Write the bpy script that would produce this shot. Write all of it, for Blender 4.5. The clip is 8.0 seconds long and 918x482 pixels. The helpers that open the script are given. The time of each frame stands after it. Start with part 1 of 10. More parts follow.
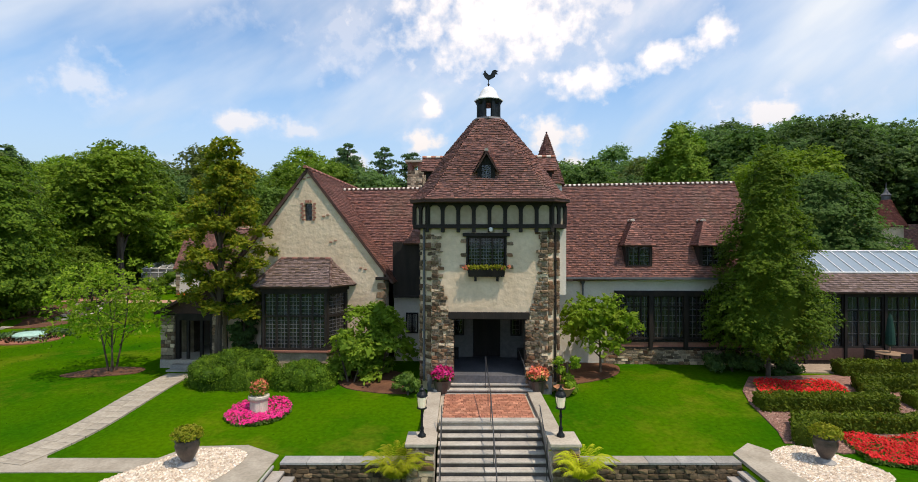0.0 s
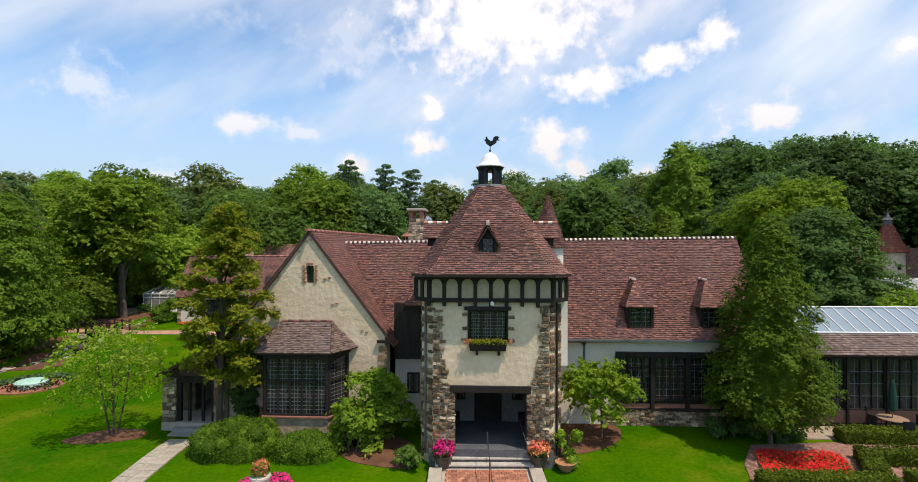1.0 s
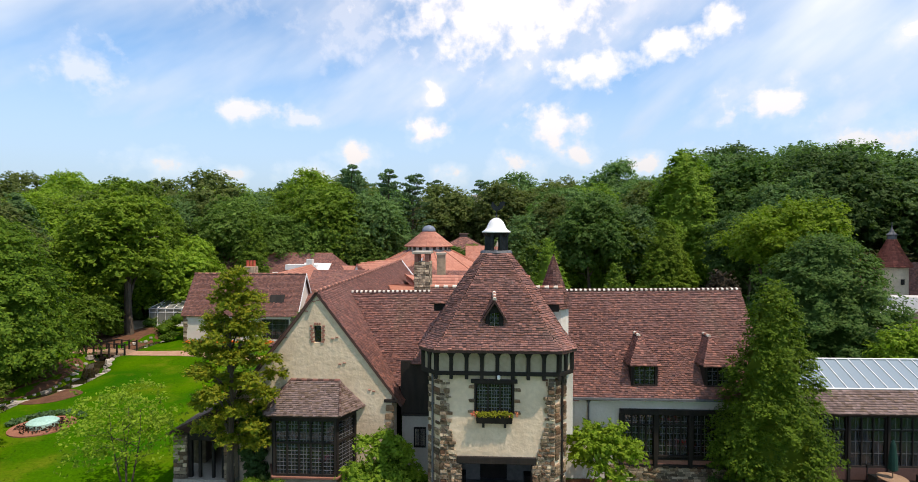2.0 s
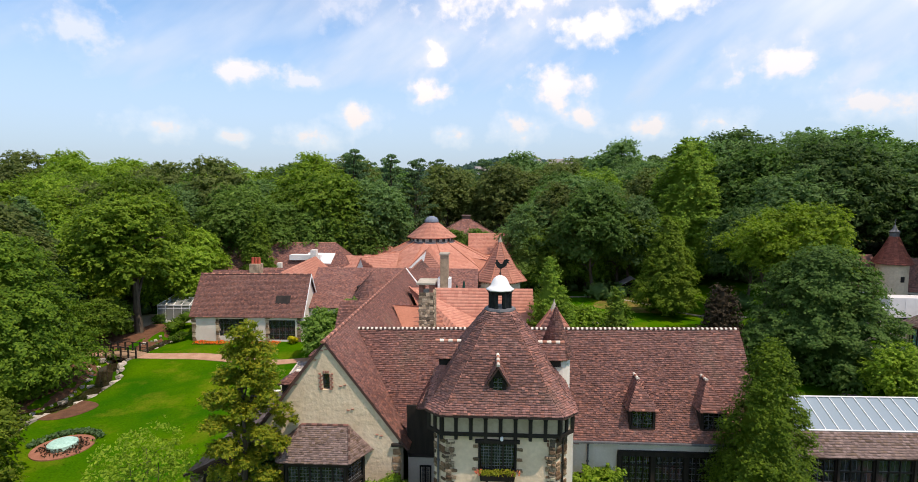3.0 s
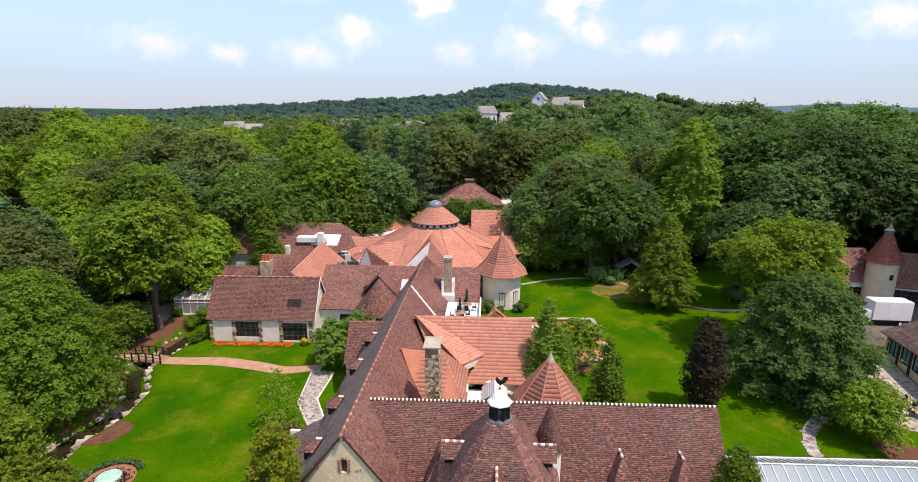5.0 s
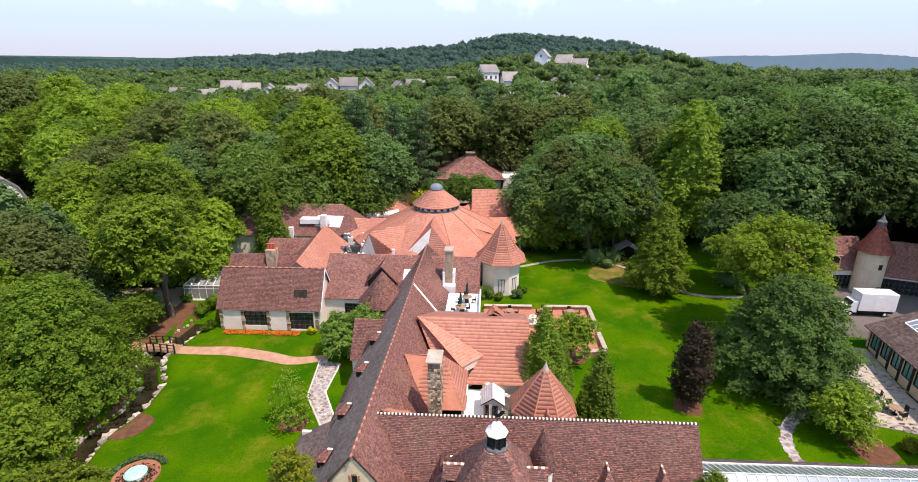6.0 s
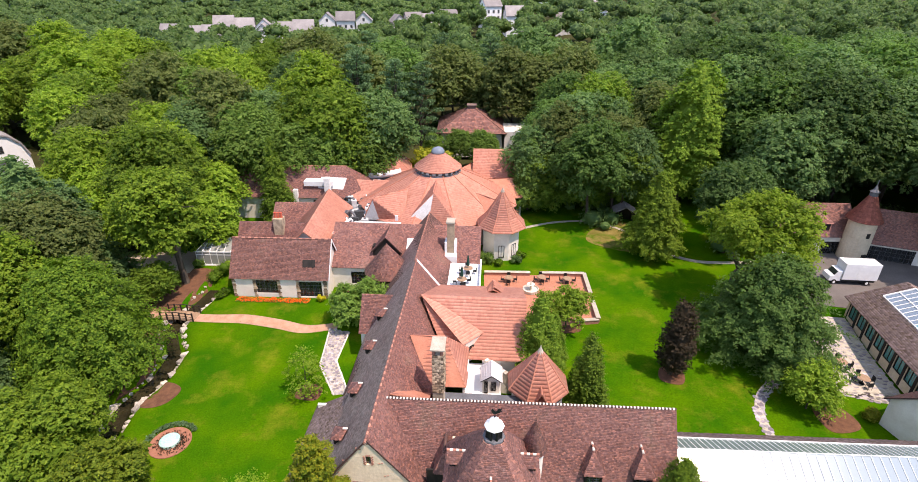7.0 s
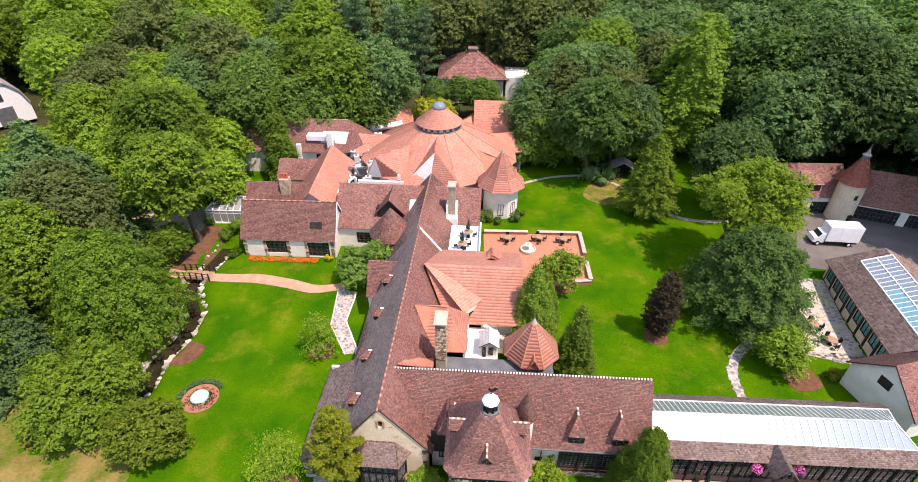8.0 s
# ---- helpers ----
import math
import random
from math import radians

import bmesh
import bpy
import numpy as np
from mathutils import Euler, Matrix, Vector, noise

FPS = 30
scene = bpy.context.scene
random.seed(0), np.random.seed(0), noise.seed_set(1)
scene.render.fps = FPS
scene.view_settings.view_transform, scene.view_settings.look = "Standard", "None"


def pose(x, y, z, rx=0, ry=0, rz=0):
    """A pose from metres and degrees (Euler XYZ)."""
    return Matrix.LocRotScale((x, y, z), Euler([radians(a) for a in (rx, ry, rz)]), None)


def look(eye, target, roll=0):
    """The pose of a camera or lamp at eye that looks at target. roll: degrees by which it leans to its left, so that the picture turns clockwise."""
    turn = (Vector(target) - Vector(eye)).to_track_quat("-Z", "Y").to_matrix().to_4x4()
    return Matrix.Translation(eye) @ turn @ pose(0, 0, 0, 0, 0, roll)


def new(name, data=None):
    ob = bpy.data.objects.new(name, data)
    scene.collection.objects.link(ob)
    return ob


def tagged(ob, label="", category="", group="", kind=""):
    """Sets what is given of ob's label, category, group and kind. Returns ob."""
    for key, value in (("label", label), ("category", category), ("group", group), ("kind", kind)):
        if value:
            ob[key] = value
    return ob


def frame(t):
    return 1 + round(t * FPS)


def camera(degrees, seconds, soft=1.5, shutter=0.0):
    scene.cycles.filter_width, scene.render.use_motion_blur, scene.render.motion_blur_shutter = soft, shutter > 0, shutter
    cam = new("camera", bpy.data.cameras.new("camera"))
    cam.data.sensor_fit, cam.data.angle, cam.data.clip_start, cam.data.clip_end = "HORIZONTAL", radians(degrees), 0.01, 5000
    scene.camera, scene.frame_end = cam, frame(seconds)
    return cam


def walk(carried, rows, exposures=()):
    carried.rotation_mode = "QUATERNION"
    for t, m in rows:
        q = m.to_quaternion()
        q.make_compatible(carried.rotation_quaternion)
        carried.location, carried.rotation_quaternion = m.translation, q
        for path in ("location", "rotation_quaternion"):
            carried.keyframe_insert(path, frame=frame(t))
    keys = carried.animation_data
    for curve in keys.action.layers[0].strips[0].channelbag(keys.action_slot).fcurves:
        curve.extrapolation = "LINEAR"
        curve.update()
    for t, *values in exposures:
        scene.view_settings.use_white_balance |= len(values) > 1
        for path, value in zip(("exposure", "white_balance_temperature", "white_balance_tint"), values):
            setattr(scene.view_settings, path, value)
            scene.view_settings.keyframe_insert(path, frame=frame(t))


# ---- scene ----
cam = camera(83.2, 8.0, soft=0.9)
METRES, EYE, TILT, LEAN, TURN = 36.0, 5.8, 0.0, 0.0, 0.0
ROWS = [
    (0.0, 0.0, 0.0, 0.0, -0.0, 0.0, -0.0),
    (0.5, 0.0012, -0.0012, 0.0379, 0.07, 0.14, -0.03),
    (1.0, -0.0006, -0.0006, 0.078, 0.11, 0.26, -0.06),
    (1.5, -0.0035, -0.002, 0.1213, 0.22, 0.18, -0.07),
    (2.0, -0.0062, -0.0042, 0.1739, 0.32, -1.18, -0.09),
    (3.5, -0.0096, -0.0091, 0.3548, 0.69, -7.26, -0.1),
    (4.0, -0.0094, -0.0109, 0.4225, 0.77, -9.34, -0.09),
    (4.5, -0.0105, -0.0102, 0.4901, 0.83, -11.52, -0.13),
    (6.0, -0.0132, -0.012, 0.6992, 1.0, -19.04, -0.39),
    (6.5, -0.0147, -0.0132, 0.7723, 1.04, -22.57, -0.39),
    (7.0, -0.0165, -0.0151, 0.8475, 1.11, -26.56, -0.42),
    (7.5, -0.018, -0.0156, 0.9227, 1.19, -30.64, -0.52),
    (8.0, -0.0197, -0.016, 0.9993, 1.23, -34.76, -0.56),
]
walk(cam, [(t, pose(0, 0, EYE, TILT, LEAN, TURN) @ pose(METRES * x, METRES * y, METRES * z, 90 + pitch, roll, yaw)) for t, x, y, z, yaw, pitch, roll in ROWS],
     exposures=[(0.0, 0.08, 7300, 16), (2.0, 0.2, 7300, 17), (3.5, 0.2, 7450, 20), (4.5, 0.28, 7450, 22), (6.5, 0.68, 7300, 25), (8.0, 0.86, 7300, 27)])

# ---------------------------------------------------------------- sun and sky
SUN_AZ, SUN_EL = math.atan2(0.81, -0.586), radians(65)
sun = new("sun", bpy.data.lights.new("sun", "SUN"))
sun.data.energy, sun.data.angle, sun.data.color = 3.6, radians(0.5), (1.0, 0.93, 0.82)
sun.matrix_world = look((math.sin(SUN_AZ) * math.cos(SUN_EL) * 90, math.cos(SUN_AZ) * math.cos(SUN_EL) * 90, math.sin(SUN_EL) * 90), (0, 0, 0))

# clouds: middle azimuth and elevation, half widths (degrees), density
CUMULUS = [
    (5.0, 23.5, 13.5, 6.5, 0.95), (14.0, 17.0, 7.0, 2.2, 0.9), (22.5, 18.5, 5.0, 2.0, 0.95), (26.5, 20.0, 2.2, 2.2, 0.9),
    (-3.2, 14.2, 2.0, 2.4, 1.0), (-3.8, 11.0, 3.2, 2.2, 0.95), (-22.0, 12.0, 6.0, 1.7, 0.8), (-17.0, 11.4, 3.5, 1.2, 0.7),
    (10.0, 11.0, 5.5, 3.0, 0.9), (30.0, 12.0, 6.5, 2.4, 0.85), (41.0, 16.5, 2.0, 2.0, 0.8), (-11.5, 8.0, 3.4, 2.0, 0.95),
    (-27.0, 25.0, 9.0, 5.0, 0.45), (36.0, 10.0, 6.0, 2.0, 0.6), (-12.0, 21.0, 6.0, 5.0, 0.5), (17.5, 25.0, 9.0, 4.0, 0.7),
    (-16.0, 6.0, 4.0, 1.6, 0.9), (-30.0, 6.5, 4.0, 1.6, 0.85), (-24.0, 5.6, 2.4, 0.9, 0.85), (-1.0, 6.2, 2.4, 1.4, 0.9), (6.0, 7.0, 3.6, 2.0, 0.9), (12.5, 8.2, 3.4, 2.2, 0.9), (19.5, 7.0, 3.0, 1.6, 0.9), (26.0, 7.0, 3.5, 1.4, 0.9), (38.0, 8.0, 5.5, 2.2, 0.85), (-36.0, 14.0, 5.0, 3.0, 0.6),
]
world = bpy.data.worlds.new("sky")
scene.world = world
world.use_nodes = True
wn, wl = world.node_tree.nodes, world.node_tree.links
wn.clear()


def wmath(op, a, b=0.0, c=0.0, clamp=False):
    n = wn.new("ShaderNodeMath")
    n.operation, n.use_clamp = op, clamp
    for i, s in enumerate((a, b, c)):
        if isinstance(s, (int, float)):
            n.inputs[i].default_value = s
        else:
            wl.new(s, n.inputs[i])
    return n.outputs[0]


sky = wn.new("ShaderNodeTexSky")
sky.sky_type, sky.sun_disc, sky.sun_elevation, sky.sun_rotation = "NISHITA", False, SUN_EL, SUN_AZ
sky.air_density, sky.dust_density, sky.ozone_density = 1.0, 0.3, 1.0
coord = wn.new("ShaderNodeTexCoord")
sep = wn.new("ShaderNodeSeparateXYZ")
wl.new(coord.outputs["Generated"], sep.inputs[0])
az = wmath("MULTIPLY", wmath("ARCTAN2", sep.outputs[0], sep.outputs[1]), 57.2958)
el = wmath("MULTIPLY", wmath("ARCSINE", sep.outputs[2]), 57.2958)
azel = wn.new("ShaderNodeCombineXYZ")
wl.new(az, azel.inputs[0])
wl.new(el, azel.inputs[1])
billow = wn.new("ShaderNodeTexNoise")
billow.inputs["Scale"].default_value, billow.inputs["Detail"].default_value, billow.inputs["Roughness"].default_value = 0.36, 7.0, 0.58
wl.new(azel.outputs[0], billow.inputs["Vector"])
lumps = wn.new("ShaderNodeTexNoise")
lumps.inputs["Scale"].default_value, lumps.inputs["Detail"].default_value, lumps.inputs["Roughness"].default_value = 0.55, 4.0, 0.5
wl.new(azel.outputs[0], lumps.inputs["Vector"])
edge = wmath("ADD", wmath("MULTIPLY_ADD", billow.outputs[0], 2.2, -1.02), wmath("MULTIPLY_ADD", lumps.outputs[0], 1.2, -0.58))
mass = None
for ca, ce, wa, we, dens in CUMULUS:
    da = wmath("MULTIPLY_ADD", az, 1 / wa, -ca / wa)
    de = wmath("MULTIPLY_ADD", el, 1 / we, -ce / we)
    r = wmath("SQRT", wmath("ADD", wmath("MULTIPLY", da, da), wmath("MULTIPLY", de, de)))
    firm, base = (0.95, 0.12) if we < 3.5 else (0.85, 0.3)
    m = wmath("MULTIPLY", wmath("MULTIPLY_ADD", wmath("ADD", wmath("SUBTRACT", 1.0, r), edge), firm, base, clamp=True), dens)
    mass = m if mass is None else wmath("MAXIMUM", mass, m)
# thin streaks of high cloud, drawn out along one slant
turned = wn.new("ShaderNodeMapping")
turned.vector_type = "TEXTURE"
turned.inputs["Rotation"].default_value, turned.inputs["Scale"].default_value = (0, 0, radians(34)), (30.0, 10.0, 1)
wl.new(azel.outputs[0], turned.inputs["Vector"])
streak = wn.new("ShaderNodeTexNoise")
streak.inputs["Scale"].default_value, streak.inputs["Detail"].default_value, streak.inputs["Roughness"].default_value = 1.0, 5.0, 0.5
wl.new(turned.outputs[0], streak.inputs["Vector"])
thin = wmath("MULTIPLY", wmath("MULTIPLY_ADD", streak.outputs[0], 2.5, -0.80, clamp=True), 0.88)
low = wmath("MAXIMUM", wmath("MULTIPLY_ADD", el, -0.05, 0.98, clamp=True), 0.10)
cover = wmath("MAXIMUM", wmath("MAXIMUM", mass, thin), low)
base_c = wn.new("ShaderNodeMixRGB")
veil = wn.new("ShaderNodeMixRGB")
veil.inputs[1].default_value, veil.inputs[2].default_value = (3.1, 3.7, 4.65, 1), (5.9, 6.7, 7.4, 1)
wl.new(wmath("MULTIPLY_ADD", el, 0.075, -0.25, clamp=True), veil.inputs[0])
wl.new(veil.outputs[0], base_c.inputs[1])
puff = wn.new("ShaderNodeMixRGB")
puff.inputs[1].default_value, puff.inputs[2].default_value = (5.0, 5.15, 5.4, 1), (7.8, 7.8, 7.9, 1)
wl.new(wmath("MULTIPLY_ADD", el, 0.08, -0.35, clamp=True), puff.inputs[0])
wl.new(puff.outputs[0], base_c.inputs[2])
wl.new(wmath("MULTIPLY_ADD", mass, 1.3, -0.15, clamp=True), base_c.inputs[0])
tint = wn.new("ShaderNodeMixRGB")
tint.blend_type = "MULTIPLY"
tint.inputs[0].default_value, tint.inputs[2].default_value = 1.0, (0.53, 1.04, 1.36, 1)
wl.new(sky.outputs[0], tint.inputs[1])
mixed = wn.new("ShaderNodeMixRGB")
wl.new(cover, mixed.inputs[0])
wl.new(tint.outputs[0], mixed.inputs[1])
wl.new(base_c.outputs[0], mixed.inputs[2])
bg = wn.new("ShaderNodeBackground")
bg.inputs[1].default_value = 0.14
wl.new(mixed.outputs[0], bg.inputs[0])
wout = wn.new("ShaderNodeOutputWorld")
wl.new(bg.outputs[0], wout.inputs[0])


# ---------------------------------------------------------------- materials
def mat(name, c1, c2, scale=1.5, fine=25.0, rough=0.8, metal=0.0, bump=0.25, spec=0.3, vary=0.0, c3=None, island=False, stretch=(1, 1, 1), fine_amt=0.35, leaf=0.0):
    """Two colours mixed by a coarse noise, a fine noise on the value, a bump; vary: change from piece to piece, towards c3 where given."""
    m = bpy.data.materials.new(name)
    m.use_nodes = True
    n, l = m.node_tree.nodes, m.node_tree.links
    p = n["Principled BSDF"]
    p.inputs["Roughness"].default_value, p.inputs["Metallic"].default_value = rough, metal
    p.inputs["Specular IOR Level"].default_value = spec
    tc = n.new("ShaderNodeTexCoord")
    mp = n.new("ShaderNodeMapping")
    mp.inputs["Scale"].default_value = stretch
    l.new(tc.outputs["Object"], mp.inputs[0])
    big = n.new("ShaderNodeTexNoise")
    big.inputs["Scale"].default_value, big.inputs["Detail"].default_value = scale, 5.0
    l.new(mp.outputs[0], big.inputs["Vector"])
    ramp = n.new("ShaderNodeValToRGB")
    ramp.color_ramp.elements[0].position, ramp.color_ramp.elements[1].position = 0.32, 0.68
    ramp.color_ramp.elements[0].color, ramp.color_ramp.elements[1].color = (*c1, 1), (*c2, 1)
    l.new(big.outputs[0], ramp.inputs[0])
    small = n.new("ShaderNodeTexNoise")
    small.inputs["Scale"].default_value, small.inputs["Detail"].default_value = fine, 3.0
    l.new(mp.outputs[0], small.inputs["Vector"])
    value = n.new("ShaderNodeMath")
    value.operation = "MULTIPLY_ADD"
    value.inputs[1].default_value, value.inputs[2].default_value = fine_amt * 2, 1 - fine_amt
    l.new(small.outputs[0], value.inputs[0])
    colour = ramp.outputs[0]
    if vary:
        if island:
            rnd = n.new("ShaderNodeNewGeometry").outputs["Random Per Island"]
        else:
            rnd = n.new("ShaderNodeObjectInfo").outputs["Random"]
        if c3:
            mx = n.new("ShaderNodeMixRGB")
            power = n.new("ShaderNodeMath")
            power.operation = "POWER"
            power.inputs[1].default_value = 2.2
            l.new(rnd, power.inputs[0])
            l.new(power.outputs[0], mx.inputs[0])
            l.new(colour, mx.inputs[1])
            mx.inputs[2].default_value = (*c3, 1)
            colour = mx.outputs[0]
        scatter = n.new("ShaderNodeMath")
        scatter.operation = "FRACT"
        times = n.new("ShaderNodeMath")
        times.operation = "MULTIPLY"
        times.inputs[1].default_value = 17.31
        l.new(rnd, times.inputs[0])
        l.new(times.outputs[0], scatter.inputs[0])
        v2 = n.new("ShaderNodeMath")
        v2.operation = "MULTIPLY_ADD"
        v2.inputs[1].default_value, v2.inputs[2].default_value = vary * 2, 1 - vary
        l.new(scatter.outputs[0], v2.inputs[0])
        v3 = n.new("ShaderNodeMath")
        v3.operation = "MULTIPLY"
        l.new(value.outputs[0], v3.inputs[0])
        l.new(v2.outputs[0], v3.inputs[1])
        value = v3
    hsv = n.new("ShaderNodeHueSaturation")
    if leaf:
        # one plant a little lighter or darker than the next
        each = n.new("ShaderNodeMath")
        each.operation = "MULTIPLY_ADD"
        each.inputs[1].default_value, each.inputs[2].default_value = 0.5, 0.76
        l.new(n.new("ShaderNodeObjectInfo").outputs["Random"], each.inputs[0])
        both = n.new("ShaderNodeMath")
        both.operation = "MULTIPLY"
        l.new(value.outputs[0], both.inputs[0])
        l.new(each.outputs[0], both.inputs[1])
        value = both
    l.new(colour, hsv.inputs["Color"])
    l.new(value.outputs[0], hsv.inputs["Value"])
    l.new(hsv.outputs[0], p.inputs["Base Color"])
    if bump:
        b = n.new("ShaderNodeBump")
        b.inputs["Strength"].default_value, b.inputs["Distance"].default_value = bump, 0.03
        l.new(small.outputs[0], b.inputs["Height"])
        l.new(b.outputs[0], p.inputs["Normal"])
    if leaf:
        tr = n.new("ShaderNodeBsdfTranslucent")
        gain = n.new("ShaderNodeMixRGB")
        gain.blend_type, gain.inputs[0].default_value, gain.inputs[2].default_value = "MULTIPLY", 1.0, (1.1, 1.28, 0.7, 1)
        l.new(hsv.outputs[0], gain.inputs[1])
        l.new(gain.outputs[0], tr.inputs[0])
        ms = n.new("ShaderNodeMixShader")
        ms.inputs[0].default_value = leaf
        l.new(p.outputs[0], ms.inputs[1])
        l.new(tr.outputs[0], ms.inputs[2])
        l.new(ms.outputs[0], n["Material Output"].inputs[0])
    return m


def leafy(name, c1, c2, c3, leaf=0.42, scale=0.5, blue=1.6):
    c1, c2, c3 = [(r * 1.06, g * 1.0, b * blue) for r, g, b in (c1, c2, c3)]
    return mat(name, c1, c2, scale=scale, fine=2.0, rough=0.6, bump=0, spec=0.12, vary=0.17, c3=c3, island=True, fine_amt=0.2, leaf=leaf)


def dry_patches(m, colour, scale, lo, hi):
    """Lets a third colour through in broken patches, under the fine grain."""
    n, l = m.node_tree.nodes, m.node_tree.links
    hsv = next(q for q in n if q.bl_idname == "ShaderNodeHueSaturation")
    old = hsv.inputs["Color"].links[0].from_socket
    tc = n.new("ShaderNodeTexCoord")
    spots = n.new("ShaderNodeTexNoise")
    spots.inputs["Scale"].default_value, spots.inputs["Detail"].default_value, spots.inputs["Roughness"].default_value = scale, 8.0, 0.68
    l.new(tc.outputs["Object"], spots.inputs["Vector"])
    ramp = n.new("ShaderNodeMapRange")
    ramp.inputs["From Min"].default_value, ramp.inputs["From Max"].default_value = lo, hi
    l.new(spots.outputs[0], ramp.inputs["Value"])
    mx = n.new("ShaderNodeMixRGB")
    mx.inputs[2].default_value = (*colour, 1)
    l.new(ramp.outputs[0], mx.inputs[0])
    l.new(old, mx.inputs[1])
    l.new(mx.outputs[0], hsv.inputs["Color"])
    return m


M_GRASS = dry_patches(mat("lawn_grass", (0.016, 0.088, 0.002), (0.058, 0.136, 0.002), scale=0.2, fine=7.0, rough=1.0, bump=0.8, spec=0.0, fine_amt=0.45), (0.150, 0.160, 0.012), 0.24, 0.51, 0.80)
M_DRYGRASS = dry_patches(mat("dry_straw_grass", (0.13, 0.115, 0.028), (0.22, 0.165, 0.055), scale=0.5, fine=5.0, rough=1.0, bump=0.7, spec=0.0, fine_amt=0.4), (0.045, 0.115, 0.003), 0.32, 0.47, 0.62)
M_TREAD = mat("pale_stone_tread", (0.33, 0.31, 0.27), (0.46, 0.43, 0.375), scale=2.0, fine=12, rough=0.85, bump=0.3, vary=0.15)
M_STEEL = mat("grey_painted_rail", (0.05, 0.052, 0.055), (0.09, 0.092, 0.095), scale=6, fine=30, rough=0.5, metal=0.4, bump=0.05)
M_WALLSTONE = mat("mossy_dark_wall_stone", (0.050, 0.038, 0.026), (0.135, 0.100, 0.064), scale=2.4, fine=11, rough=0.95, bump=0.9, vary=0.6, c3=(0.24, 0.165, 0.09))
M_WALLMORTAR = mat("damp_dark_mortar", (0.07, 0.06, 0.045), (0.12, 0.105, 0.08), scale=2, fine=20, rough=0.95, bump=0.5)
M_RISER = mat("dark_stone_riser", (0.085, 0.075, 0.065), (0.15, 0.13, 0.11), scale=4, fine=18, rough=0.9, bump=0.5)
L_GRASS = dry_patches(mat("grass_blades", (0.019, 0.100, 0.002), (0.064, 0.150, 0.002), scale=0.2, fine=3.0, rough=0.8, bump=0, spec=0.05, vary=0.28, island=True, fine_amt=0.25, leaf=0.3), (0.165, 0.175, 0.012), 0.24, 0.51, 0.80)
M_MULCH = mat("bark_mulch", (0.10, 0.045, 0.025), (0.16, 0.075, 0.04), scale=2.0, fine=18, rough=0.95, bump=0.9)
M_PLASTER = mat("cream_stucco", (0.635, 0.492, 0.34), (0.745, 0.61, 0.445), scale=0.9, fine=4.5, rough=0.92, bump=1.0, fine_amt=0.2)
M_TAN = mat("tan_infill_plaster", (0.36, 0.29, 0.20), (0.46, 0.385, 0.28), scale=1.2, fine=7.0, rough=0.9, bump=0.4, fine_amt=0.2)
M_WHITE = mat("white_stucco", (0.66, 0.61, 0.53), (0.77, 0.73, 0.655), scale=0.8, fine=9.0, rough=0.88, bump=0.35, fine_amt=0.1)
M_STONE = mat("rubble_stone", (0.14, 0.105, 0.072), (0.33, 0.255, 0.175), scale=2.2, fine=11, rough=0.9, bump=0.9, vary=0.6, c3=(0.60, 0.48, 0.33))
M_MORTAR = mat("mortar", (0.36, 0.32, 0.25), (0.48, 0.43, 0.35), scale=2, fine=20, rough=0.95, bump=0.5)
M_QUOIN = mat("brown_quoin_stone", (0.13, 0.09, 0.055), (0.33, 0.24, 0.15), scale=2.2, fine=12, rough=0.9, bump=0.8, vary=0.6, c3=(0.17, 0.085, 0.045))
M_TILE = mat("brown_clay_tile", (0.182, 0.090, 0.080), (0.276, 0.142, 0.122), scale=0.3, fine=13.0, rough=0.85, bump=0.5, vary=0.30, c3=(0.36, 0.155, 0.115), island=True, fine_amt=0.32)
# tile colour lightened to make up for the little sun on the west slope
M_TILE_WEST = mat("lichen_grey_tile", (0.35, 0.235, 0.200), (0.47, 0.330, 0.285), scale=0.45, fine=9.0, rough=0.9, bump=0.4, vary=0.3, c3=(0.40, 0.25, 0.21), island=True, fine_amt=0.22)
M_TILE = dry_patches(dry_patches(dry_patches(M_TILE, (0.215, 0.165, 0.115), 0.3, 0.56, 0.86), (0.32, 0.130, 0.085), 0.42, 0.60, 0.86), (0.33, 0.27, 0.24), 2.6, 0.62, 0.80)
M_TILE_RED = mat("red_clay_tile", (0.26, 0.075, 0.055), (0.34, 0.11, 0.08), scale=0.4, fine=9, rough=0.8, vary=0.25, island=True)
M_TILE_BED = mat("tile_underlay", (0.07, 0.04, 0.035), (0.10, 0.055, 0.045), scale=1, fine=12, rough=0.9)
M_TILE_OLD = mat("weathered_grey_tile", (0.185, 0.128, 0.116), (0.27, 0.192, 0.174), scale=0.45, fine=9.0, rough=0.88, bump=0.4, vary=0.3, c3=(0.15, 0.10, 0.07), island=True)
M_TILE_OR = mat("orange_clay_tile", (0.505, 0.216, 0.148), (0.595, 0.282, 0.204), scale=0.25, fine=6.0, rough=0.85, bump=0.3, vary=0.05, c3=(0.48, 0.195, 0.138), island=True, fine_amt=0.14)
M_OR_BED = mat("orange_tile_edge", (0.42, 0.165, 0.105), (0.49, 0.21, 0.138), scale=1, fine=12, rough=0.9)
M_RIDGE_W = mat("mortared_ridge_tile", (0.62, 0.54, 0.45), (0.76, 0.70, 0.62), scale=4, fine=25, rough=0.9, vary=0.2)
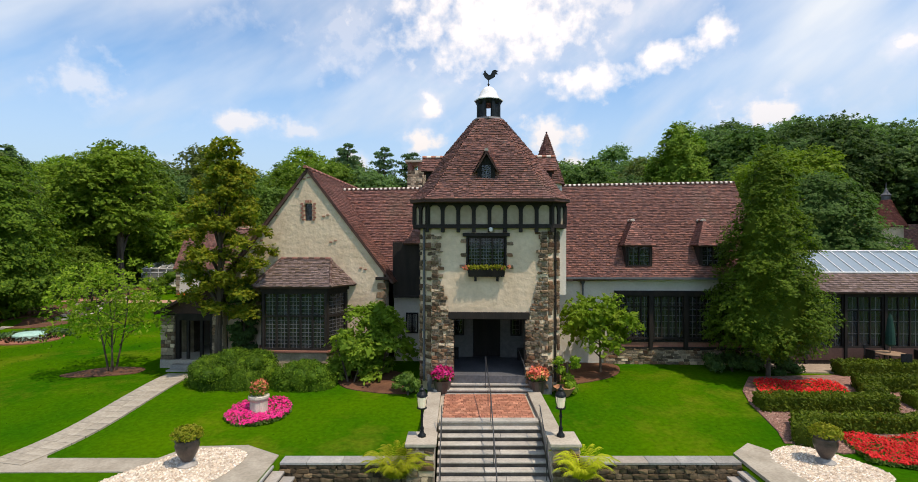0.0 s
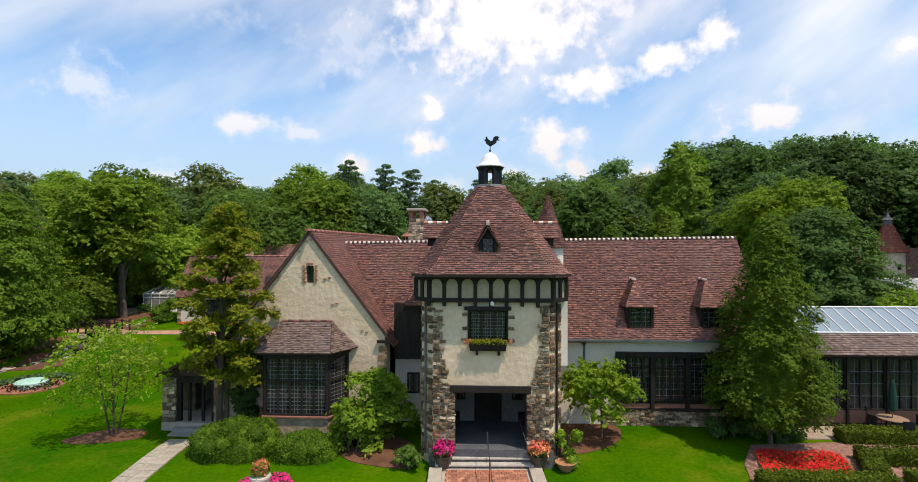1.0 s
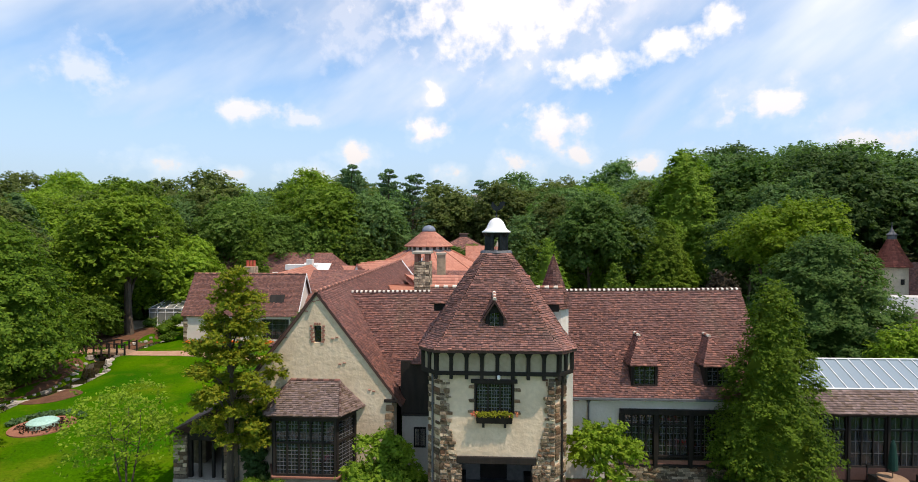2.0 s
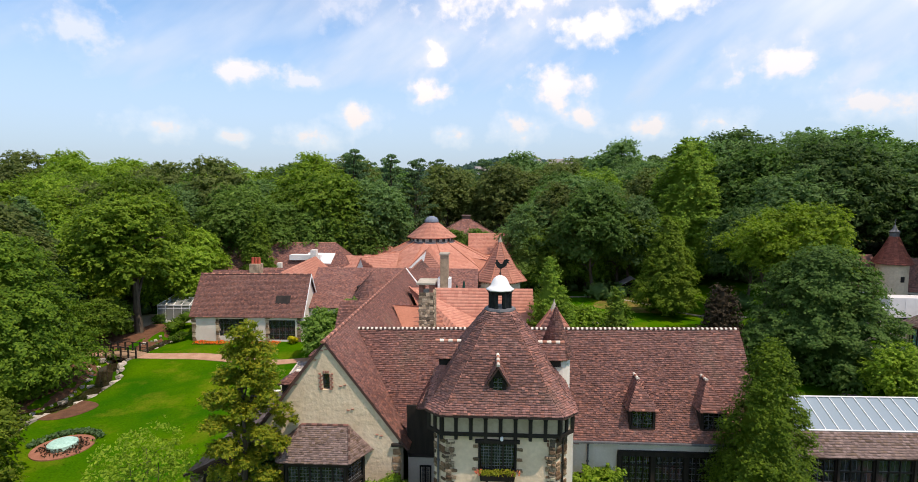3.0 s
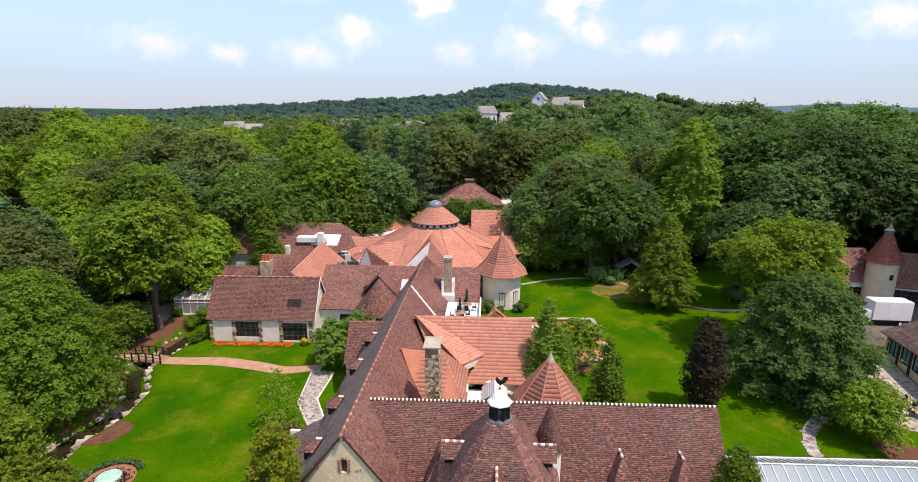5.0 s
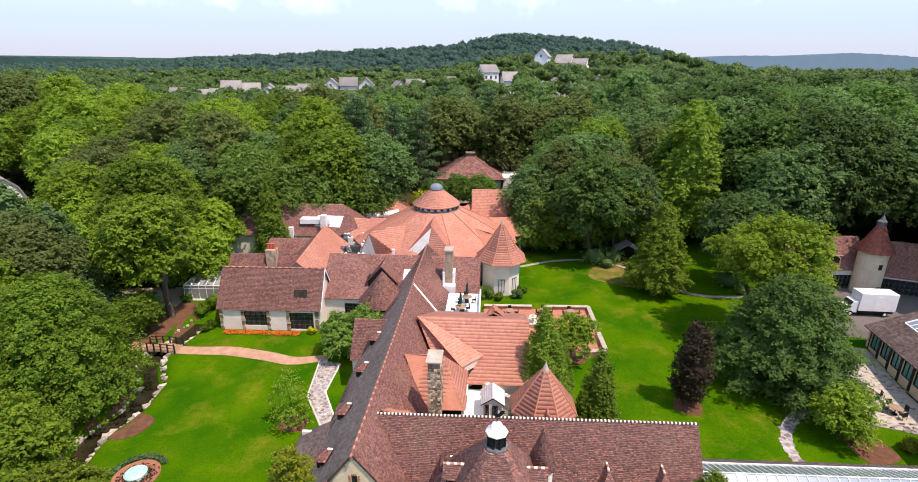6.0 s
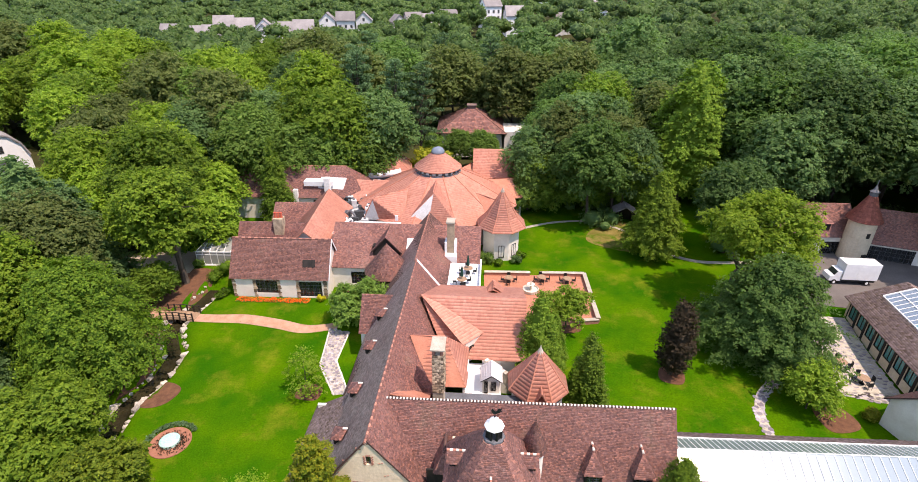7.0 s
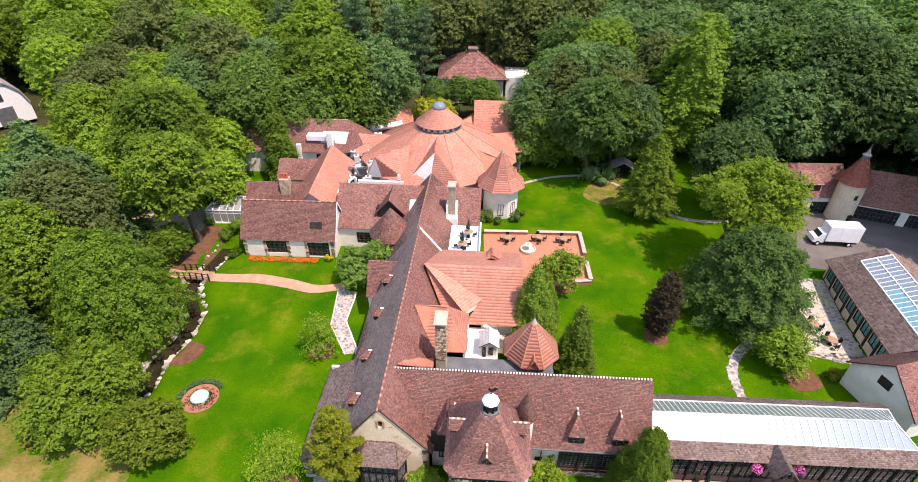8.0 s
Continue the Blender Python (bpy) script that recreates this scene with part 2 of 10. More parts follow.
M_RIDGE_R = mat("red_ridge_tile", (0.34, 0.14, 0.095), (0.45, 0.21, 0.15), scale=4, fine=25, rough=0.85, vary=0.25)
M_TIMBER = mat("black_stained_oak", (0.012, 0.010, 0.009), (0.028, 0.022, 0.018), scale=3, fine=30, rough=0.7, stretch=(1, 1, 0.2), bump=0.4, vary=0.2)
M_IRON = mat("black_wrought_iron", (0.012, 0.015, 0.017), (0.027, 0.032, 0.034), scale=6, fine=40, rough=0.5, metal=0.6, bump=0.15)
M_LEAD = mat("lead_grey_sheet", (0.10, 0.105, 0.115), (0.16, 0.165, 0.175), scale=1.2, fine=12, rough=0.6, metal=0.2, bump=0.2)
M_WMETAL = mat("white_painted_metal", (0.78, 0.78, 0.77), (0.84, 0.84, 0.83), scale=2, fine=16, rough=0.4, bump=0.05, fine_amt=0.06)
M_ROOFWHITE = mat("white_flat_roofing", (0.70, 0.70, 0.69), (0.80, 0.80, 0.79), scale=0.7, fine=9, rough=0.8, bump=0.1, fine_amt=0.1)
M_BLUESTONE = mat("bluestone_slab", (0.25, 0.255, 0.25), (0.38, 0.37, 0.345), scale=1.4, fine=14, rough=0.8, bump=0.3, vary=0.2, c3=(0.36, 0.31, 0.25))
M_CAP = mat("limestone_coping", (0.34, 0.30, 0.235), (0.45, 0.405, 0.33), scale=1.4, fine=14, rough=0.85, bump=0.3, vary=0.12)
M_BRICK = mat("red_paving_brick", (0.36, 0.145, 0.085), (0.48, 0.22, 0.14), scale=3, fine=18, rough=0.9, bump=0.4, vary=0.25, c3=(0.28, 0.11, 0.07), island=True)
M_PATHBRICK = mat("tan_brick_path", (0.36, 0.20, 0.125), (0.46, 0.28, 0.19), scale=1.2, fine=10, rough=0.9, bump=0.4)
M_GRAVEL = mat("pale_pea_gravel", (0.42, 0.34, 0.25), (0.62, 0.55, 0.45), scale=5, fine=10, rough=0.95, bump=1.0, fine_amt=0.55)
M_REDGRAVEL = mat("red_gravel", (0.20, 0.10, 0.075), (0.32, 0.18, 0.14), scale=4, fine=10, rough=0.95, bump=1.0, fine_amt=0.55)
M_FLAG = mat("crazy_paving_stone", (0.25, 0.225, 0.235), (0.46, 0.43, 0.425), scale=2.5, fine=12, rough=0.85, bump=0.3, vary=0.35, c3=(0.20, 0.16, 0.19), island=True)
M_ASPHALT = mat("driveway_asphalt", (0.105, 0.092, 0.085), (0.155, 0.138, 0.128), scale=0.3, fine=10, rough=0.9, bump=0.3)
M_DRIVE = mat("tan_gravel_drive", (0.30, 0.24, 0.175), (0.40, 0.33, 0.25), scale=0.3, fine=8, rough=0.95, bump=0.4)
M_PATHSTONE = mat("buff_path_slab", (0.31, 0.275, 0.215), (0.40, 0.36, 0.29), scale=1.6, fine=12, rough=0.88, bump=0.3, vary=0.08)
M_CREEKROCK = mat("buff_creek_rock", (0.30, 0.26, 0.21), (0.46, 0.42, 0.36), scale=4, fine=16, rough=0.9, bump=0.6, vary=0.4)
M_TERRACE = mat("sandy_terrace_paving", (0.29, 0.225, 0.165), (0.38, 0.305, 0.235), scale=0.7, fine=9, rough=0.9, bump=0.3)
M_BARK = mat("tree_bark", (0.06, 0.045, 0.032), (0.12, 0.095, 0.07), scale=2.5, fine=14, rough=0.95, bump=0.9, stretch=(1, 1, 0.25))
M_DEADWOOD = mat("bleached_dead_wood", (0.26, 0.23, 0.20), (0.36, 0.33, 0.29), scale=2, fine=14, rough=0.95, bump=0.5)
M_URN = mat("dark_glazed_urn", (0.045, 0.035, 0.032), (0.08, 0.06, 0.052), scale=5, fine=20, rough=0.35, bump=0.15, spec=0.5)
M_PEDESTAL = mat("cast_stone", (0.50, 0.46, 0.38), (0.62, 0.57, 0.48), scale=3, fine=16, rough=0.85, bump=0.3)
M_TERRACOTTA = mat("terracotta_pot", (0.36, 0.17, 0.09), (0.44, 0.22, 0.12), scale=3, fine=16, rough=0.85)
M_LAMPGLASS = mat("frosted_lamp_glass", (0.80, 0.72, 0.54), (0.86, 0.80, 0.63), scale=3, fine=10, rough=0.25, bump=0)
# a faint glow added to brighten the lantern glass by day
glow = M_LAMPGLASS.node_tree.nodes["Principled BSDF"]
glow.inputs["Emission Color"].default_value, glow.inputs["Emission Strength"].default_value = (1.0, 0.84, 0.55, 1), 0.22
M_WATER = mat("creek_water", (0.018, 0.016, 0.009), (0.035, 0.030, 0.015), scale=0.8, fine=4, rough=0.08, bump=0.15, spec=0.5)
M_TEAL = mat("pale_teal_cover", (0.30, 0.52, 0.44), (0.38, 0.60, 0.52), scale=2, fine=8, rough=0.6, bump=0.3)
M_GREENCLOTH = mat("dark_green_canvas", (0.006, 0.038, 0.028), (0.011, 0.055, 0.04), scale=3, fine=20, rough=0.85)
M_WOOD = mat("weathered_teak", (0.24, 0.15, 0.09), (0.33, 0.22, 0.14), scale=3, fine=20, rough=0.8, stretch=(1, 0.2, 1))
M_PINKBRICK = mat("dull_red_brick", (0.30, 0.13, 0.09), (0.38, 0.18, 0.13), scale=3, fine=14, rough=0.9, vary=0.2)
M_CLAYPOT = mat("red_chimney_pot", (0.42, 0.07, 0.04), (0.52, 0.12, 0.07), scale=3, fine=14, rough=0.8)
M_BLINDS = mat("white_curtain", (0.55, 0.56, 0.58), (0.66, 0.67, 0.70), scale=2, fine=10, rough=0.9, stretch=(6, 6, 0.3))
M_DIM = mat("dim_porch_plaster", (0.16, 0.15, 0.14), (0.21, 0.20, 0.19), scale=0.8, fine=8, rough=0.9)
M_GREYWALL = mat("grey_shaded_render", (0.42, 0.42, 0.42), (0.50, 0.50, 0.50), scale=0.8, fine=8, rough=0.9, bump=0.3)
M_SIDING = mat("pale_house_siding", (0.60, 0.58, 0.54), (0.72, 0.70, 0.66), scale=0.3, fine=4, rough=0.85, vary=0.15)
M_SHINGLE = mat("grey_shingle", (0.20, 0.185, 0.18), (0.28, 0.26, 0.25), scale=0.3, fine=4, rough=0.9, vary=0.2)
M_VAN = mat("white_van_paint", (0.76, 0.76, 0.76), (0.82, 0.82, 0.82), scale=1, fine=6, rough=0.3, bump=0, fine_amt=0.05, spec=0.5)
M_RUBBER = mat("black_rubber", (0.015, 0.015, 0.015), (0.03, 0.03, 0.03), scale=5, fine=25, rough=0.85)

L_LAWNTREE = leafy("fresh_green_leaves", (0.105, 0.205, 0.018), (0.16, 0.275, 0.024), (0.23, 0.35, 0.03), blue=1.1)
L_MID = leafy("mid_green_leaves", (0.081, 0.174, 0.025), (0.125, 0.235, 0.034), (0.180, 0.297, 0.048), blue=1.25)
L_DARK = leafy("deep_green_leaves", (0.068, 0.149, 0.032), (0.104, 0.201, 0.039), (0.151, 0.256, 0.051))
# a darker copy of the leaf greens, with shade put into the colour
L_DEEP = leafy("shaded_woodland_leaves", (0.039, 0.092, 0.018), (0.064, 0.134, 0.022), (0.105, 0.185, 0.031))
L_OLIVE = leafy("olive_oak_leaves", (0.080, 0.120, 0.020), (0.115, 0.165, 0.028), (0.16, 0.205, 0.04))
L_COOL = leafy("cool_green_leaves", (0.062, 0.143, 0.025), (0.095, 0.198, 0.033), (0.136, 0.247, 0.044), blue=1.3)
L_GOLD = leafy("golden_green_needles", (0.066, 0.130, 0.010), (0.150, 0.205, 0.014), (0.30, 0.285, 0.02), scale=0.9, blue=1.1)
L_PURPLE = leafy("purple_brown_leaves", (0.020, 0.017, 0.011), (0.034, 0.027, 0.016), (0.05, 0.036, 0.022), leaf=0.12, blue=0.9)
L_BOX = leafy("boxwood_leaves", (0.030, 0.078, 0.005), (0.055, 0.122, 0.007), (0.11, 0.20, 0.012), leaf=0.2, scale=1.6, blue=1.1)
L_HEDGE = leafy("olive_hedge_leaves", (0.050, 0.094, 0.007), (0.085, 0.138, 0.010), (0.15, 0.20, 0.015), leaf=0.25, blue=1.1)
L_FRESH = leafy("bright_linden_leaves", (0.14, 0.26, 0.018), (0.20, 0.33, 0.022), (0.27, 0.40, 0.03), blue=1.2)
L_HORN = leafy("hornbeam_leaves", (0.060, 0.132, 0.011), (0.104, 0.196, 0.015), (0.19, 0.305, 0.022), blue=1.1)
L_MAPLE = leafy("maple_leaves", (0.046, 0.108, 0.011), (0.077, 0.160, 0.014), (0.150, 0.248, 0.022), blue=1.0)
L_OAK = leafy("oak_leaves", (0.078, 0.164, 0.015), (0.121, 0.221, 0.019), (0.184, 0.292, 0.028), blue=1.2)
L_YELLOW = leafy("yellow_green_leaves", (0.16, 0.22, 0.015), (0.25, 0.30, 0.02), (0.38, 0.36, 0.04), blue=1.1)
L_CONIFER = leafy("blue_green_needles", (0.060, 0.128, 0.034), (0.086, 0.168, 0.042), (0.115, 0.205, 0.055), leaf=0.25)
L_BUTTER = leafy("butter_yellow_petals", (0.50, 0.46, 0.02), (0.62, 0.58, 0.03), (0.70, 0.66, 0.06), blue=0.9)
F_PINK = leafy("magenta_petals", (0.55, 0.012, 0.17), (0.66, 0.025, 0.24), (0.74, 0.08, 0.34), leaf=0.2, scale=3, blue=0.9)
F_VIOLET = leafy("violet_pink_petals", (0.50, 0.06, 0.34), (0.60, 0.12, 0.44), (0.70, 0.25, 0.52), leaf=0.2, scale=3, blue=0.9)
F_RED = leafy("scarlet_petals", (0.50, 0.012, 0.015), (0.62, 0.022, 0.025), (0.68, 0.05, 0.05), leaf=0.2, scale=3, blue=0.9)
F_SALMON = leafy("salmon_petals", (0.55, 0.10, 0.09), (0.60, 0.16, 0.12), (0.65, 0.35, 0.15), leaf=0.2, scale=3, blue=0.9)
F_ORANGE = leafy("orange_petals", (0.70, 0.12, 0.01), (0.80, 0.22, 0.02), (0.80, 0.05, 0.02), leaf=0.2, scale=3, blue=0.9)


def glass(name, tint, rough=0.03, through_it=0.75):
    m = bpy.data.materials.new(name)
    m.use_nodes = True
    p = m.node_tree.nodes["Principled BSDF"]
    p.inputs["Base Color"].default_value, p.inputs["Roughness"].default_value = (*tint, 1), rough
    p.inputs["Transmission Weight"].default_value, p.inputs["IOR"].default_value = through_it, 1.45
    n, l = m.node_tree.nodes, m.node_tree.links
    wob = n.new("ShaderNodeTexNoise")
    wob.inputs["Scale"].default_value = 3.0
    b = n.new("ShaderNodeBump")
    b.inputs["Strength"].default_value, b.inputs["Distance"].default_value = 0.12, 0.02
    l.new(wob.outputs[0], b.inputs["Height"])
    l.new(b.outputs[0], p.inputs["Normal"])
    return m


M_GLASS = glass("old_window_glass", (0.10, 0.11, 0.12))
M_ROOFGLASS = glass("roof_glazing", (0.30, 0.38, 0.43), rough=0.22, through_it=0.25)
# teal tint painted in place of the pool showing in the lower panes
M_POOLGLASS = glass("teal_roof_glazing", (0.05, 0.22, 0.26), rough=0.2, through_it=0.2)
M_SAGEGLASS = glass("sage_roof_glazing", (0.17, 0.235, 0.215), rough=0.2, through_it=0.3)
M_POOLGREY = glass("slate_blue_roof_glazing", (0.10, 0.145, 0.185), rough=0.2, through_it=0.2)
M_GREENHOUSE = glass("pale_greenhouse_glass", (0.42, 0.44, 0.42), rough=0.25, through_it=0.4)
M_POOLPANE = glass("teal_window_glass", (0.10, 0.42, 0.42), rough=0.05, through_it=0.3)
M_DOME = glass("blue_grey_dome_glass", (0.20, 0.24, 0.30), rough=0.15, through_it=0.2)
M_LEADBAR = mat("lead_cames", (0.13, 0.132, 0.135), (0.20, 0.20, 0.205), scale=6, fine=30, rough=0.6, metal=0.3, bump=0)


# ---------------------------------------------------------------- mesh helpers
class Geo:
    """Vertices and faces gathered for one mesh."""

    def __init__(self):
        self.v, self.f, self.n = [], [], 0

    def add(self, verts, faces):
        verts = [tuple(p) for p in verts]
        k = self.n
        self.v += verts
        self.f += [tuple(i + k for i in face) for face in faces]
        self.n += len(verts)
        return self

    def box(self, x0, x1, y0, y1, z0, z1):
        return self.add([(x0, y0, z0), (x1, y0, z0), (x1, y1, z0), (x0, y1, z0), (x0, y0, z1), (x1, y0, z1), (x1, y1, z1), (x0, y1, z1)],
                        [(0, 3, 2, 1), (4, 5, 6, 7), (0, 1, 5, 4), (1, 2, 6, 5), (2, 3, 7, 6), (3, 0, 4, 7)])

    def extrude(self, poly, d):
        """A polygon in space pushed along d."""
        n = len(poly)
        d = Vector(d)
        top = [Vector(p) for p in poly]
        return self.add(top + [p + d for p in top], [tuple(range(n)), tuple(range(2 * n - 1, n - 1, -1))] + [(i, i + n, (i + 1) % n + n, (i + 1) % n) for i in range(n)])

    def lathe(self, profile, n=16, at=(0, 0, 0), squash=1.0):
        """(radius, height) pairs turned about z."""
        k = len(profile)
        verts = [(at[0] + r * math.cos(2 * math.pi * i / n), at[1] + squash * r * math.sin(2 * math.pi * i / n), at[2] + z) for r, z in profile for i in range(n)]
        faces = [(j * n + i, j * n + (i + 1) % n, (j + 1) * n + (i + 1) % n, (j + 1) * n + i) for j in range(k - 1) for i in range(n)]
        faces += [tuple(range(n - 1, -1, -1)), tuple(range((k - 1) * n, k * n))]
        return self.add(verts, faces)

    def tube(self, pts, r, n=6, r1=None):
        """A round bar along pts, from radius r to r1."""
        pts = [Vector(p) for p in pts]
        r1 = r if r1 is None else r1
        rings = []
        for i, p in enumerate(pts):
            d = (pts[min(i + 1, len(pts) - 1)] - pts[max(i - 1, 0)]).normalized()
            a = d.orthogonal().normalized() if abs(d.z) < 0.9 else d.cross(Vector((0, 1, 0))).normalized()
            b = d.cross(a)
            q = r + (r1 - r) * i / (len(pts) - 1)
            rings += [p + q * (math.cos(2 * math.pi * j / n) * a + math.sin(2 * math.pi * j / n) * b) for j in range(n)]
        k = len(pts)
        faces = [(i * n + j, i * n + (j + 1) % n, (i + 1) * n + (j + 1) % n, (i + 1) * n + j) for i in range(k - 1) for j in range(n)]
        faces += [tuple(range(n - 1, -1, -1)), tuple(range((k - 1) * n, k * n))]
        return self.add(rings, faces)

    def mesh(self, name):
        me = bpy.data.meshes.new(name)
        me.from_pydata(self.v, [], self.f)
        me.update()
        return me


def fast_mesh(name, verts, faces):
    """A mesh from an (n, 3) array and an (m, 3 or 4) array."""
    me = bpy.data.meshes.new(name)
    verts, faces = np.asarray(verts, np.float32), np.asarray(faces, np.int32)
    me.vertices.add(len(verts))
    me.vertices.foreach_set("co", verts.ravel())
    k = faces.shape[1]
    me.loops.add(faces.size)
    me.loops.foreach_set("vertex_index", faces.ravel())
    me.polygons.add(len(faces))
    me.polygons.foreach_set("loop_start", np.arange(0, faces.size, k, dtype=np.int32))
    me.update(calc_edges=True)
    return me


def part(name, geo, material, parent, label="", at=None, bevel=0.0, smooth=False, kind=""):
    """One mesh under a thing or under a part."""
    me = geo.mesh(name) if isinstance(geo, Geo) else geo
    if material and not me.materials:
        me.materials.append(material)
    ob = new(name, me)
    ob.parent = parent
    if at is not None:
        ob.matrix_basis = at
    if smooth:
        me.shade_smooth()
    if bevel:
        b = ob.modifiers.new("worn_edge", "BEVEL")
        b.width, b.segments, b.limit_method, b.angle_limit = bevel, 2, "ANGLE", radians(40)
    return tagged(ob, label=label, kind=kind)


def thing(name, label, category, at=None, group="", kind=""):
    ob = new(name)
    ob.empty_display_size = 0.3
    if at is not None:
        ob.matrix_basis = at
    return tagged(ob, label, category, group, kind)


def recalc(me):
    bm = bmesh.new()
    bm.from_mesh(me)
    bmesh.ops.remove_doubles(bm, verts=bm.verts, dist=0.0004)
    bmesh.ops.recalc_face_normals(bm, faces=bm.faces)
    bm.to_mesh(me)
    bm.free()
    return me


class Roofer:
    """Roof planes: a slab for each and courses of single tiles on it."""

    def __init__(self, w, ex, lift=0.034, thick=0.11, seed=1):
        self.w, self.ex, self.lift, self.thick = w, ex, lift, thick
        self.slab, self.tv, self.tf, self.n = Geo(), [], [], 0
        self.rng = np.random.default_rng(seed)

    def plane(self, *poly, tiled=True):
        poly = [Vector(p) for p in poly]
        n = Vector((0, 0, 0))
        for i, p in enumerate(poly):
            n += p.cross(poly[(i + 1) % len(poly)])
        n.normalize()
        if n.z < 0:
            n, poly = -n, poly[::-1]
        self.slab.extrude(poly, -n * self.thick)
        if not tiled:
            return self
        e = Vector((-n.y, n.x, 0)).normalized()
        s = n.cross(e)
        if s.z < 0:
            s, e = -s, -e
        o = poly[0]
        flat = [((p - o).dot(e), (p - o).dot(s)) for p in poly]
        lo, hi = min(b for a, b in flat), max(b for a, b in flat)
        rows = max(1, int(round((hi - lo) / self.ex)))
        ex = (hi - lo) / rows
        on, ev, sv, nv = (np.array(x) for x in (o, e, s, n))
        for k in range(rows):
            b0 = lo + k * ex
            bm_ = b0 + ex * 0.45
            cuts = []
            for i, (a, b) in enumerate(flat):
                a2, b2 = flat[(i + 1) % len(flat)]
                if (b <= bm_) != (b2 <= bm_):
                    cuts.append(a + (a2 - a) * (bm_ - b) / (b2 - b))
            cuts.sort()
            for x0, x1 in zip(cuts[::2], cuts[1::2]):
                m = max(1, int(round((x1 - x0) / self.w)))
                edges = np.linspace(x0, x1, m + 1)
                if m > 1:
                    edges[1:-1] += (0.5 * (k % 2) - 0.25 + self.rng.uniform(-0.12, 0.12, m - 1)) * self.w
                l, r = edges[:-1] + 0.003, edges[1:] - 0.003
                rag = 1.0 if self.w < 0.25 else 0.25
                h = self.lift * (1.0 + rag * self.rng.uniform(-0.35, 0.55, m))
                dip = b0 - 0.02 + rag * self.rng.uniform(-0.018, 0.016, m)
                up = np.full(m, b0 + ex * 1.08)

                def at(x, y, z):
                    return on + np.outer(x, ev) + np.outer(y, sv) + np.outer(z, nv)
                z3 = np.full(m, 0.004)
                six = np.stack([at(l, up, z3), at(r, up, z3), at(r, dip, h), at(l, dip, h), at(l, dip, z3 * 0), at(r, dip, z3 * 0)], 1)
                self.tv.append(six.reshape(-1, 3))
                q = self.n + 6 * np.arange(m)[:, None]
                self.tf.append(np.concatenate([q + np.array([[0, 3, 2, 1]]), q + np.array([[3, 4, 5, 2]])], 0))
                self.n += 6 * m
        return self

    def finish(self, name, parent, tile_mat, bed_mat, label="", at=None):
        ob = part(name, recalc(self.slab.mesh(name)), bed_mat, parent, label, at=at)
        if self.tv:
            part("roof_tiles", fast_mesh("roof_tiles", np.concatenate(self.tv), np.concatenate(self.tf)), tile_mat, ob, kind="stuff")
        return ob


def wall_strip(geo, top, base, v0, v1, openings=()):
    """A wall along x with a top line [(x, z), ...] and through openings (x0, x1, z0, z1), from y v0 to v1."""
    xs = sorted({x for x, z in top} | {x for o in openings for x in o[:2]})
    tz = lambda x: float(np.interp(x, [p[0] for p in top], [p[1] for p in top]))
    for a, b in zip(xs[:-1], xs[1:]):
        if b - a < 1e-4:
            continue
        spans, low = [], base
        for o in sorted((o for o in openings if o[0] <= a + 1e-4 and o[1] >= b - 1e-4), key=lambda o: o[2]):
            spans.append((low, low, o[2], o[2]))
            low = o[3]
        spans.append((low, low, tz(a), tz(b)))
        for za, zb, ta, tb in spans:
            if max(ta - za, tb - zb) > 0.005:
                geo.extrude([(a, v0, za), (b, v0, zb), (b, v0, tb), (a, v0, ta)], (0, v1 - v0, 0))
    return geo


def ridge_run(parent, a, b, r, step, mats, name="ridge_tile"):
    """Half-round ridge tiles from a to b, each a piece of its own."""
    a, b = Vector(a), Vector(b)
    n = max(1, int((b - a).length / step))
    g = Geo()
    L = (b - a).length / n
    for k, (x0, x1, q) in enumerate(((0, L * 0.97, 1.0),)):
        ring = [(x, q * r * math.cos(t) * rr, q * r * math.sin(t) * rr + 0.02) for x, rr in ((x0, 1.12), (x1, 0.95)) for t in np.linspace(-0.35, math.pi + 0.35, 9)]
        g.add(ring, [(i, i + 1, i + 10, i + 9) for i in range(8)] + [tuple(range(8, -1, -1)), tuple(range(9, 18))])
    me = [recalc(g.mesh(name)) for m in mats]
    for m, mt in zip(me, mats):
        m.materials.append(mt)
    turn = (b - a).to_track_quat("X", "Z").to_matrix().to_4x4()
    for i in range(n):
        ob = new(name, me[i % len(me)])
        ob.parent = parent
        ob.matrix_basis = Matrix.Translation(a + (b - a) * i / n) @ turn


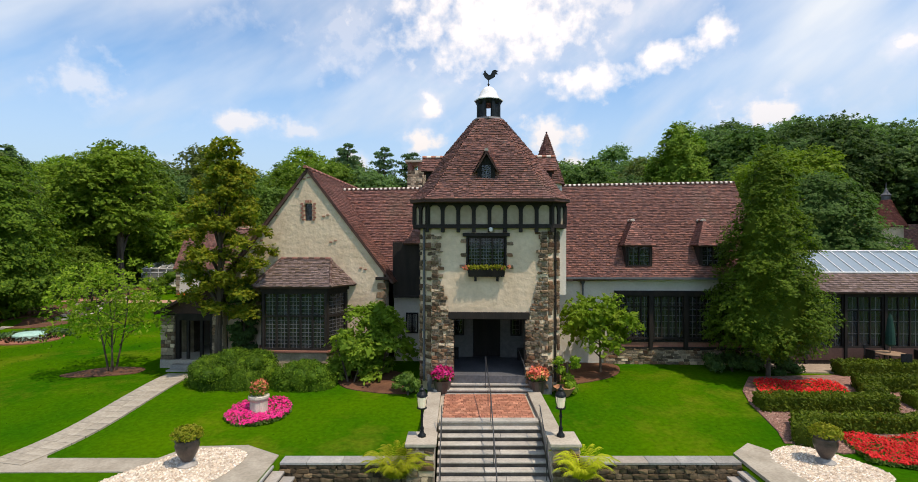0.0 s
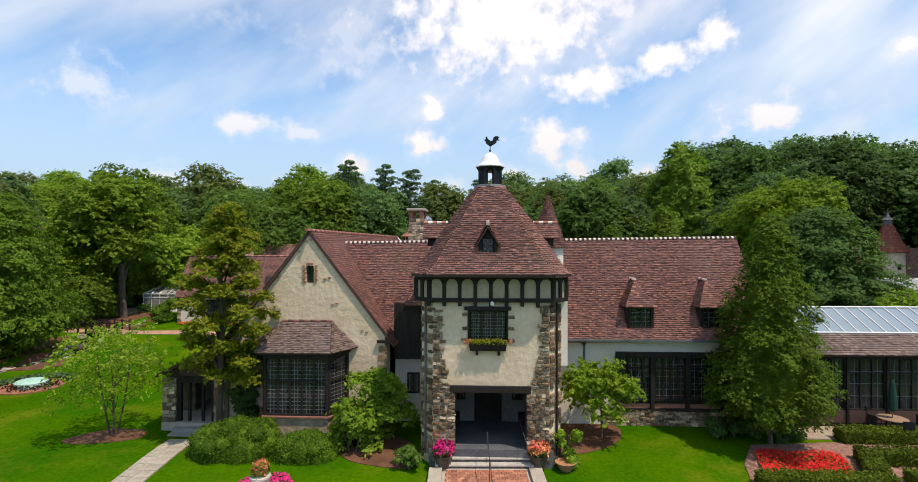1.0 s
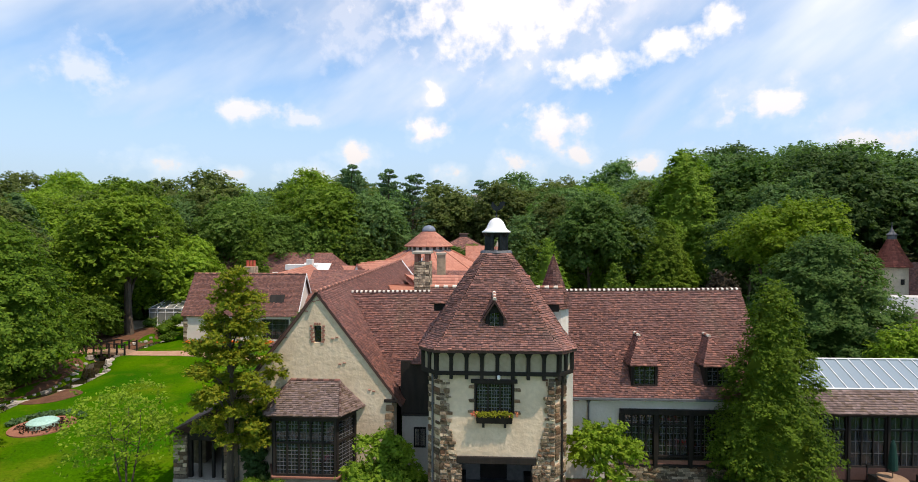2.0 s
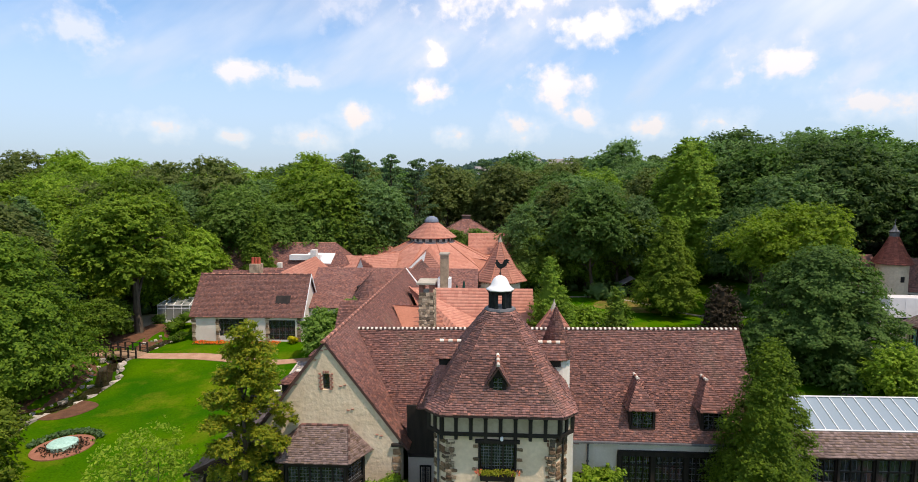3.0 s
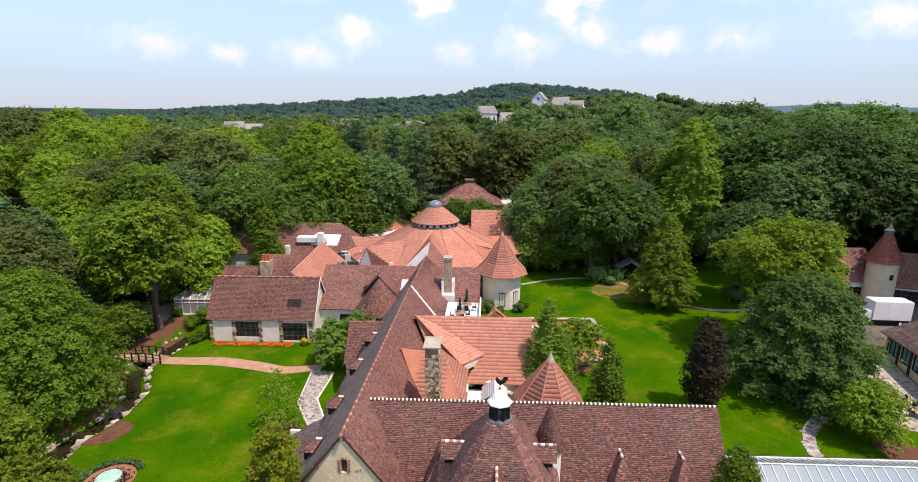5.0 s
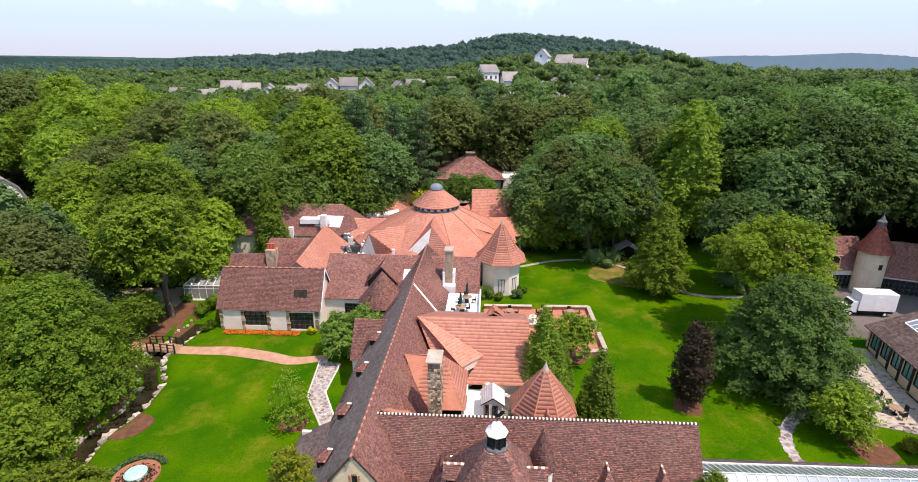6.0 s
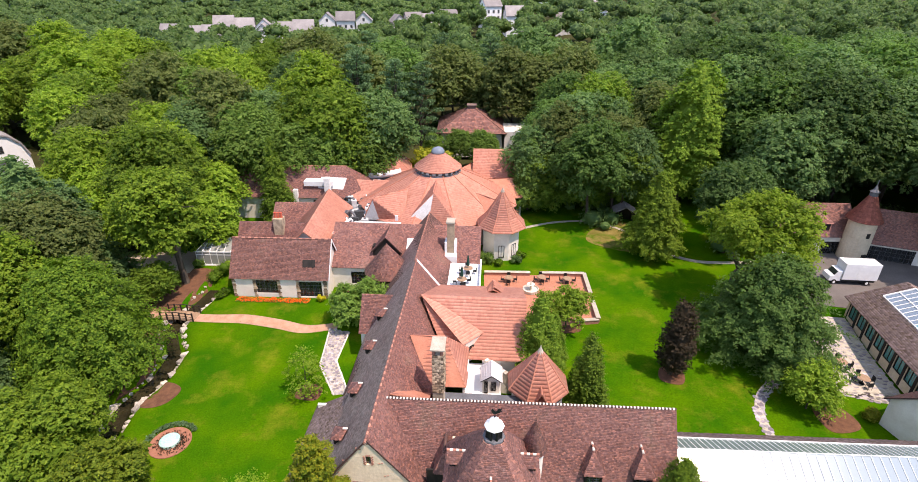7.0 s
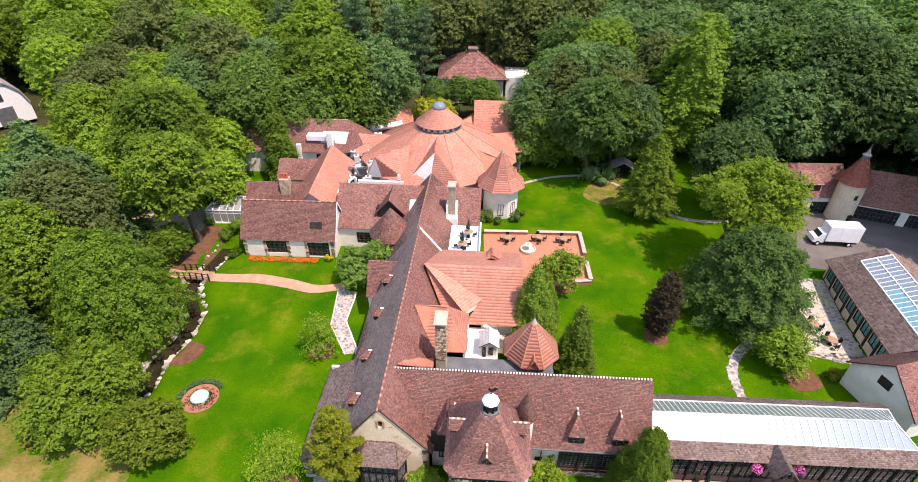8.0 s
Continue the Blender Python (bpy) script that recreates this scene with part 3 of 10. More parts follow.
def leaded_window(parent, at, w, h, leaves=3, cols=3, rows=6, name="window", depth=0.1, frame_w=0.07, transom=0.0, bars=True, pane_mat=None):
    """A timber window, front towards -y, lower left corner at the origin: frame > a pane and its cames for each leaf."""
    g = Geo()
    f = frame_w
    rim = [(0, 0), (w, 0), (w, h), (0, h)]
    ins = [(f, f), (w - f, f), (w - f, h - f), (f, h - f)]
    g.add([(x, y, z) for y in (-0.02, depth) for ring in (rim, ins) for x, z in ring],
          [(i, (i + 1) % 4, 4 + (i + 1) % 4, 4 + i) for i in range(4)] + [(8 + i, 12 + i, 12 + (i + 1) % 4, 8 + (i + 1) % 4) for i in range(4)]
          + [(i, 8 + i, 8 + (i + 1) % 4, (i + 1) % 4) for i in range(4)] + [(4 + i, 4 + (i + 1) % 4, 12 + (i + 1) % 4, 12 + i) for i in range(4)])
    inner = (w - 2 * f) / leaves
    ob = part(name, g, M_TIMBER, parent, at=at)
    for i in range(1, leaves):
        part("mullion", Geo().box(f + inner * i - f * 0.4, f + inner * i + f * 0.4, -0.01, depth - 0.01, f, h - f), M_TIMBER, ob)
    if transom:
        part("transom", Geo().box(f, w - f, -0.015, depth - 0.012, h * transom - f * 0.4, h * transom + f * 0.4), M_TIMBER, ob)
    for i in range(leaves):
        x0, x1 = f + inner * i + f * 0.4, f + inner * (i + 1) - f * 0.4
        pane = part("pane", Geo().box(x0, x1, depth * 0.5, depth * 0.5 + 0.008, f, h - f), pane_mat or M_GLASS, ob)
        if bars:
            c = Geo()
            for k in range(1, cols):
                x = x0 + (x1 - x0) * k / cols
                c.box(x - 0.009, x + 0.009, depth * 0.5 - 0.014, depth * 0.5 - 0.001, f, h - f)
            for k in range(1, rows):
                z = f + (h - 2 * f) * k / rows
                c.box(x0, x1, depth * 0.5 - 0.018, depth * 0.5 - 0.001, z - 0.009, z + 0.009)
            part("lattice", c, M_LEADBAR, ob, kind="stuff")
    return ob


def stone_mesh(name, seed, material):
    """A rough block of unit size with knocked-off edges, centred."""
    rng = random.Random(seed)
    bm = bmesh.new()
    bmesh.ops.create_cube(bm, size=1.0)
    bmesh.ops.bevel(bm, geom=list(bm.edges), offset=0.12, segments=1, affect="EDGES")
    for v in bm.verts:
        v.co += Vector((rng.uniform(-1, 1), rng.uniform(-1, 1), rng.uniform(-1, 1))) * 0.11
    me = bpy.data.meshes.new(name)
    bm.to_mesh(me)
    bm.free()
    me.materials.append(material)
    return me


def blob(radii, seed, rough=0.18, sub=3):
    """A lumpy rounded mass, as (verts, faces) arrays."""
    bm = bmesh.new()
    bmesh.ops.create_icosphere(bm, subdivisions=sub, radius=1.0)
    off = Vector((seed * 3.1, seed * 1.7, seed * 0.9))
    v = np.array([tuple(p.co * (1 + rough * noise.noise(p.co * 2.1 + off))) for p in bm.verts]) * np.array(radii)
    f = np.array([[q.index for q in face.verts] for face in bm.faces])
    bm.free()
    return v, f


def leaf_cards(points, normals, size, rng, fold=0.3, jitter=0.7):
    """Small folded leaf sprays (two triangles each) at points, faced about along normals."""
    m = len(points)
    nrm = normals + jitter * rng.normal(size=(m, 3))
    nrm /= np.linalg.norm(nrm, axis=1)[:, None]
    t = np.cross(nrm, rng.normal(size=(m, 3)))
    t /= np.linalg.norm(t, axis=1)[:, None]
    b = np.cross(nrm, t)
    s = size * rng.uniform(0.55, 1.35, m)[:, None]
    v = np.stack([points - t * s, points - b * s * 0.55 - nrm * s * fold, points + t * s, points + b * s * 0.55 - nrm * s * fold], 1).reshape(-1, 3)
    q = 4 * np.arange(m)[:, None]
    f = np.concatenate([q + np.array([[0, 1, 2]]), q + np.array([[0, 2, 3]])], 0)
    return v, f


def sphere_dirs(m, rng, low=-0.55):
    d = rng.normal(size=(int(m * 2.2) + 8, 3))
    d /= np.linalg.norm(d, axis=1)[:, None]
    return d[d[:, 2] > low][:m]


def crown_mesh(name, clumps, count, size, seed, core=0.72, flat=0.75, jitter=0.45, sub=1):
    """A crown of many leaf sprays round clumps (x, y, z, radius), with dim leafy masses inside."""
    rng = np.random.default_rng(seed)
    clumps = np.asarray(clumps, float)
    share = clumps[:, 3] ** 2
    share = share / share.sum()
    V, F, k = [], [], 0
    for i, (x, y, z, r) in enumerate(clumps):
        m = max(6, int(count * share[i]))
        d = sphere_dirs(m, rng)
        p = np.array([x, y, z]) + d * np.array([r, r, r * flat]) * rng.uniform(0.72, 1.12, len(d))[:, None]
        v, f = leaf_cards(p, d, size, rng, jitter=jitter)
        V.append(v), F.append(f + k)
        k += len(v)
        if core:
            v, f = blob((r * core, r * core, r * core * flat), seed + i, 0.25, sub)
            V.append(v + np.array([x, y, z])), F.append(f + k)
            k += len(v)
    return fast_mesh(name, np.concatenate(V), np.concatenate(F))


def round_clumps(rx, rz, zc, n, seed, cr, inner=0.25, top=1.0):
    """Clump centres over an uneven ellipsoid."""
    rng = np.random.default_rng(seed)
    out = []
    for i in range(n):
        g = (i + 0.5) / n
        z = 1 - 1.75 * g
        a = i * 2.39996 + rng.uniform(-0.3, 0.3)
        q = math.sqrt(max(0, 1 - z * z))
        k = rng.uniform(0.62, 0.95) if rng.random() > inner else rng.uniform(0.2, 0.5)
        out.append((rx * q * k * math.cos(a), rx * q * k * math.sin(a), zc + rz * z * k * (top if z > 0 else 1), cr * rng.uniform(0.75, 1.3)))
    return out


def sprays(points, normals, per, length, width, size, rng, droop=0.25, up=0.6, jitter=0.35):
    """Leafy twigs: at each point a fan of leaves that runs outwards and hangs a little at its tip."""
    n = len(points)
    d = normals * np.array([1, 1, 0.7]) + rng.normal(0, 0.28, (n, 3))
    d[:, 2] -= droop * 0.5
    d /= np.linalg.norm(d, axis=1)[:, None]
    side = np.cross(d, np.array([0.0, 0.0, 1.0])) + rng.normal(0, 0.05, (n, 3))
    side /= np.linalg.norm(side, axis=1)[:, None]
    face = normals * (1 - up) + np.array([0, 0, up]) + rng.normal(0, 0.16, (n, 3))
    face /= np.linalg.norm(face, axis=1)[:, None]
    u = rng.uniform(0, 1, (n, per, 1)) ** 0.8
    v = rng.uniform(-1, 1, (n, per, 1)) * (1.05 - 0.7 * u)
    L = (length * rng.uniform(0.6, 1.4, n))[:, None, None]
    p = points[:, None] + d[:, None] * (u - 0.4) * L + side[:, None] * v * width * L + face[:, None] * rng.normal(0, 0.07, (n, per, 1)) * L
    p[:, :, 2] -= (droop * u * u * L)[:, :, 0]
    nn = face[:, None] + d[:, None] * u * droop * 0.9
    return leaf_cards(p.reshape(-1, 3), np.broadcast_to(nn, p.shape).reshape(-1, 3), size, rng, jitter=jitter)


def lobed_crown(name, lobes, twigs, per, size, seed, length=0.7, width=0.42, core=0.56, flat=0.8, droop=0.25, up=0.6, low=-0.5, jitter=0.3):
    """A broad crown: twigs over the free surfaces of its lobes (x, y, z, radius), dim leafy masses inside."""
    rng = np.random.default_rng(seed)
    lobes = np.asarray(lobes, float)
    share = lobes[:, 3] ** 2
    share = share / share.sum()
    P, N, V, F, k, inner, inner_n = [], [], [], [], 0, [], []
    for i, (x, y, z, r) in enumerate(lobes):
        d = sphere_dirs(max(5, int(twigs * share[i] * 1.5)), rng, low)
        rough = np.array([noise.noise(Vector(q) * 2.6 + Vector((seed, i * 1.7, 0))) for q in d])
        p = np.array([x, y, z]) + d * np.array([r, r, r * flat]) * (rng.uniform(0.78, 1.06, len(d)) + 0.22 * rough)[:, None]
        gap = (p[:, None] - lobes[None, :, :3]) / np.array([1, 1, flat])
        inside = (np.linalg.norm(gap, axis=2) < lobes[None, :, 3] * 0.8).any(1)
        P.append(p[~inside]), N.append(d[~inside])
        if core:
            d = sphere_dirs(max(4, int(twigs * share[i] * 0.4)), rng, low)
            inner.append(np.array([x, y, z]) + d * np.array([r, r, r * flat]) * core * rng.uniform(0.8, 1.1, len(d))[:, None])
            inner_n.append(d)
    if core:
        v, f = sprays(np.concatenate(inner), np.concatenate(inner_n), 5, length * 1.2, 0.6, size * 2.2, rng, droop, 0.3, 0.5)
        V.append(v), F.append(f)
        k = len(v)
    v, f = sprays(np.concatenate(P), np.concatenate(N), per, length, width, size, rng, droop, up, jitter)
    V.append(v), F.append(f + k)
    return fast_mesh(name, np.concatenate(V), np.concatenate(F))


def tapered_crown(name, radius, height, z0, twigs, per, size, seed, power=0.7, belly=0.12, length=0.6, width=0.4, core=0.7, droop=0.3, up=0.55, lump=0.3, freq=1.4, tiers=0, step=0.2, jitter=0.3):
    """A pointed or columnar crown: twigs over a tapering, uneven surface; tiers: how many layers of boughs show."""
    rng = np.random.default_rng(seed)

    def width_at(t):
        t = np.clip(t, 0, 1)
        return radius * np.minimum(1.0, (t / belly + 0.35)) * (1 - t) ** power / (1 - belly) ** power

    def lumps(a, t):
        w = np.array([noise.noise(Vector((math.cos(q) * freq, math.sin(q) * freq, h * height * freq / max(radius, 0.5) * 0.8 + seed))) for q, h in zip(a, t)])
        fine = np.array([noise.noise(Vector((math.cos(q) * freq * 2.3, math.sin(q) * freq * 2.3, h * height * freq / max(radius, 0.5) * 1.9 - seed))) for q, h in zip(a, t)])
        w = 1 + lump * (w + 0.55 * fine)
        if tiers:
            w *= 0.9 + step * ((t * tiers + 0.35 * np.sin(a * 2 + seed) + 0.15 * np.sin(a * 5)) % 1.0 - 0.5) * -1
        return w

    t = rng.uniform(0, 1, twigs * 6)
    t = t[rng.uniform(0, 1, len(t)) < np.maximum(width_at(t) / radius, 0.06)][:int(twigs * 1.6)]
    a = rng.uniform(0, 2 * math.pi, len(t))
    bulge = lumps(a, t)
    keep = rng.uniform(0, 1, len(t)) < np.clip(0.62 + (bulge - np.mean(bulge)) / (lump + 0.05) * 1.5, 0.12, 1)
    t, a, bulge = t[keep], a[keep], bulge[keep]
    q = width_at(t) * bulge * rng.uniform(0.8, 1.04, len(t))
    slope = (width_at(t - 0.03) - width_at(t + 0.03)) / (0.06 * height)
    N = np.column_stack([np.cos(a), np.sin(a), np.clip(slope, -0.6, 1.2)])
    N /= np.linalg.norm(N, axis=1)[:, None]
    v, f = sprays(np.column_stack([q * np.cos(a), q * np.sin(a), z0 + t * height]), N, per, length, width, size, rng, droop, up, jitter)
    V, F = [v], [f]
    if core:
        rows, cols = 15, 14
        tt, aa = np.meshgrid(np.linspace(0, 0.97, rows), np.linspace(0, 2 * math.pi, cols, endpoint=False), indexing="ij")
        tt, aa = tt.ravel(), aa.ravel()
        r = width_at(tt) * lumps(aa, tt) * core * rng.uniform(0.85, 1.1, len(tt))
        m = np.arange((rows - 1) * cols).reshape(rows - 1, cols)
        nx = np.roll(m, -1, 1)
        quads = np.stack([m, nx, nx + cols, m + cols], 2).reshape(-1, 4)
        F.append(np.concatenate([quads[:, [0, 1, 2]], quads[:, [0, 2, 3]]]) + len(v))
        V.append(np.column_stack([r * np.cos(aa), r * np.sin(aa), z0 + tt * height]))
    return fast_mesh(name, np.concatenate(V), np.concatenate(F))


def limb_mesh(h, r, seed, spread, n=7, lean=(0, 0), stems=1, start=0.3, joined=False):
    """Trunk and limbs, tapered: the trunk's mesh and one for each limb, or all joined."""
    rng = random.Random(seed)
    g, limbs = Geo(), []
    for s in range(stems):
        a = 2 * math.pi * s / max(1, stems) + 0.4
        out = spread * 0.32 if stems > 1 else 0.0
        base = (0.12 * math.cos(a) * (stems > 1), 0.12 * math.sin(a) * (stems > 1), -0.15)
        pts = [base] + [(base[0] + out * k * math.cos(a) + lean[0] * k + rng.uniform(-0.02, 0.02) * h, base[1] + out * k * math.sin(a) + lean[1] * k + rng.uniform(-0.02, 0.02) * h, h * k) for k in (0.15, 0.4, 0.65, 0.9)]
        g.tube(pts, r, 8, r * 0.25)
        for i in range(n):
            k = start + (0.85 - start) * i / n
            b = rng.uniform(0, 6.28)
            p0 = Vector(pts[0]).lerp(Vector(pts[-1]), k / 0.9)
            q = spread * rng.uniform(0.5, 0.85)
            p2 = p0 + Vector((q * math.cos(b), q * math.sin(b), h * rng.uniform(0.1, 0.22)))
            limb = g if joined else Geo()
            limb.tube([p0, p0.lerp(p2, 0.5) + Vector((0, 0, 0.05 * h)), p2], r * 0.45, 6, r * 0.1)
            if not joined:
                limbs.append(limb.mesh("limb"))
        if stems > 1 and not joined and s < stems - 1:
            limbs.append(g.mesh("stem"))
            g = Geo()
    return [g.mesh("trunk")] + limbs


def tree(name, label, x, y, trunk, crown, bark, leaves, rot=0.0, size=1.0, z=None, group="", category="tree"):
    ob = thing(name, label, category, pose(x, y, ground_z(x, y) if z is None else z, 0, 0, rot), group)
    ob.scale = (size, size, size)
    bole = part("trunk", trunk[0], bark, ob)
    for me in trunk[1:]:
        part(me.name.split(".")[0], me, bark, bole)
    top = part("crown", crown, leaves, ob)
    if crown.materials[0] != leaves:
        top.material_slots[0].link = "OBJECT"
        top.material_slots[0].material = leaves
    return ob


# ---------------------------------------------------------------- ground
def smooth01(t):
    t = min(1.0, max(0.0, t))
    return t * t * (3 - 2 * t)


CREEK = [(-33.7, 57.2), (-34.2, 54.2), (-35.0, 51.2), (-35.3, 48.6), (-32.7, 44.4), (-32.4, 40.5), (-33.5, 36.6), (-33.0, 33.2), (-34.8, 30.8), (-39.0, 27.5)]


def creek_dist(x, y):
    best = 99.0
    for (ax, ay), (bx, by) in zip(CREEK[:-1], CREEK[1:]):
        dx, dy = bx - ax, by - ay
        t = min(1.0, max(0.0, ((x - ax) * dx + (y - ay) * dy) / (dx * dx + dy * dy)))
        best = min(best, math.hypot(x - ax - t * dx, y - ay - t * dy))
    return best


def ground_z(x, y):
    z = -0.08 - 0.57 * smooth01((22.5 - y) / 7.3)
    z -= 0.22 * smooth01((-14 - x) / 10) * smooth01((60 - y) / 20)
    z += 1.3 * smooth01((x - 30) / 16) * smooth01((y - 40) / 18)
    z += 0.35 * smooth01((y - 48) / 12)
    z += (5.0 + 12.0 * smooth01((x + 60) / 110) - 6.0 * smooth01((x - 90) / 80)) * smooth01((y - 115) / 190)
    z += 4.0 * math.exp(-((x - 80) / 95) ** 2 - ((y - 330) / 90) ** 2)
    z += 40.0 * math.exp(-((x - 180) / (620 if x < 180 else 190)) ** 2 - ((y - 820) / 220) ** 2)
    z -= 16.0 * smooth01((y - 380) / 200) * smooth01((x - 150) / 250)
    if x < -24 and y < 66:
        z -= 0.95 * smooth01(1.6 - creek_dist(x, y) / 1.15)
    if y < 15.3 and -5.35 < x < 8.25:
        z -= 1.35 * smooth01((15.27 - y) / 0.12)
    if -0.95 < x < 2.95 and y < 17.0:
        z = min(z, -2.0)
    return z


def axis(*runs):
    out = []
    for a, b, step in runs:
        out += list(np.arange(a, b, step))
    return out


gx = [-4500, -2200, -1100, -600] + axis((-460, -260, 40), (-260, -60, 10), (-60, -40, 2), (-40, -24, 0.5), (-24, -6, 1.1)) + [-5.4, -5.3] + axis((-4.6, -1.1, 1.1)) + [-1.0, -0.9, 0, 1, 2, 2.9, 3.0] + axis((3.6, 8, 1.1)) + [8.2, 8.3] + axis((9.2, 24, 1.2), (24, 60, 2), (60, 260, 10), (260, 640, 40)) + [700, 1100, 2200, 4500]
gy = [-600, -200, -80, -30, 0, 8, 12, 14, 15.0, 15.1, 15.2, 15.3, 15.7, 16.3, 16.95, 17.05] + axis((17.6, 26, 0.6), (26, 66, 0.8), (66, 130, 3), (130, 460, 12), (460, 1100, 32)) + [1250, 1500, 2000, 3000, 4500]
gverts = np.array([(x, y, ground_z(x, y)) for y in gy for x in gx])
gw = len(gx)
gfaces = np.array([(j * gw + i, j * gw + i + 1, (j + 1) * gw + i + 1, (j + 1) * gw + i) for j in range(len(gy) - 1) for i in range(gw - 1)])
ground_me = fast_mesh("ground", gverts, gfaces)
ground_me.materials.append(M_GRASS)
ground_me.materials.append(mat("woodland_floor", (0.030, 0.036, 0.012), (0.055, 0.055, 0.022), scale=0.2, fine=3.0, rough=1.0, bump=0.6, spec=0.05))
centres = gverts[gfaces].mean(1)
ground_me.polygons.foreach_set("material_index", ((centres[:, 1] > 99) | (np.abs(centres[:, 0] - 8) > 74) | ((centres[:, 0] < -44) & (centres[:, 1] > 62))).astype(np.int32))
ground_me.shade_smooth()
tagged(new("ground", ground_me), "bright green mown lawn with faint yellowed patches", "lawn", kind="structure")


def spline(pts, n=6, closed=True):
    """A smooth line through pts."""
    out, m = [], len(pts)
    for i in range(m if closed else m - 1):
        p = [Vector(pts[(i + k - 1) % m] if closed else pts[min(max(i + k - 1, 0), m - 1)]).to_2d() for k in range(4)]
        for s in range(n):
            t = s / n
            q = 0.5 * (2 * p[1] + (p[2] - p[0]) * t + (2 * p[0] - 5 * p[1] + 4 * p[2] - p[3]) * t * t + (3 * p[1] - p[0] - 3 * p[2] + p[3]) * t ** 3)
            out.append((q.x, q.y))
    if not closed:
        out.append(tuple(pts[-1][:2]))
    return out


def patch(name, outline, material, lift, label, category, step=0.7, kind="structure", skirt=0.1):
    """A thin layer that follows the ground inside an outline."""
    bm = bmesh.new()
    bm.faces.new([bm.verts.new((x, y, 0)) for x, y in outline])
    xs, ys = [p[0] for p in outline], [p[1] for p in outline]
    for lo, hi, no in ((min(xs), max(xs), (1, 0, 0)), (min(ys), max(ys), (0, 1, 0))):
        for c in np.arange(lo + step, hi, step):
            bmesh.ops.bisect_plane(bm, geom=bm.verts[:] + bm.edges[:] + bm.faces[:], plane_co=(c * no[0], c * no[1], 0), plane_no=no)
    bmesh.ops.triangulate(bm, faces=bm.faces[:])
    rim = [e for e in bm.edges if e.is_boundary]
    low = bmesh.ops.extrude_edge_only(bm, edges=rim)
    down = {v for v in low["geom"] if isinstance(v, bmesh.types.BMVert)}
    for v in bm.verts:
        v.co.z = ground_z(v.co.x, v.co.y) + lift - (skirt if v in down else 0)
    bmesh.ops.recalc_face_normals(bm, faces=bm.faces[:])
    me = bpy.data.meshes.new(name)
    bm.to_mesh(me)
    bm.free()
    if me.polygons[0].normal.z < 0:
        me.flip_normals()
    me.materials.append(material)
    return tagged(new(name, me), label, category, kind=kind)


# ---------------------------------------------------------------- the mansion
# its own axes: x along the front, y inwards, the tower's front middle at the origin
HOUSE = pose(1.2, 20.4, 0, 0, 0, -2.5)
mansion = thing("mansion", "rambling stucco manor with steep brown clay tile roofs", "house", HOUSE)
K = 1.31                                  # pitch of the wing roofs
WING_X, WING_Z = -8.42, 9.2               # left wing's ridge
MAIN_Y, MAIN_Z = 7.85, 8.9                # main range's ridge


def wing_z(x):
    return WING_Z - K * abs(x - WING_X)


# main range roof
rf = Roofer(0.15, 0.105, lift=0.046, seed=3)
rf.plane((-4.73, 4.23, 3.85), (13.2, 4.23, 4.1), (13.2, MAIN_Y, MAIN_Z), (-8.16, MAIN_Y, 8.6))
rf.plane((-8.16, MAIN_Y, 8.6), (13.2, MAIN_Y, MAIN_Z), (13.2, 11.47, 4.1), (-4.73, 11.47, 3.85))
main_roof = rf.finish("main_roof", mansion, M_TILE, M_TILE_BED, "mottled purple-brown clay tile roof")
ridge_run(main_roof, (-7.9, MAIN_Y, 8.6), (13.2, MAIN_Y, MAIN_Z + 0.0), 0.085, 0.125, (M_RIDGE_W, M_TILE_BED))

# left wing roof
rf = Roofer(0.16, 0.115, lift=0.036, seed=4)
rf.plane((WING_X, 3.26, WING_Z), (-4.35, 3.26, wing_z(-4.35)), (-4.35, 4.05, wing_z(-4.35)), (-7.96, MAIN_Y, 8.6), (-4.53, 11.47, 4.1), (-4.53, 28.0, 4.1), (WING_X, 28.0, WING_Z))
rf.plane((-8.95, 28.0, 7.95), (-5.2, 28.0, 4.3), (-5.2, 44.2, 4.3), (-8.83, 44.2, 7.95))
wing_roof = rf.finish("wing_roof", mansion, M_TILE, M_TILE_BED, "long steep clay tile roof, mossy in places")
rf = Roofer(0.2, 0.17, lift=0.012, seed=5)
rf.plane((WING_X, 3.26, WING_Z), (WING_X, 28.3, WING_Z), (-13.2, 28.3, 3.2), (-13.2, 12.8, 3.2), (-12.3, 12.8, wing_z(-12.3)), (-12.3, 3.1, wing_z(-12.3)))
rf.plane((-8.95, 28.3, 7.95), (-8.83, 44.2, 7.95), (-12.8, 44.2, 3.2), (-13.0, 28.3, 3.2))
rf.finish("wing_roof", mansion, M_TILE_WEST, M_TILE_BED, "grey west slope, tile colour lightened against its weak sun")
part("wing_end_wall", Geo().extrude([(-12.6, 44.0, -0.2), (-5.4, 44.0, -0.2), (-5.4, 44.0, 4.3), (-8.83, 44.0, 7.7), (-12.6, 44.0, 3.2)], (0, -0.25, 0)), M_WHITE, mansion, "pale stucco wall")
part("verge_wall", Geo().extrude([(-13.0, 28.05, 3.0), (-5.0, 28.05, 3.0), (WING_X, 28.05, WING_Z - 0.12)], (0, 0.25, 0)), M_WHITE, mansion, "pale stucco wall")
rf = Roofer(0.2, 0.17, lift=0.012, seed=51)
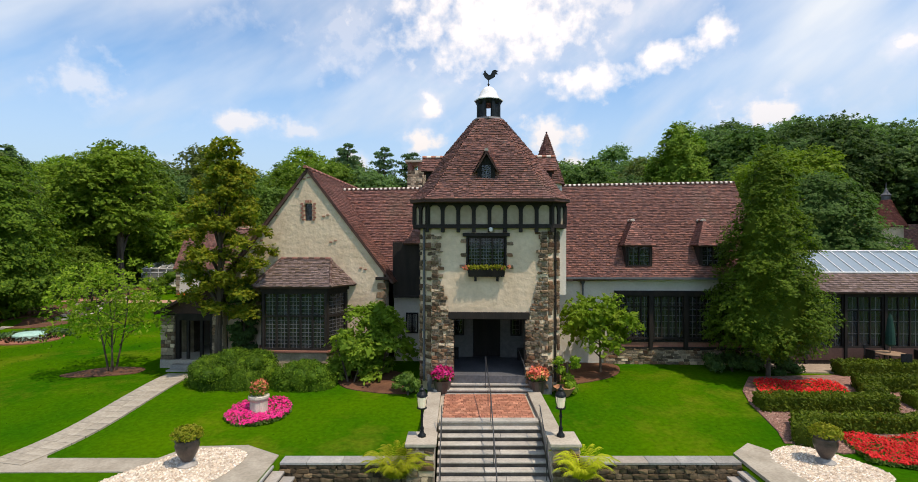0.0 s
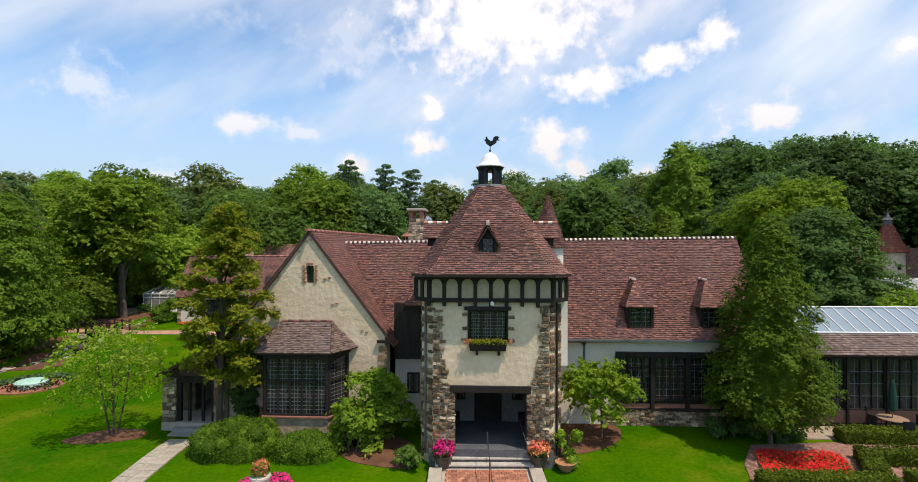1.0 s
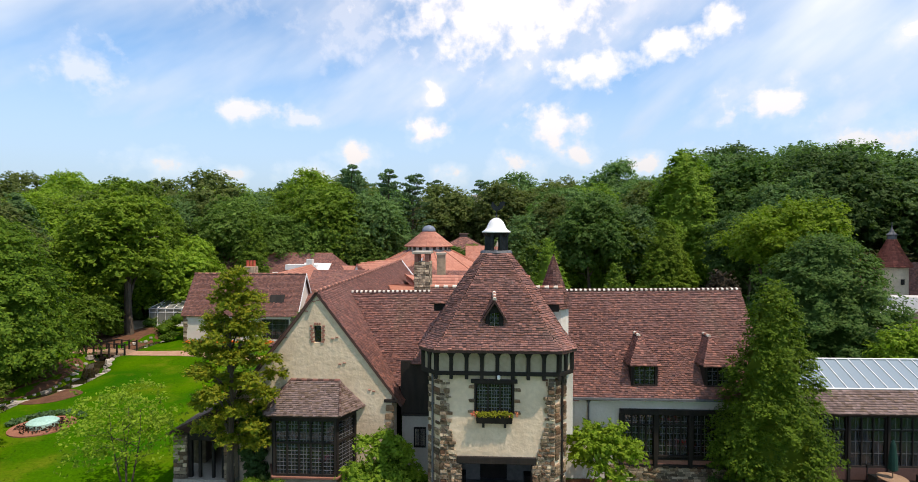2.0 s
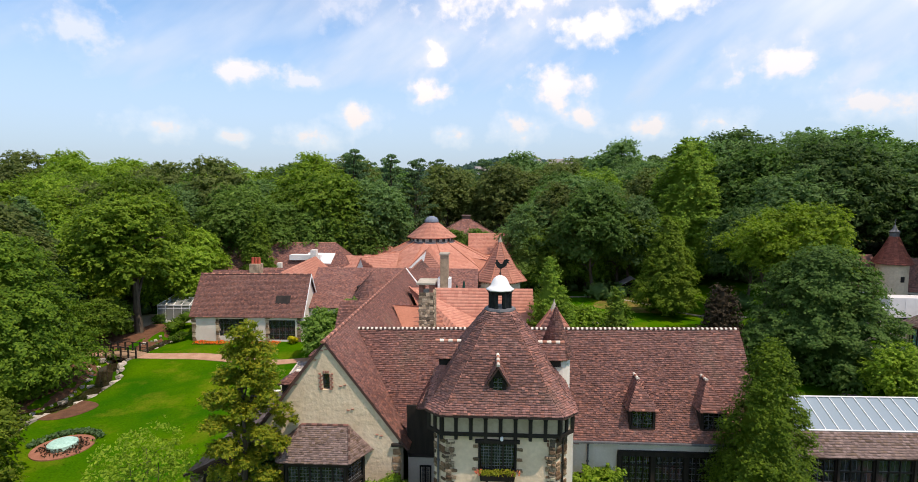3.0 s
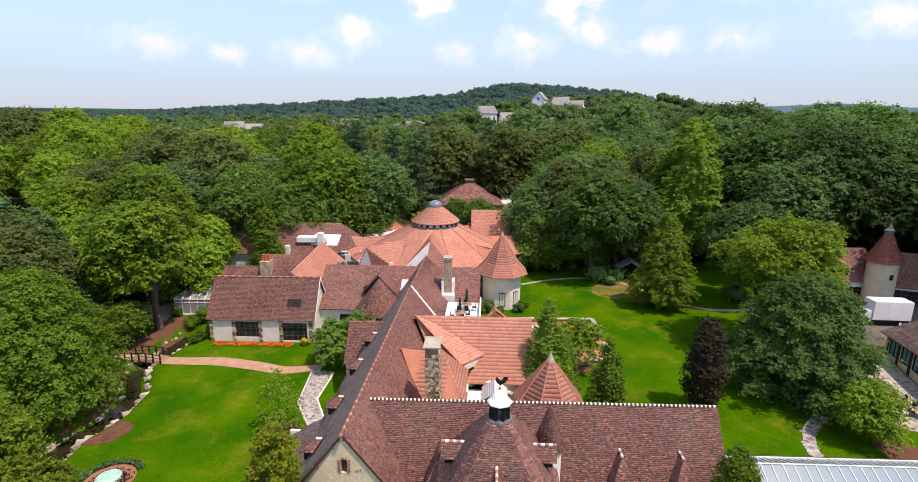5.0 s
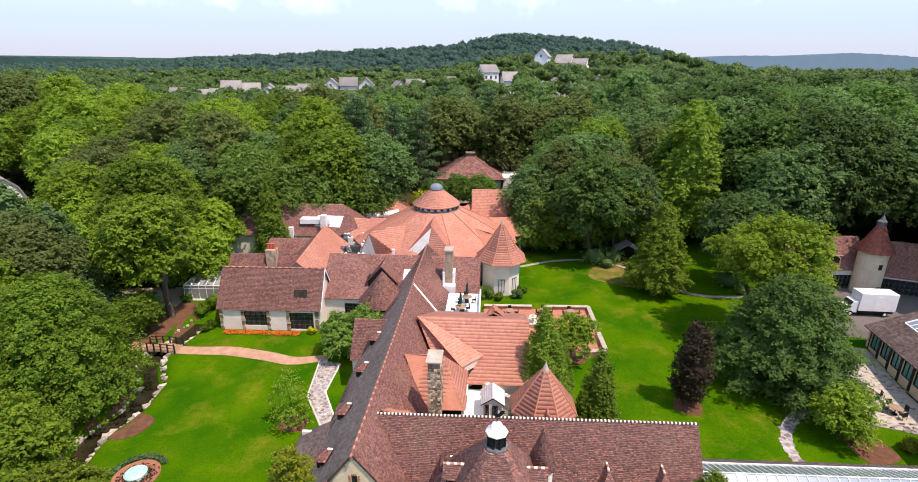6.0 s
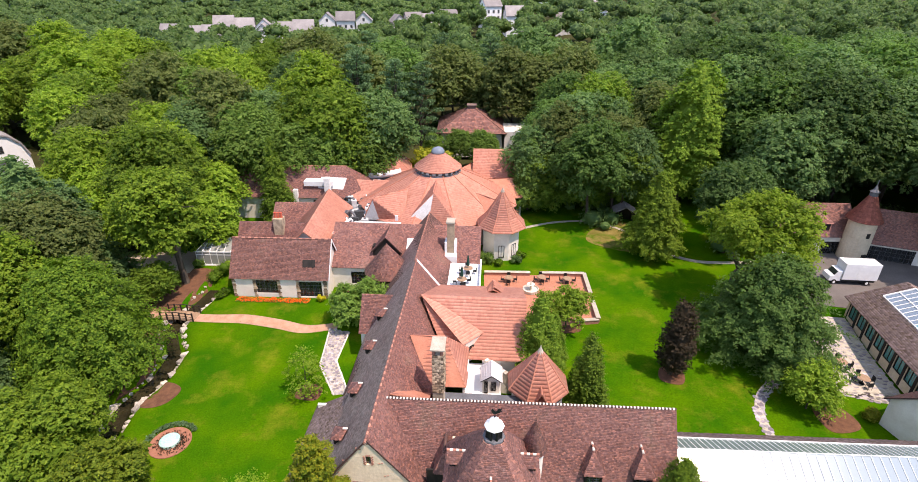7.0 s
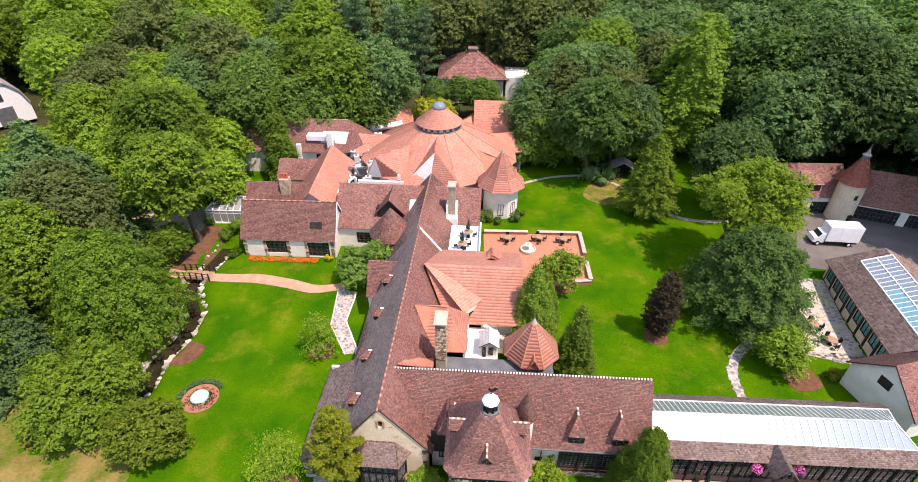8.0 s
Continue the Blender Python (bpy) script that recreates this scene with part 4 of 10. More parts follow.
rf.plane((-12.3, 3.1, wing_z(-12.3)), (-12.3, 12.8, wing_z(-12.3)), (-15.4, 12.8, 2.5), (-15.4, 2.7, 2.5), (-12.3, 2.7, wing_z(-12.3)))
rf.finish("wing_roof", mansion, M_TILE_OLD, M_TILE_BED, "weathered dark catslide roof")
ridge_run(wing_roof, (WING_X, 3.0, WING_Z - 0.02), (WING_X, 28.3, WING_Z - 0.02), 0.09, 0.33, (M_RIDGE_R, M_TILE))
ridge_run(wing_roof, (-8.95, 28.4, 7.93), (-8.83, 44.2, 7.93), 0.09, 0.33, (M_RIDGE_R, M_TILE))
part("flashing", Geo().extrude([(WING_X, 28.0, WING_Z + 0.1), (-5.0, 28.0, wing_z(-5.0) + 0.2), (-5.0, 28.35, wing_z(-5.0) + 0.2), (WING_X, 28.35, WING_Z + 0.1)], (0, 0, -0.25)), M_WMETAL, wing_roof, "white verge flashing")

# walls of the main range and the left wing
g = Geo()
WIN_MAIN = (6.15, 12.6, 0.95, 3.3)
wall_strip(g, [(-4.6, 4.0), (13.0, 4.0)], -0.4, 4.75, 5.05, [WIN_MAIN, (4.1, 4.75, 1.55, 2.15)])
part("wall", recalc(g.mesh("wall")), M_WHITE, mansion, "pale stucco wall")
part("rear_wall", Geo().box(-4.9, 13.0, 10.95, 11.2, -0.4, 4.0), M_WHITE, mansion)
g = Geo()
for x0, x1 in ((12.75, 13.0),):
    g.extrude([(x0, 5.05, -0.4), (x0, 10.95, -0.4), (x0, 10.95, 4.5), (x0, MAIN_Y, MAIN_Z - 0.2), (x0, 5.05, 4.9)], (x1 - x0, 0, 0))
part("gable_wall", recalc(g.mesh("gable_wall")), M_WHITE, mansion)
g = Geo()
SLIT = (-8.56, -8.2, 6.75, 7.55)
BAYHOLE = (-10.5, -6.55, 0.8, 3.6)
wall_strip(g, [(-12.2, wing_z(-12.2) - 0.12), (WING_X, WING_Z - 0.12), (-4.85, wing_z(-4.85) - 0.12)], -0.4, 3.35, 3.7, [SLIT, BAYHOLE])
part("gable_wall", recalc(g.mesh("gable_wall")), M_PLASTER, mansion, "rough cream stucco gable")
for box in ((-5.2, -4.85, 3.7, 4.75, -0.4, 4.0), (-13.0, -12.75, 12.8, 42.0, -0.4, 3.3), (-15.2, -14.95, 5.2, 12.4, -0.4, 2.5), (-15.2, -13.0, 12.4, 12.65, -0.4, 3.0), (-5.2, -4.95, 11.2, 41.7, -0.4, 4.2), (-12.75, -5.2, 41.7, 41.95, -0.4, 4.0)):
    part("side_wall", Geo().box(*box), M_WHITE, mansion)
# slit window with a toothed brick surround
slit = part("window", Geo().box(SLIT[0], SLIT[1], 3.5, 3.52, SLIT[2], SLIT[3]), M_GLASS, mansion)
tooth = Geo().box(-0.06, 0.06, -0.07, 0.1, -0.04, 0.04).mesh("brick")
tooth.materials.append(M_PINKBRICK)
for i in range(8):
    for sgn, x in ((-1, SLIT[0]), (1, SLIT[1])):
        ob = new("brick", tooth)
        ob.parent = mansion
        ob.matrix_basis = pose(x + sgn * (0.06 + 0.06 * (i % 2)), 3.38, SLIT[2] + 0.05 + 0.105 * i)
for i, x in enumerate((-8.49, -8.38, -8.27)):
    ob = new("brick", tooth)
    ob.parent = mansion
    ob.matrix_basis = pose(x, 3.38, 7.64, 0, 90, 0)
# stray bricks showing through the gable's stucco
for i, (x, z) in enumerate(((-9.0, 8.3), (-8.45, 8.7), (-10.0, 7.05), (-7.55, 6.95), (-10.7, 5.9), (-7.2, 5.75), (-5.8, 4.55))):
    for k, dx in enumerate((-0.11, 0.1)):
        ob = new("brick", tooth)
        ob.parent = mansion
        ob.matrix_basis = pose(x + dx, 3.35, z + 0.06 * (k if i % 2 else -k)) @ Matrix.Diagonal((1.15, 0.6, 0.55, 1))

# bay window of the left wing
before = set(mansion.children)
bay = part("bay_window", Geo().extrude([(-10.35, 3.36, -0.4), (-9.8, 2.15, -0.4), (-6.9, 2.15, -0.4), (-6.3, 3.36, -0.4)], (0, 0, 1.25)), M_STONE, mansion, "dark timber bay window on a stone base")
part("sill", Geo().extrude([(-10.45, 3.34, 0.852), (-9.85, 2.05, 0.852), (-6.85, 2.05, 0.852), (-6.2, 3.34, 0.852)], (0, 0, 0.1)), M_PINKBRICK, bay, "red brick sill", bevel=0.02)
leaded_window(mansion, pose(-9.8, 2.15, 0.955), 2.9, 2.6, leaves=5, cols=3, rows=14, transom=0.58, frame_w=0.1)
leaded_window(mansion, pose(-6.9, 2.15, 0.955, 0, 0, math.degrees(math.atan2(1.21, 0.6))), 1.35, 2.6, leaves=1, cols=4, rows=14, transom=0.58, frame_w=0.14)
leaded_window(mansion, pose(-10.35, 3.36, 0.955, 0, 0, -math.degrees(math.atan2(1.21, 0.55))), 1.33, 2.6, leaves=1, cols=4, rows=14, transom=0.58, frame_w=0.14)
part("fascia", Geo().extrude([(-10.45, 3.34, 3.56), (-9.87, 2.06, 3.56), (-6.83, 2.06, 3.56), (-6.2, 3.34, 3.56)], (0, 0, 0.26)), M_TIMBER, bay)
rf = Roofer(0.15, 0.105, seed=6)
E0, E1, E2, E3 = (-10.85, 3.34, 3.8), (-10.08, 1.82, 3.8), (-6.65, 1.82, 3.8), (-5.85, 3.34, 3.8)
T0, T1 = (-9.4, 3.34, 4.95), (-7.05, 3.34, 4.95)
rf.plane(E1, E2, T1, T0).plane(E0, E1, T0).plane(E2, E3, T1)
bay_roof = rf.finish("bay_roof", mansion, M_TILE_OLD, M_TILE_BED, "small hipped tile roof")
ridge_run(bay_roof, E1, T0, 0.06, 0.2, (M_TILE_OLD, M_TILE_BED))
ridge_run(bay_roof, E2, T1, 0.06, 0.2, (M_TILE_OLD, M_TILE_BED))
ridge_run(bay_roof, T0, T1, 0.07, 0.25, (M_TILE, M_TILE_BED))
for ob in set(mansion.children) - before:
    ob.matrix_basis = pose(-0.25, 0, 0) @ ob.matrix_basis
part("kneeler", Geo().box(-5.2, -4.6, 3.2, 3.36, 4.0, 4.14), M_TIMBER, mansion, bevel=0.02)

# side porch at the left end
porch = part("side_porch", Geo().box(-15.2, -14.55, 3.0, 3.5, -0.3, 2.35), M_STONE, mansion, "stone and dark timber side porch")
part("pier", Geo().box(-12.75, -12.25, 3.0, 3.35, -0.3, 2.9), M_STONE, porch)
part("pier", Geo().box(-15.2, -14.55, 4.6, 5.2, -0.3, 2.4), M_STONE, porch)
part("lintel", Geo().box(-14.55, -12.75, 3.05, 3.3, 2.1, 2.4).box(-14.55, -14.38, 3.08, 3.25, 0.3, 2.1).box(-12.92, -12.75, 3.08, 3.25, 0.3, 2.1), M_TIMBER, porch)
part("gable_board", Geo().extrude([(-15.2, 3.1, 2.41), (-12.25, 3.1, 2.41), (-12.25, 3.1, 4.1), (-12.5, 3.1, 4.1), (-15.2, 3.1, 2.5)], (0, 0.1, 0)), M_TILE_BED, porch)
part("floor", Geo().box(-15.2, -12.25, 2.9, 12.4, -0.3, 0.3), M_BLUESTONE, porch)
for i in range(3):
    part("step", Geo().box(-14.5, -12.8, 2.55 - 0.34 * i, 2.9 - 0.34 * i + 0.004, -0.5, 0.14 - 0.15 * i), M_BLUESTONE, porch, bevel=0.015)
for x in (-14.0, -13.35):
    part("post", Geo().box(x - 0.06, x + 0.06, 3.1, 3.22, 0.3, 2.1), M_TIMBER, porch)
part("back_screen", Geo().box(-14.2, -13.9, 12.3, 12.36, 0.3, 2.2), M_BLINDS, porch)

# main range: big timber window, stone plinth, dormers, downpipe
part("plinth", Geo().box(5.6, 12.95, 4.66, 4.748, -0.4, 0.62), M_STONE, mansion, "low rubble plinth", bevel=0.02)
big = part("window_frame", Geo().box(6.05, 12.7, 4.56, 4.76, 3.2, 3.42).box(6.05, 12.7, 4.6, 4.78, 0.62, 0.74).box(6.05, 12.7, 4.62, 4.76, 1.1, 1.2), M_TIMBER, mansion)
for i, x in enumerate((6.1, 7.75, 9.4, 11.05)):
    leaded_window(mansion, pose(x + 0.12, 4.68, 0.97), 1.52, 2.24, leaves=4, cols=2, rows=7, frame_w=0.075, transom=0.76)
    part("apron_panel", Geo().box(x + 0.14, x + 1.6, 4.7, 4.745, 0.745, 0.965), M_PINKBRICK, mansion, "herringbone brick apron")
for i in range(5):
    part("mullion_post", Geo().box(6.02 + 1.65 * i, 6.2 + 1.65 * i, 4.55, 4.72, 0.62, 3.2), M_TIMBER, mansion, bevel=0.015)
leaded_window(mansion, pose(4.1, 4.8, 1.55), 0.65, 0.6, leaves=2, cols=2, rows=3)


def downpipe(x, y, z0, z1, material, parent=mansion):
    g = Geo().tube([(x, y, z0), (x, y, z1)], 0.045, 8).lathe([(0.05, 0), (0.11, 0.1), (0.13, 0.28), (0.05, 0.3)], 8, (x, y, z1 - 0.25))
    for z in np.arange(z0 + 0.6, z1 - 0.4, 1.4):
        g.box(x - 0.07, x + 0.07, y - 0.055, y + 0.055, z, z + 0.05)
    return part("downpipe", g, material, parent)


downpipe(4.55, 4.66, 2.2, 3.95, M_LEAD)
part("gutter", Geo().extrude([(-4.6, 4.12, 4.0), (13.1, 4.12, 4.0), (13.1, 4.24, 4.0), (-4.6, 4.24, 4.0)], (0, 0, 0.09)), M_LEAD, mansion)


def dormer(x, w, y_front, z0, z1, z_top, y_top, parent=mansion, at=None, seed=1, pitch=1.326, eave=4.1, y_eave=4.23):
    """A hipped dormer that faces -y on a roof rising along +y."""
    back = lambda z: y_eave + (z - eave) / pitch
    h = w / 2
    ob = part("dormer", Geo().extrude([(x - h, y_front, z0), (x - h, y_front, z1), (x - h, back(z1) + 0.1, z1), (x - h, back(z0) + 0.05, z0)], (0.07, 0, 0))
              .extrude([(x + h - 0.07, y_front, z0), (x + h - 0.07, y_front, z1), (x + h - 0.07, back(z1) + 0.1, z1), (x + h - 0.07, back(z0) + 0.05, z0)], (0.07, 0, 0))
              .box(x - h, x + h, y_front + 0.12, y_front + 0.16, z0, z1), M_TIMBER, parent, at=at)
    recalc(ob.data)
    leaded_window(parent, (at or pose(0, 0, 0)) @ pose(x - h + 0.08, y_front - 0.02, z0 + 0.02), w - 0.16, z1 - z0 - 0.02, leaves=2, cols=2, rows=4, frame_w=0.06)
    rf = Roofer(0.16, 0.13, seed=seed)
    o = 0.14
    A, B = (x - h - o, y_front - 0.2, z1), (x + h + o, y_front - 0.2, z1)
    R = (x, y_top - (z_top - z1) * 0.55, z_top)
    Bk = (x, back(z_top) + 0.1, z_top)
    C, D = (x + h + o, back(z1) + 0.12, z1), (x - h - o, back(z1) + 0.12, z1)
    rf.plane(A, B, R).plane(B, C, Bk, R).plane(D, A, R, Bk)
    rr = rf.finish("dormer_roof", parent, M_TILE, M_TILE_BED, at=at)
    ridge_run(rr, R, Bk, 0.08, 0.2, (M_RIDGE_W, M_RIDGE_R))
    return ob


dormer(7.2, 1.25, 4.6, 4.58, 5.6, 6.8, 6.25, seed=21)
dormer(10.65, 1.25, 4.6, 4.58, 5.6, 6.8, 6.25, seed=22)
# dark boarded dormer between the gable and the tower
part("boarded_wall", Geo().box(-4.55, -2.9, 4.1, 4.2, 3.15, 5.75).box(-4.5, -2.9, 4.0, 4.1, 3.1, 3.22), M_TIMBER, mansion, "dark boarded dormer cheek", bevel=0.01)
leaded_window(mansion, pose(-4.0, 4.7, 1.3), 0.6, 1.0, leaves=2, cols=2, rows=4)
rf = Roofer(0.16, 0.13, seed=23)
rf.plane((-4.0, 3.8, 5.7), (-3.0, 3.8, 5.7), (-3.3, 4.9, 6.9)).plane((-3.0, 3.8, 5.7), (-3.0, 5.5, 5.7), (-3.3, 6.4, 6.9), (-3.3, 4.9, 6.9)).plane((-4.0, 5.5, 5.7), (-4.0, 3.8, 5.7), (-3.3, 4.9, 6.9), (-3.3, 6.4, 6.9))
rf.finish("dormer_roof", mansion, M_TILE, M_TILE_BED)
# hipped dormers on the long left slope
for i, y in enumerate((6.7, 11.6, 17.3, 22.6)):
    dormer(0, 1.0, 0, 0.0, 0.62, 1.15, 0.95, at=pose(-11.75, y, 5.3, 0, 0, -90), seed=30 + i, pitch=K, eave=0.0, y_eave=0.05)

# tower
tower = thing("entrance_tower", "cream stucco entrance tower with stone quoins and steep tile roof", "tower", HOUSE)
FH, SH, CD = 2.3, 2.8, 0.55               # half front, half width, depth of the chamfer
g = Geo()
DOOR = (-1.5, 1.45, -0.4, 2.95)
WIN_T = (-0.92, 0.68, 4.75, 6.0)
wall_strip(g, [(-FH, 7.4), (FH, 7.4)], -0.5, 0.0, 0.4, [DOOR, WIN_T])
for s in (-1, 1):
    g.extrude([(s * FH, 0, -0.5), (s * SH, CD, -0.5), (s * (SH - 0.35), CD + 0.2, -0.5), (s * FH, 0.4, -0.5)], (0, 0, 7.9))
    g.extrude([(s * SH, CD, -0.5), (s * SH, 4.76, -0.5), (s * (SH - 0.35), 4.76, -0.5), (s * (SH - 0.35), CD + 0.2, -0.5)], (0, 0, 7.9))
    g.extrude([(s * SH, 4.76, 4.2), (s * SH, 5.4, 4.2), (s * (SH - 0.35), 5.4, 4.2), (s * (SH - 0.35), 4.76, 4.2)], (0, 0, 3.2))
g.box(-SH, SH, 5.4, 5.65, 4.2, 7.4)
g.box(-2.45, 2.45, 0.4, 4.75, 3.2, 3.35)
part("tower_wall", recalc(g.mesh("tower_wall")), M_PLASTER, tower, "cream stucco wall")
# porch inside the tower; its plaster colour is darkened for the shade indoors
g = Geo()
wall_strip(g, [(-2.45, 3.2), (2.45, 3.2)], 0.5, 3.2, 3.4, [(-0.7, 0.55, 0.5, 2.7)])
part("porch_back_wall", recalc(g.mesh("porch_back_wall")), M_DIM, tower)
part("front_door", Geo().box(-0.7, 0.55, 3.36, 3.42, 0.5, 2.7).box(-0.1, -0.05, 3.33, 3.36, 0.5, 2.7).box(-0.66, -0.14, 3.34, 3.36, 0.7, 1.4).box(-0.01, 0.51, 3.34, 3.36, 0.7, 1.4), M_TIMBER, tower, "dark double door", bevel=0.01)
part("porch_floor", Geo().box(-2.45, 2.45, -0.05, 3.4, -0.4, 0.5), M_LEAD, tower)
part("porch_lining", Geo().box(-2.44, -2.36, 0.41, 3.19, 0.5, 3.19).box(2.36, 2.44, 0.41, 3.19, 0.5, 3.19).box(-2.36, 2.36, 0.41, 3.19, 3.12, 3.19), M_TIMBER, tower, "dark oak boarding")
leaded_window(tower, pose(-1.6, 3.12, 1.5), 0.5, 0.95, leaves=1, cols=2, rows=4)
leaded_window(tower, pose(1.0, 3.12, 1.5), 0.5, 0.95, leaves=1, cols=2, rows=4)
for x0, x1 in ((-2.45, -1.35), (1.3, 2.45)):
    part("porch_bench", Geo().box(x0, x1, 2.7, 3.19, 0.5, 0.95), M_TIMBER, tower)
part("door_lintel", Geo().box(-1.62, 1.57, -0.09, 0.3, 2.72, 3.0), M_TIMBER, tower, "black oak lintel", bevel=0.02)
for x in (-1.5, 1.37):
    part("door_jamb", Geo().box(x, x + 0.1, -0.03, 0.3, 0.5, 2.72), M_TIMBER, tower)
leaded_window(tower, pose(-0.92, -0.02, 4.75), 1.6, 1.25, leaves=3, cols=4, rows=8, frame_w=0.085)
part("window_hood", Geo().box(-1.05, 0.8, -0.14, 0.02, 5.98, 6.12), M_TIMBER, tower, bevel=0.015)
planter = part("flower_box", Geo().extrude([(-0.86, -0.28, 4.72), (-0.82, -0.22, 4.4), (0.58, -0.22, 4.4), (0.62, -0.28, 4.72)], (0, 0.27, 0)).box(-0.6, -0.5, -0.18, 0, 4.22, 4.4).box(0.26, 0.36, -0.18, 0, 4.22, 4.4), M_TIMBER, tower, "dark window box with yellow-green plants")
rng = np.random.default_rng(8)
pts = np.column_stack([rng.uniform(-0.86, 0.62, 420), rng.uniform(-0.32, -0.06, 420), rng.uniform(4.68, 4.86, 420)])
v, f = leaf_cards(pts, np.tile((0, -0.5, 0.8), (420, 1)), 0.06, rng)
part("foliage", fast_mesh("foliage", v, f), L_YELLOW, planter, kind="stuff")
pts = np.column_stack([np.concatenate([rng.uniform(-1.05, -0.75, 30), rng.uniform(0.45, 0.82, 30)]), rng.uniform(-0.34, -0.1, 60), rng.uniform(4.66, 4.84, 60)])
v, f = leaf_cards(pts, np.tile((0, -0.8, 0.6), (60, 1)), 0.055, rng)
part("bloom", fast_mesh("bloom", v, f), F_SALMON, planter, kind="stuff")

# half-timbered band under the tower's eaves
BF, BS, BD, BY = 2.45, 3.05, 0.58, -0.16
band = part("timber_band", Geo().box(-BF, BF, BY + 0.03, 0.02, 6.35, 7.3), M_TAN, tower, "half-timbered band")
ring = [(-BS, 5.2), (-BS, BY + BD), (-BF, BY), (BF, BY), (BS, BY + BD), (BS, 5.2)]
for (ax, ay), (bx, by) in zip(ring[:-1], ring[1:]):
    a, b = Vector((ax, ay, 0)), Vector((bx, by, 0))
    d, L = (b - a).normalized(), (b - a).length
    turn = Matrix.Translation(a) @ d.to_track_quat("X", "Z").to_matrix().to_4x4()
    if L < 4 and L < 1.2 or abs(d.y) > 0.9:
        part("infill_panel", Geo().box(0, L, 0.05, 0.2, 6.35, 7.3), M_TAN, band, at=turn)
    for z0, z1, o in ((6.3, 6.46, -0.03), (7.2, 7.42, -0.02)):
        part("rail", Geo().box(-0.03, L + 0.03, o, 0.16, z0, z1), M_TIMBER, band, at=turn, bevel=0.01)
    n = 8 if L > 4 and abs(d.x) > 0.9 else (7 if L > 3 else 2)
    for i in range(n + 1):
        x = L * i / n
        part("timber_post", Geo().box(x - 0.075, x + 0.075, -0.02, 0.1, 6.46, 7.2), M_TIMBER, band, at=turn)
        for s in (-1, 1):
            if 0.05 < x + s * 0.2 < L - 0.05:
                part("corner_brace", Geo().extrude([(x + s * 0.07, -0.018, 6.98), (x + s * 0.07, -0.018, 7.21), (x + s * 0.22, -0.018, 7.21), (x + s * 0.12, -0.018, 7.12)], (0, 0.11, 0)), M_TIMBER, band, at=turn)
        if abs(d.x) > 0.9:
            part("bracket", Geo().box(x - 0.07, x + 0.07, -0.03, 0.16, 6.14, 6.3), M_TIMBER, band, at=turn, bevel=0.012)
part("floodlight", Geo().lathe([(0.03, 0), (0.07, 0.04), (0.07, 0.14), (0.04, 0.18)], 10, (0.05, -0.24, 6.16)), M_WMETAL, tower, "small white floodlight")


def octagon(hw, y0, hf):
    """Eight corners round the tower's middle (0, 2.45)."""
    c = hw * hf
    return [(-c, 2.45 - hw, y0), (c, 2.45 - hw, y0), (hw, 2.45 - c, y0), (hw, 2.45 + c, y0), (c, 2.45 + hw, y0), (-c, 2.45 + hw, y0), (-hw, 2.45 + c, y0), (-hw, 2.45 - c, y0)]


rf = Roofer(0.145, 0.102, lift=0.046, seed=9)
rings = [octagon(3.14, 7.42, 0.80), octagon(2.8, 7.78, 0.78), octagon(1.75, 9.5, 0.72), octagon(0.62, 11.06, 0.65)]
for lo, hi in zip(rings[:-1], rings[1:]):
    for i in range(8):
        rf.plane(lo[i], lo[(i + 1) % 8], hi[(i + 1) % 8], hi[i])
rf.plane(*[(x, y, z - 0.05) for x, y, z in rings[-1]], tiled=False)
rf.plane(*rings[0], tiled=False)
tower_roof = rf.finish("tower_roof", tower, M_TILE, M_TILE_BED, "steep flared octagonal tile roof")
# lucarne at the front and two gablets at the sides
luc = part("lucarne", Geo().extrude([(-0.47, -0.08, 8.12), (0.23, -0.08, 8.12), (0.23, -0.08, 8.72), (-0.12, -0.08, 9.2), (-0.47, -0.08, 8.72)], (0, 1.2, 0)), M_TIMBER, tower, "small pointed roof dormer")
part("pane", Geo().box(-0.3, 0.06, -0.105, -0.085, 8.2, 8.78), M_GLASS, luc)
part("lattice", Geo().box(-0.13, -0.11, -0.125, -0.106, 8.2, 8.78).box(-0.3, 0.06, -0.122, -0.107, 8.38, 8.4).box(-0.3, 0.06, -0.122, -0.107, 8.58, 8.6), M_LEADBAR, luc)
rf = Roofer(0.14, 0.12, thick=0.06, seed=10)
rf.plane((-0.12, -0.32, 9.32), (-0.62, -0.2, 8.5), (-0.62, 1.1, 8.6), (-0.12, 1.0, 9.52)).plane((-0.12, -0.32, 9.32), (0.38, -0.2, 8.5), (0.38, 1.1, 8.6), (-0.12, 1.0, 9.52))
lr = rf.finish("lucarne_roof", tower, M_TILE, M_TILE_BED)
ridge_run(lr, (-0.12, -0.3, 9.32), (-0.12, 0.95, 9.52), 0.07, 0.2, (M_RIDGE_W, M_RIDGE_R))
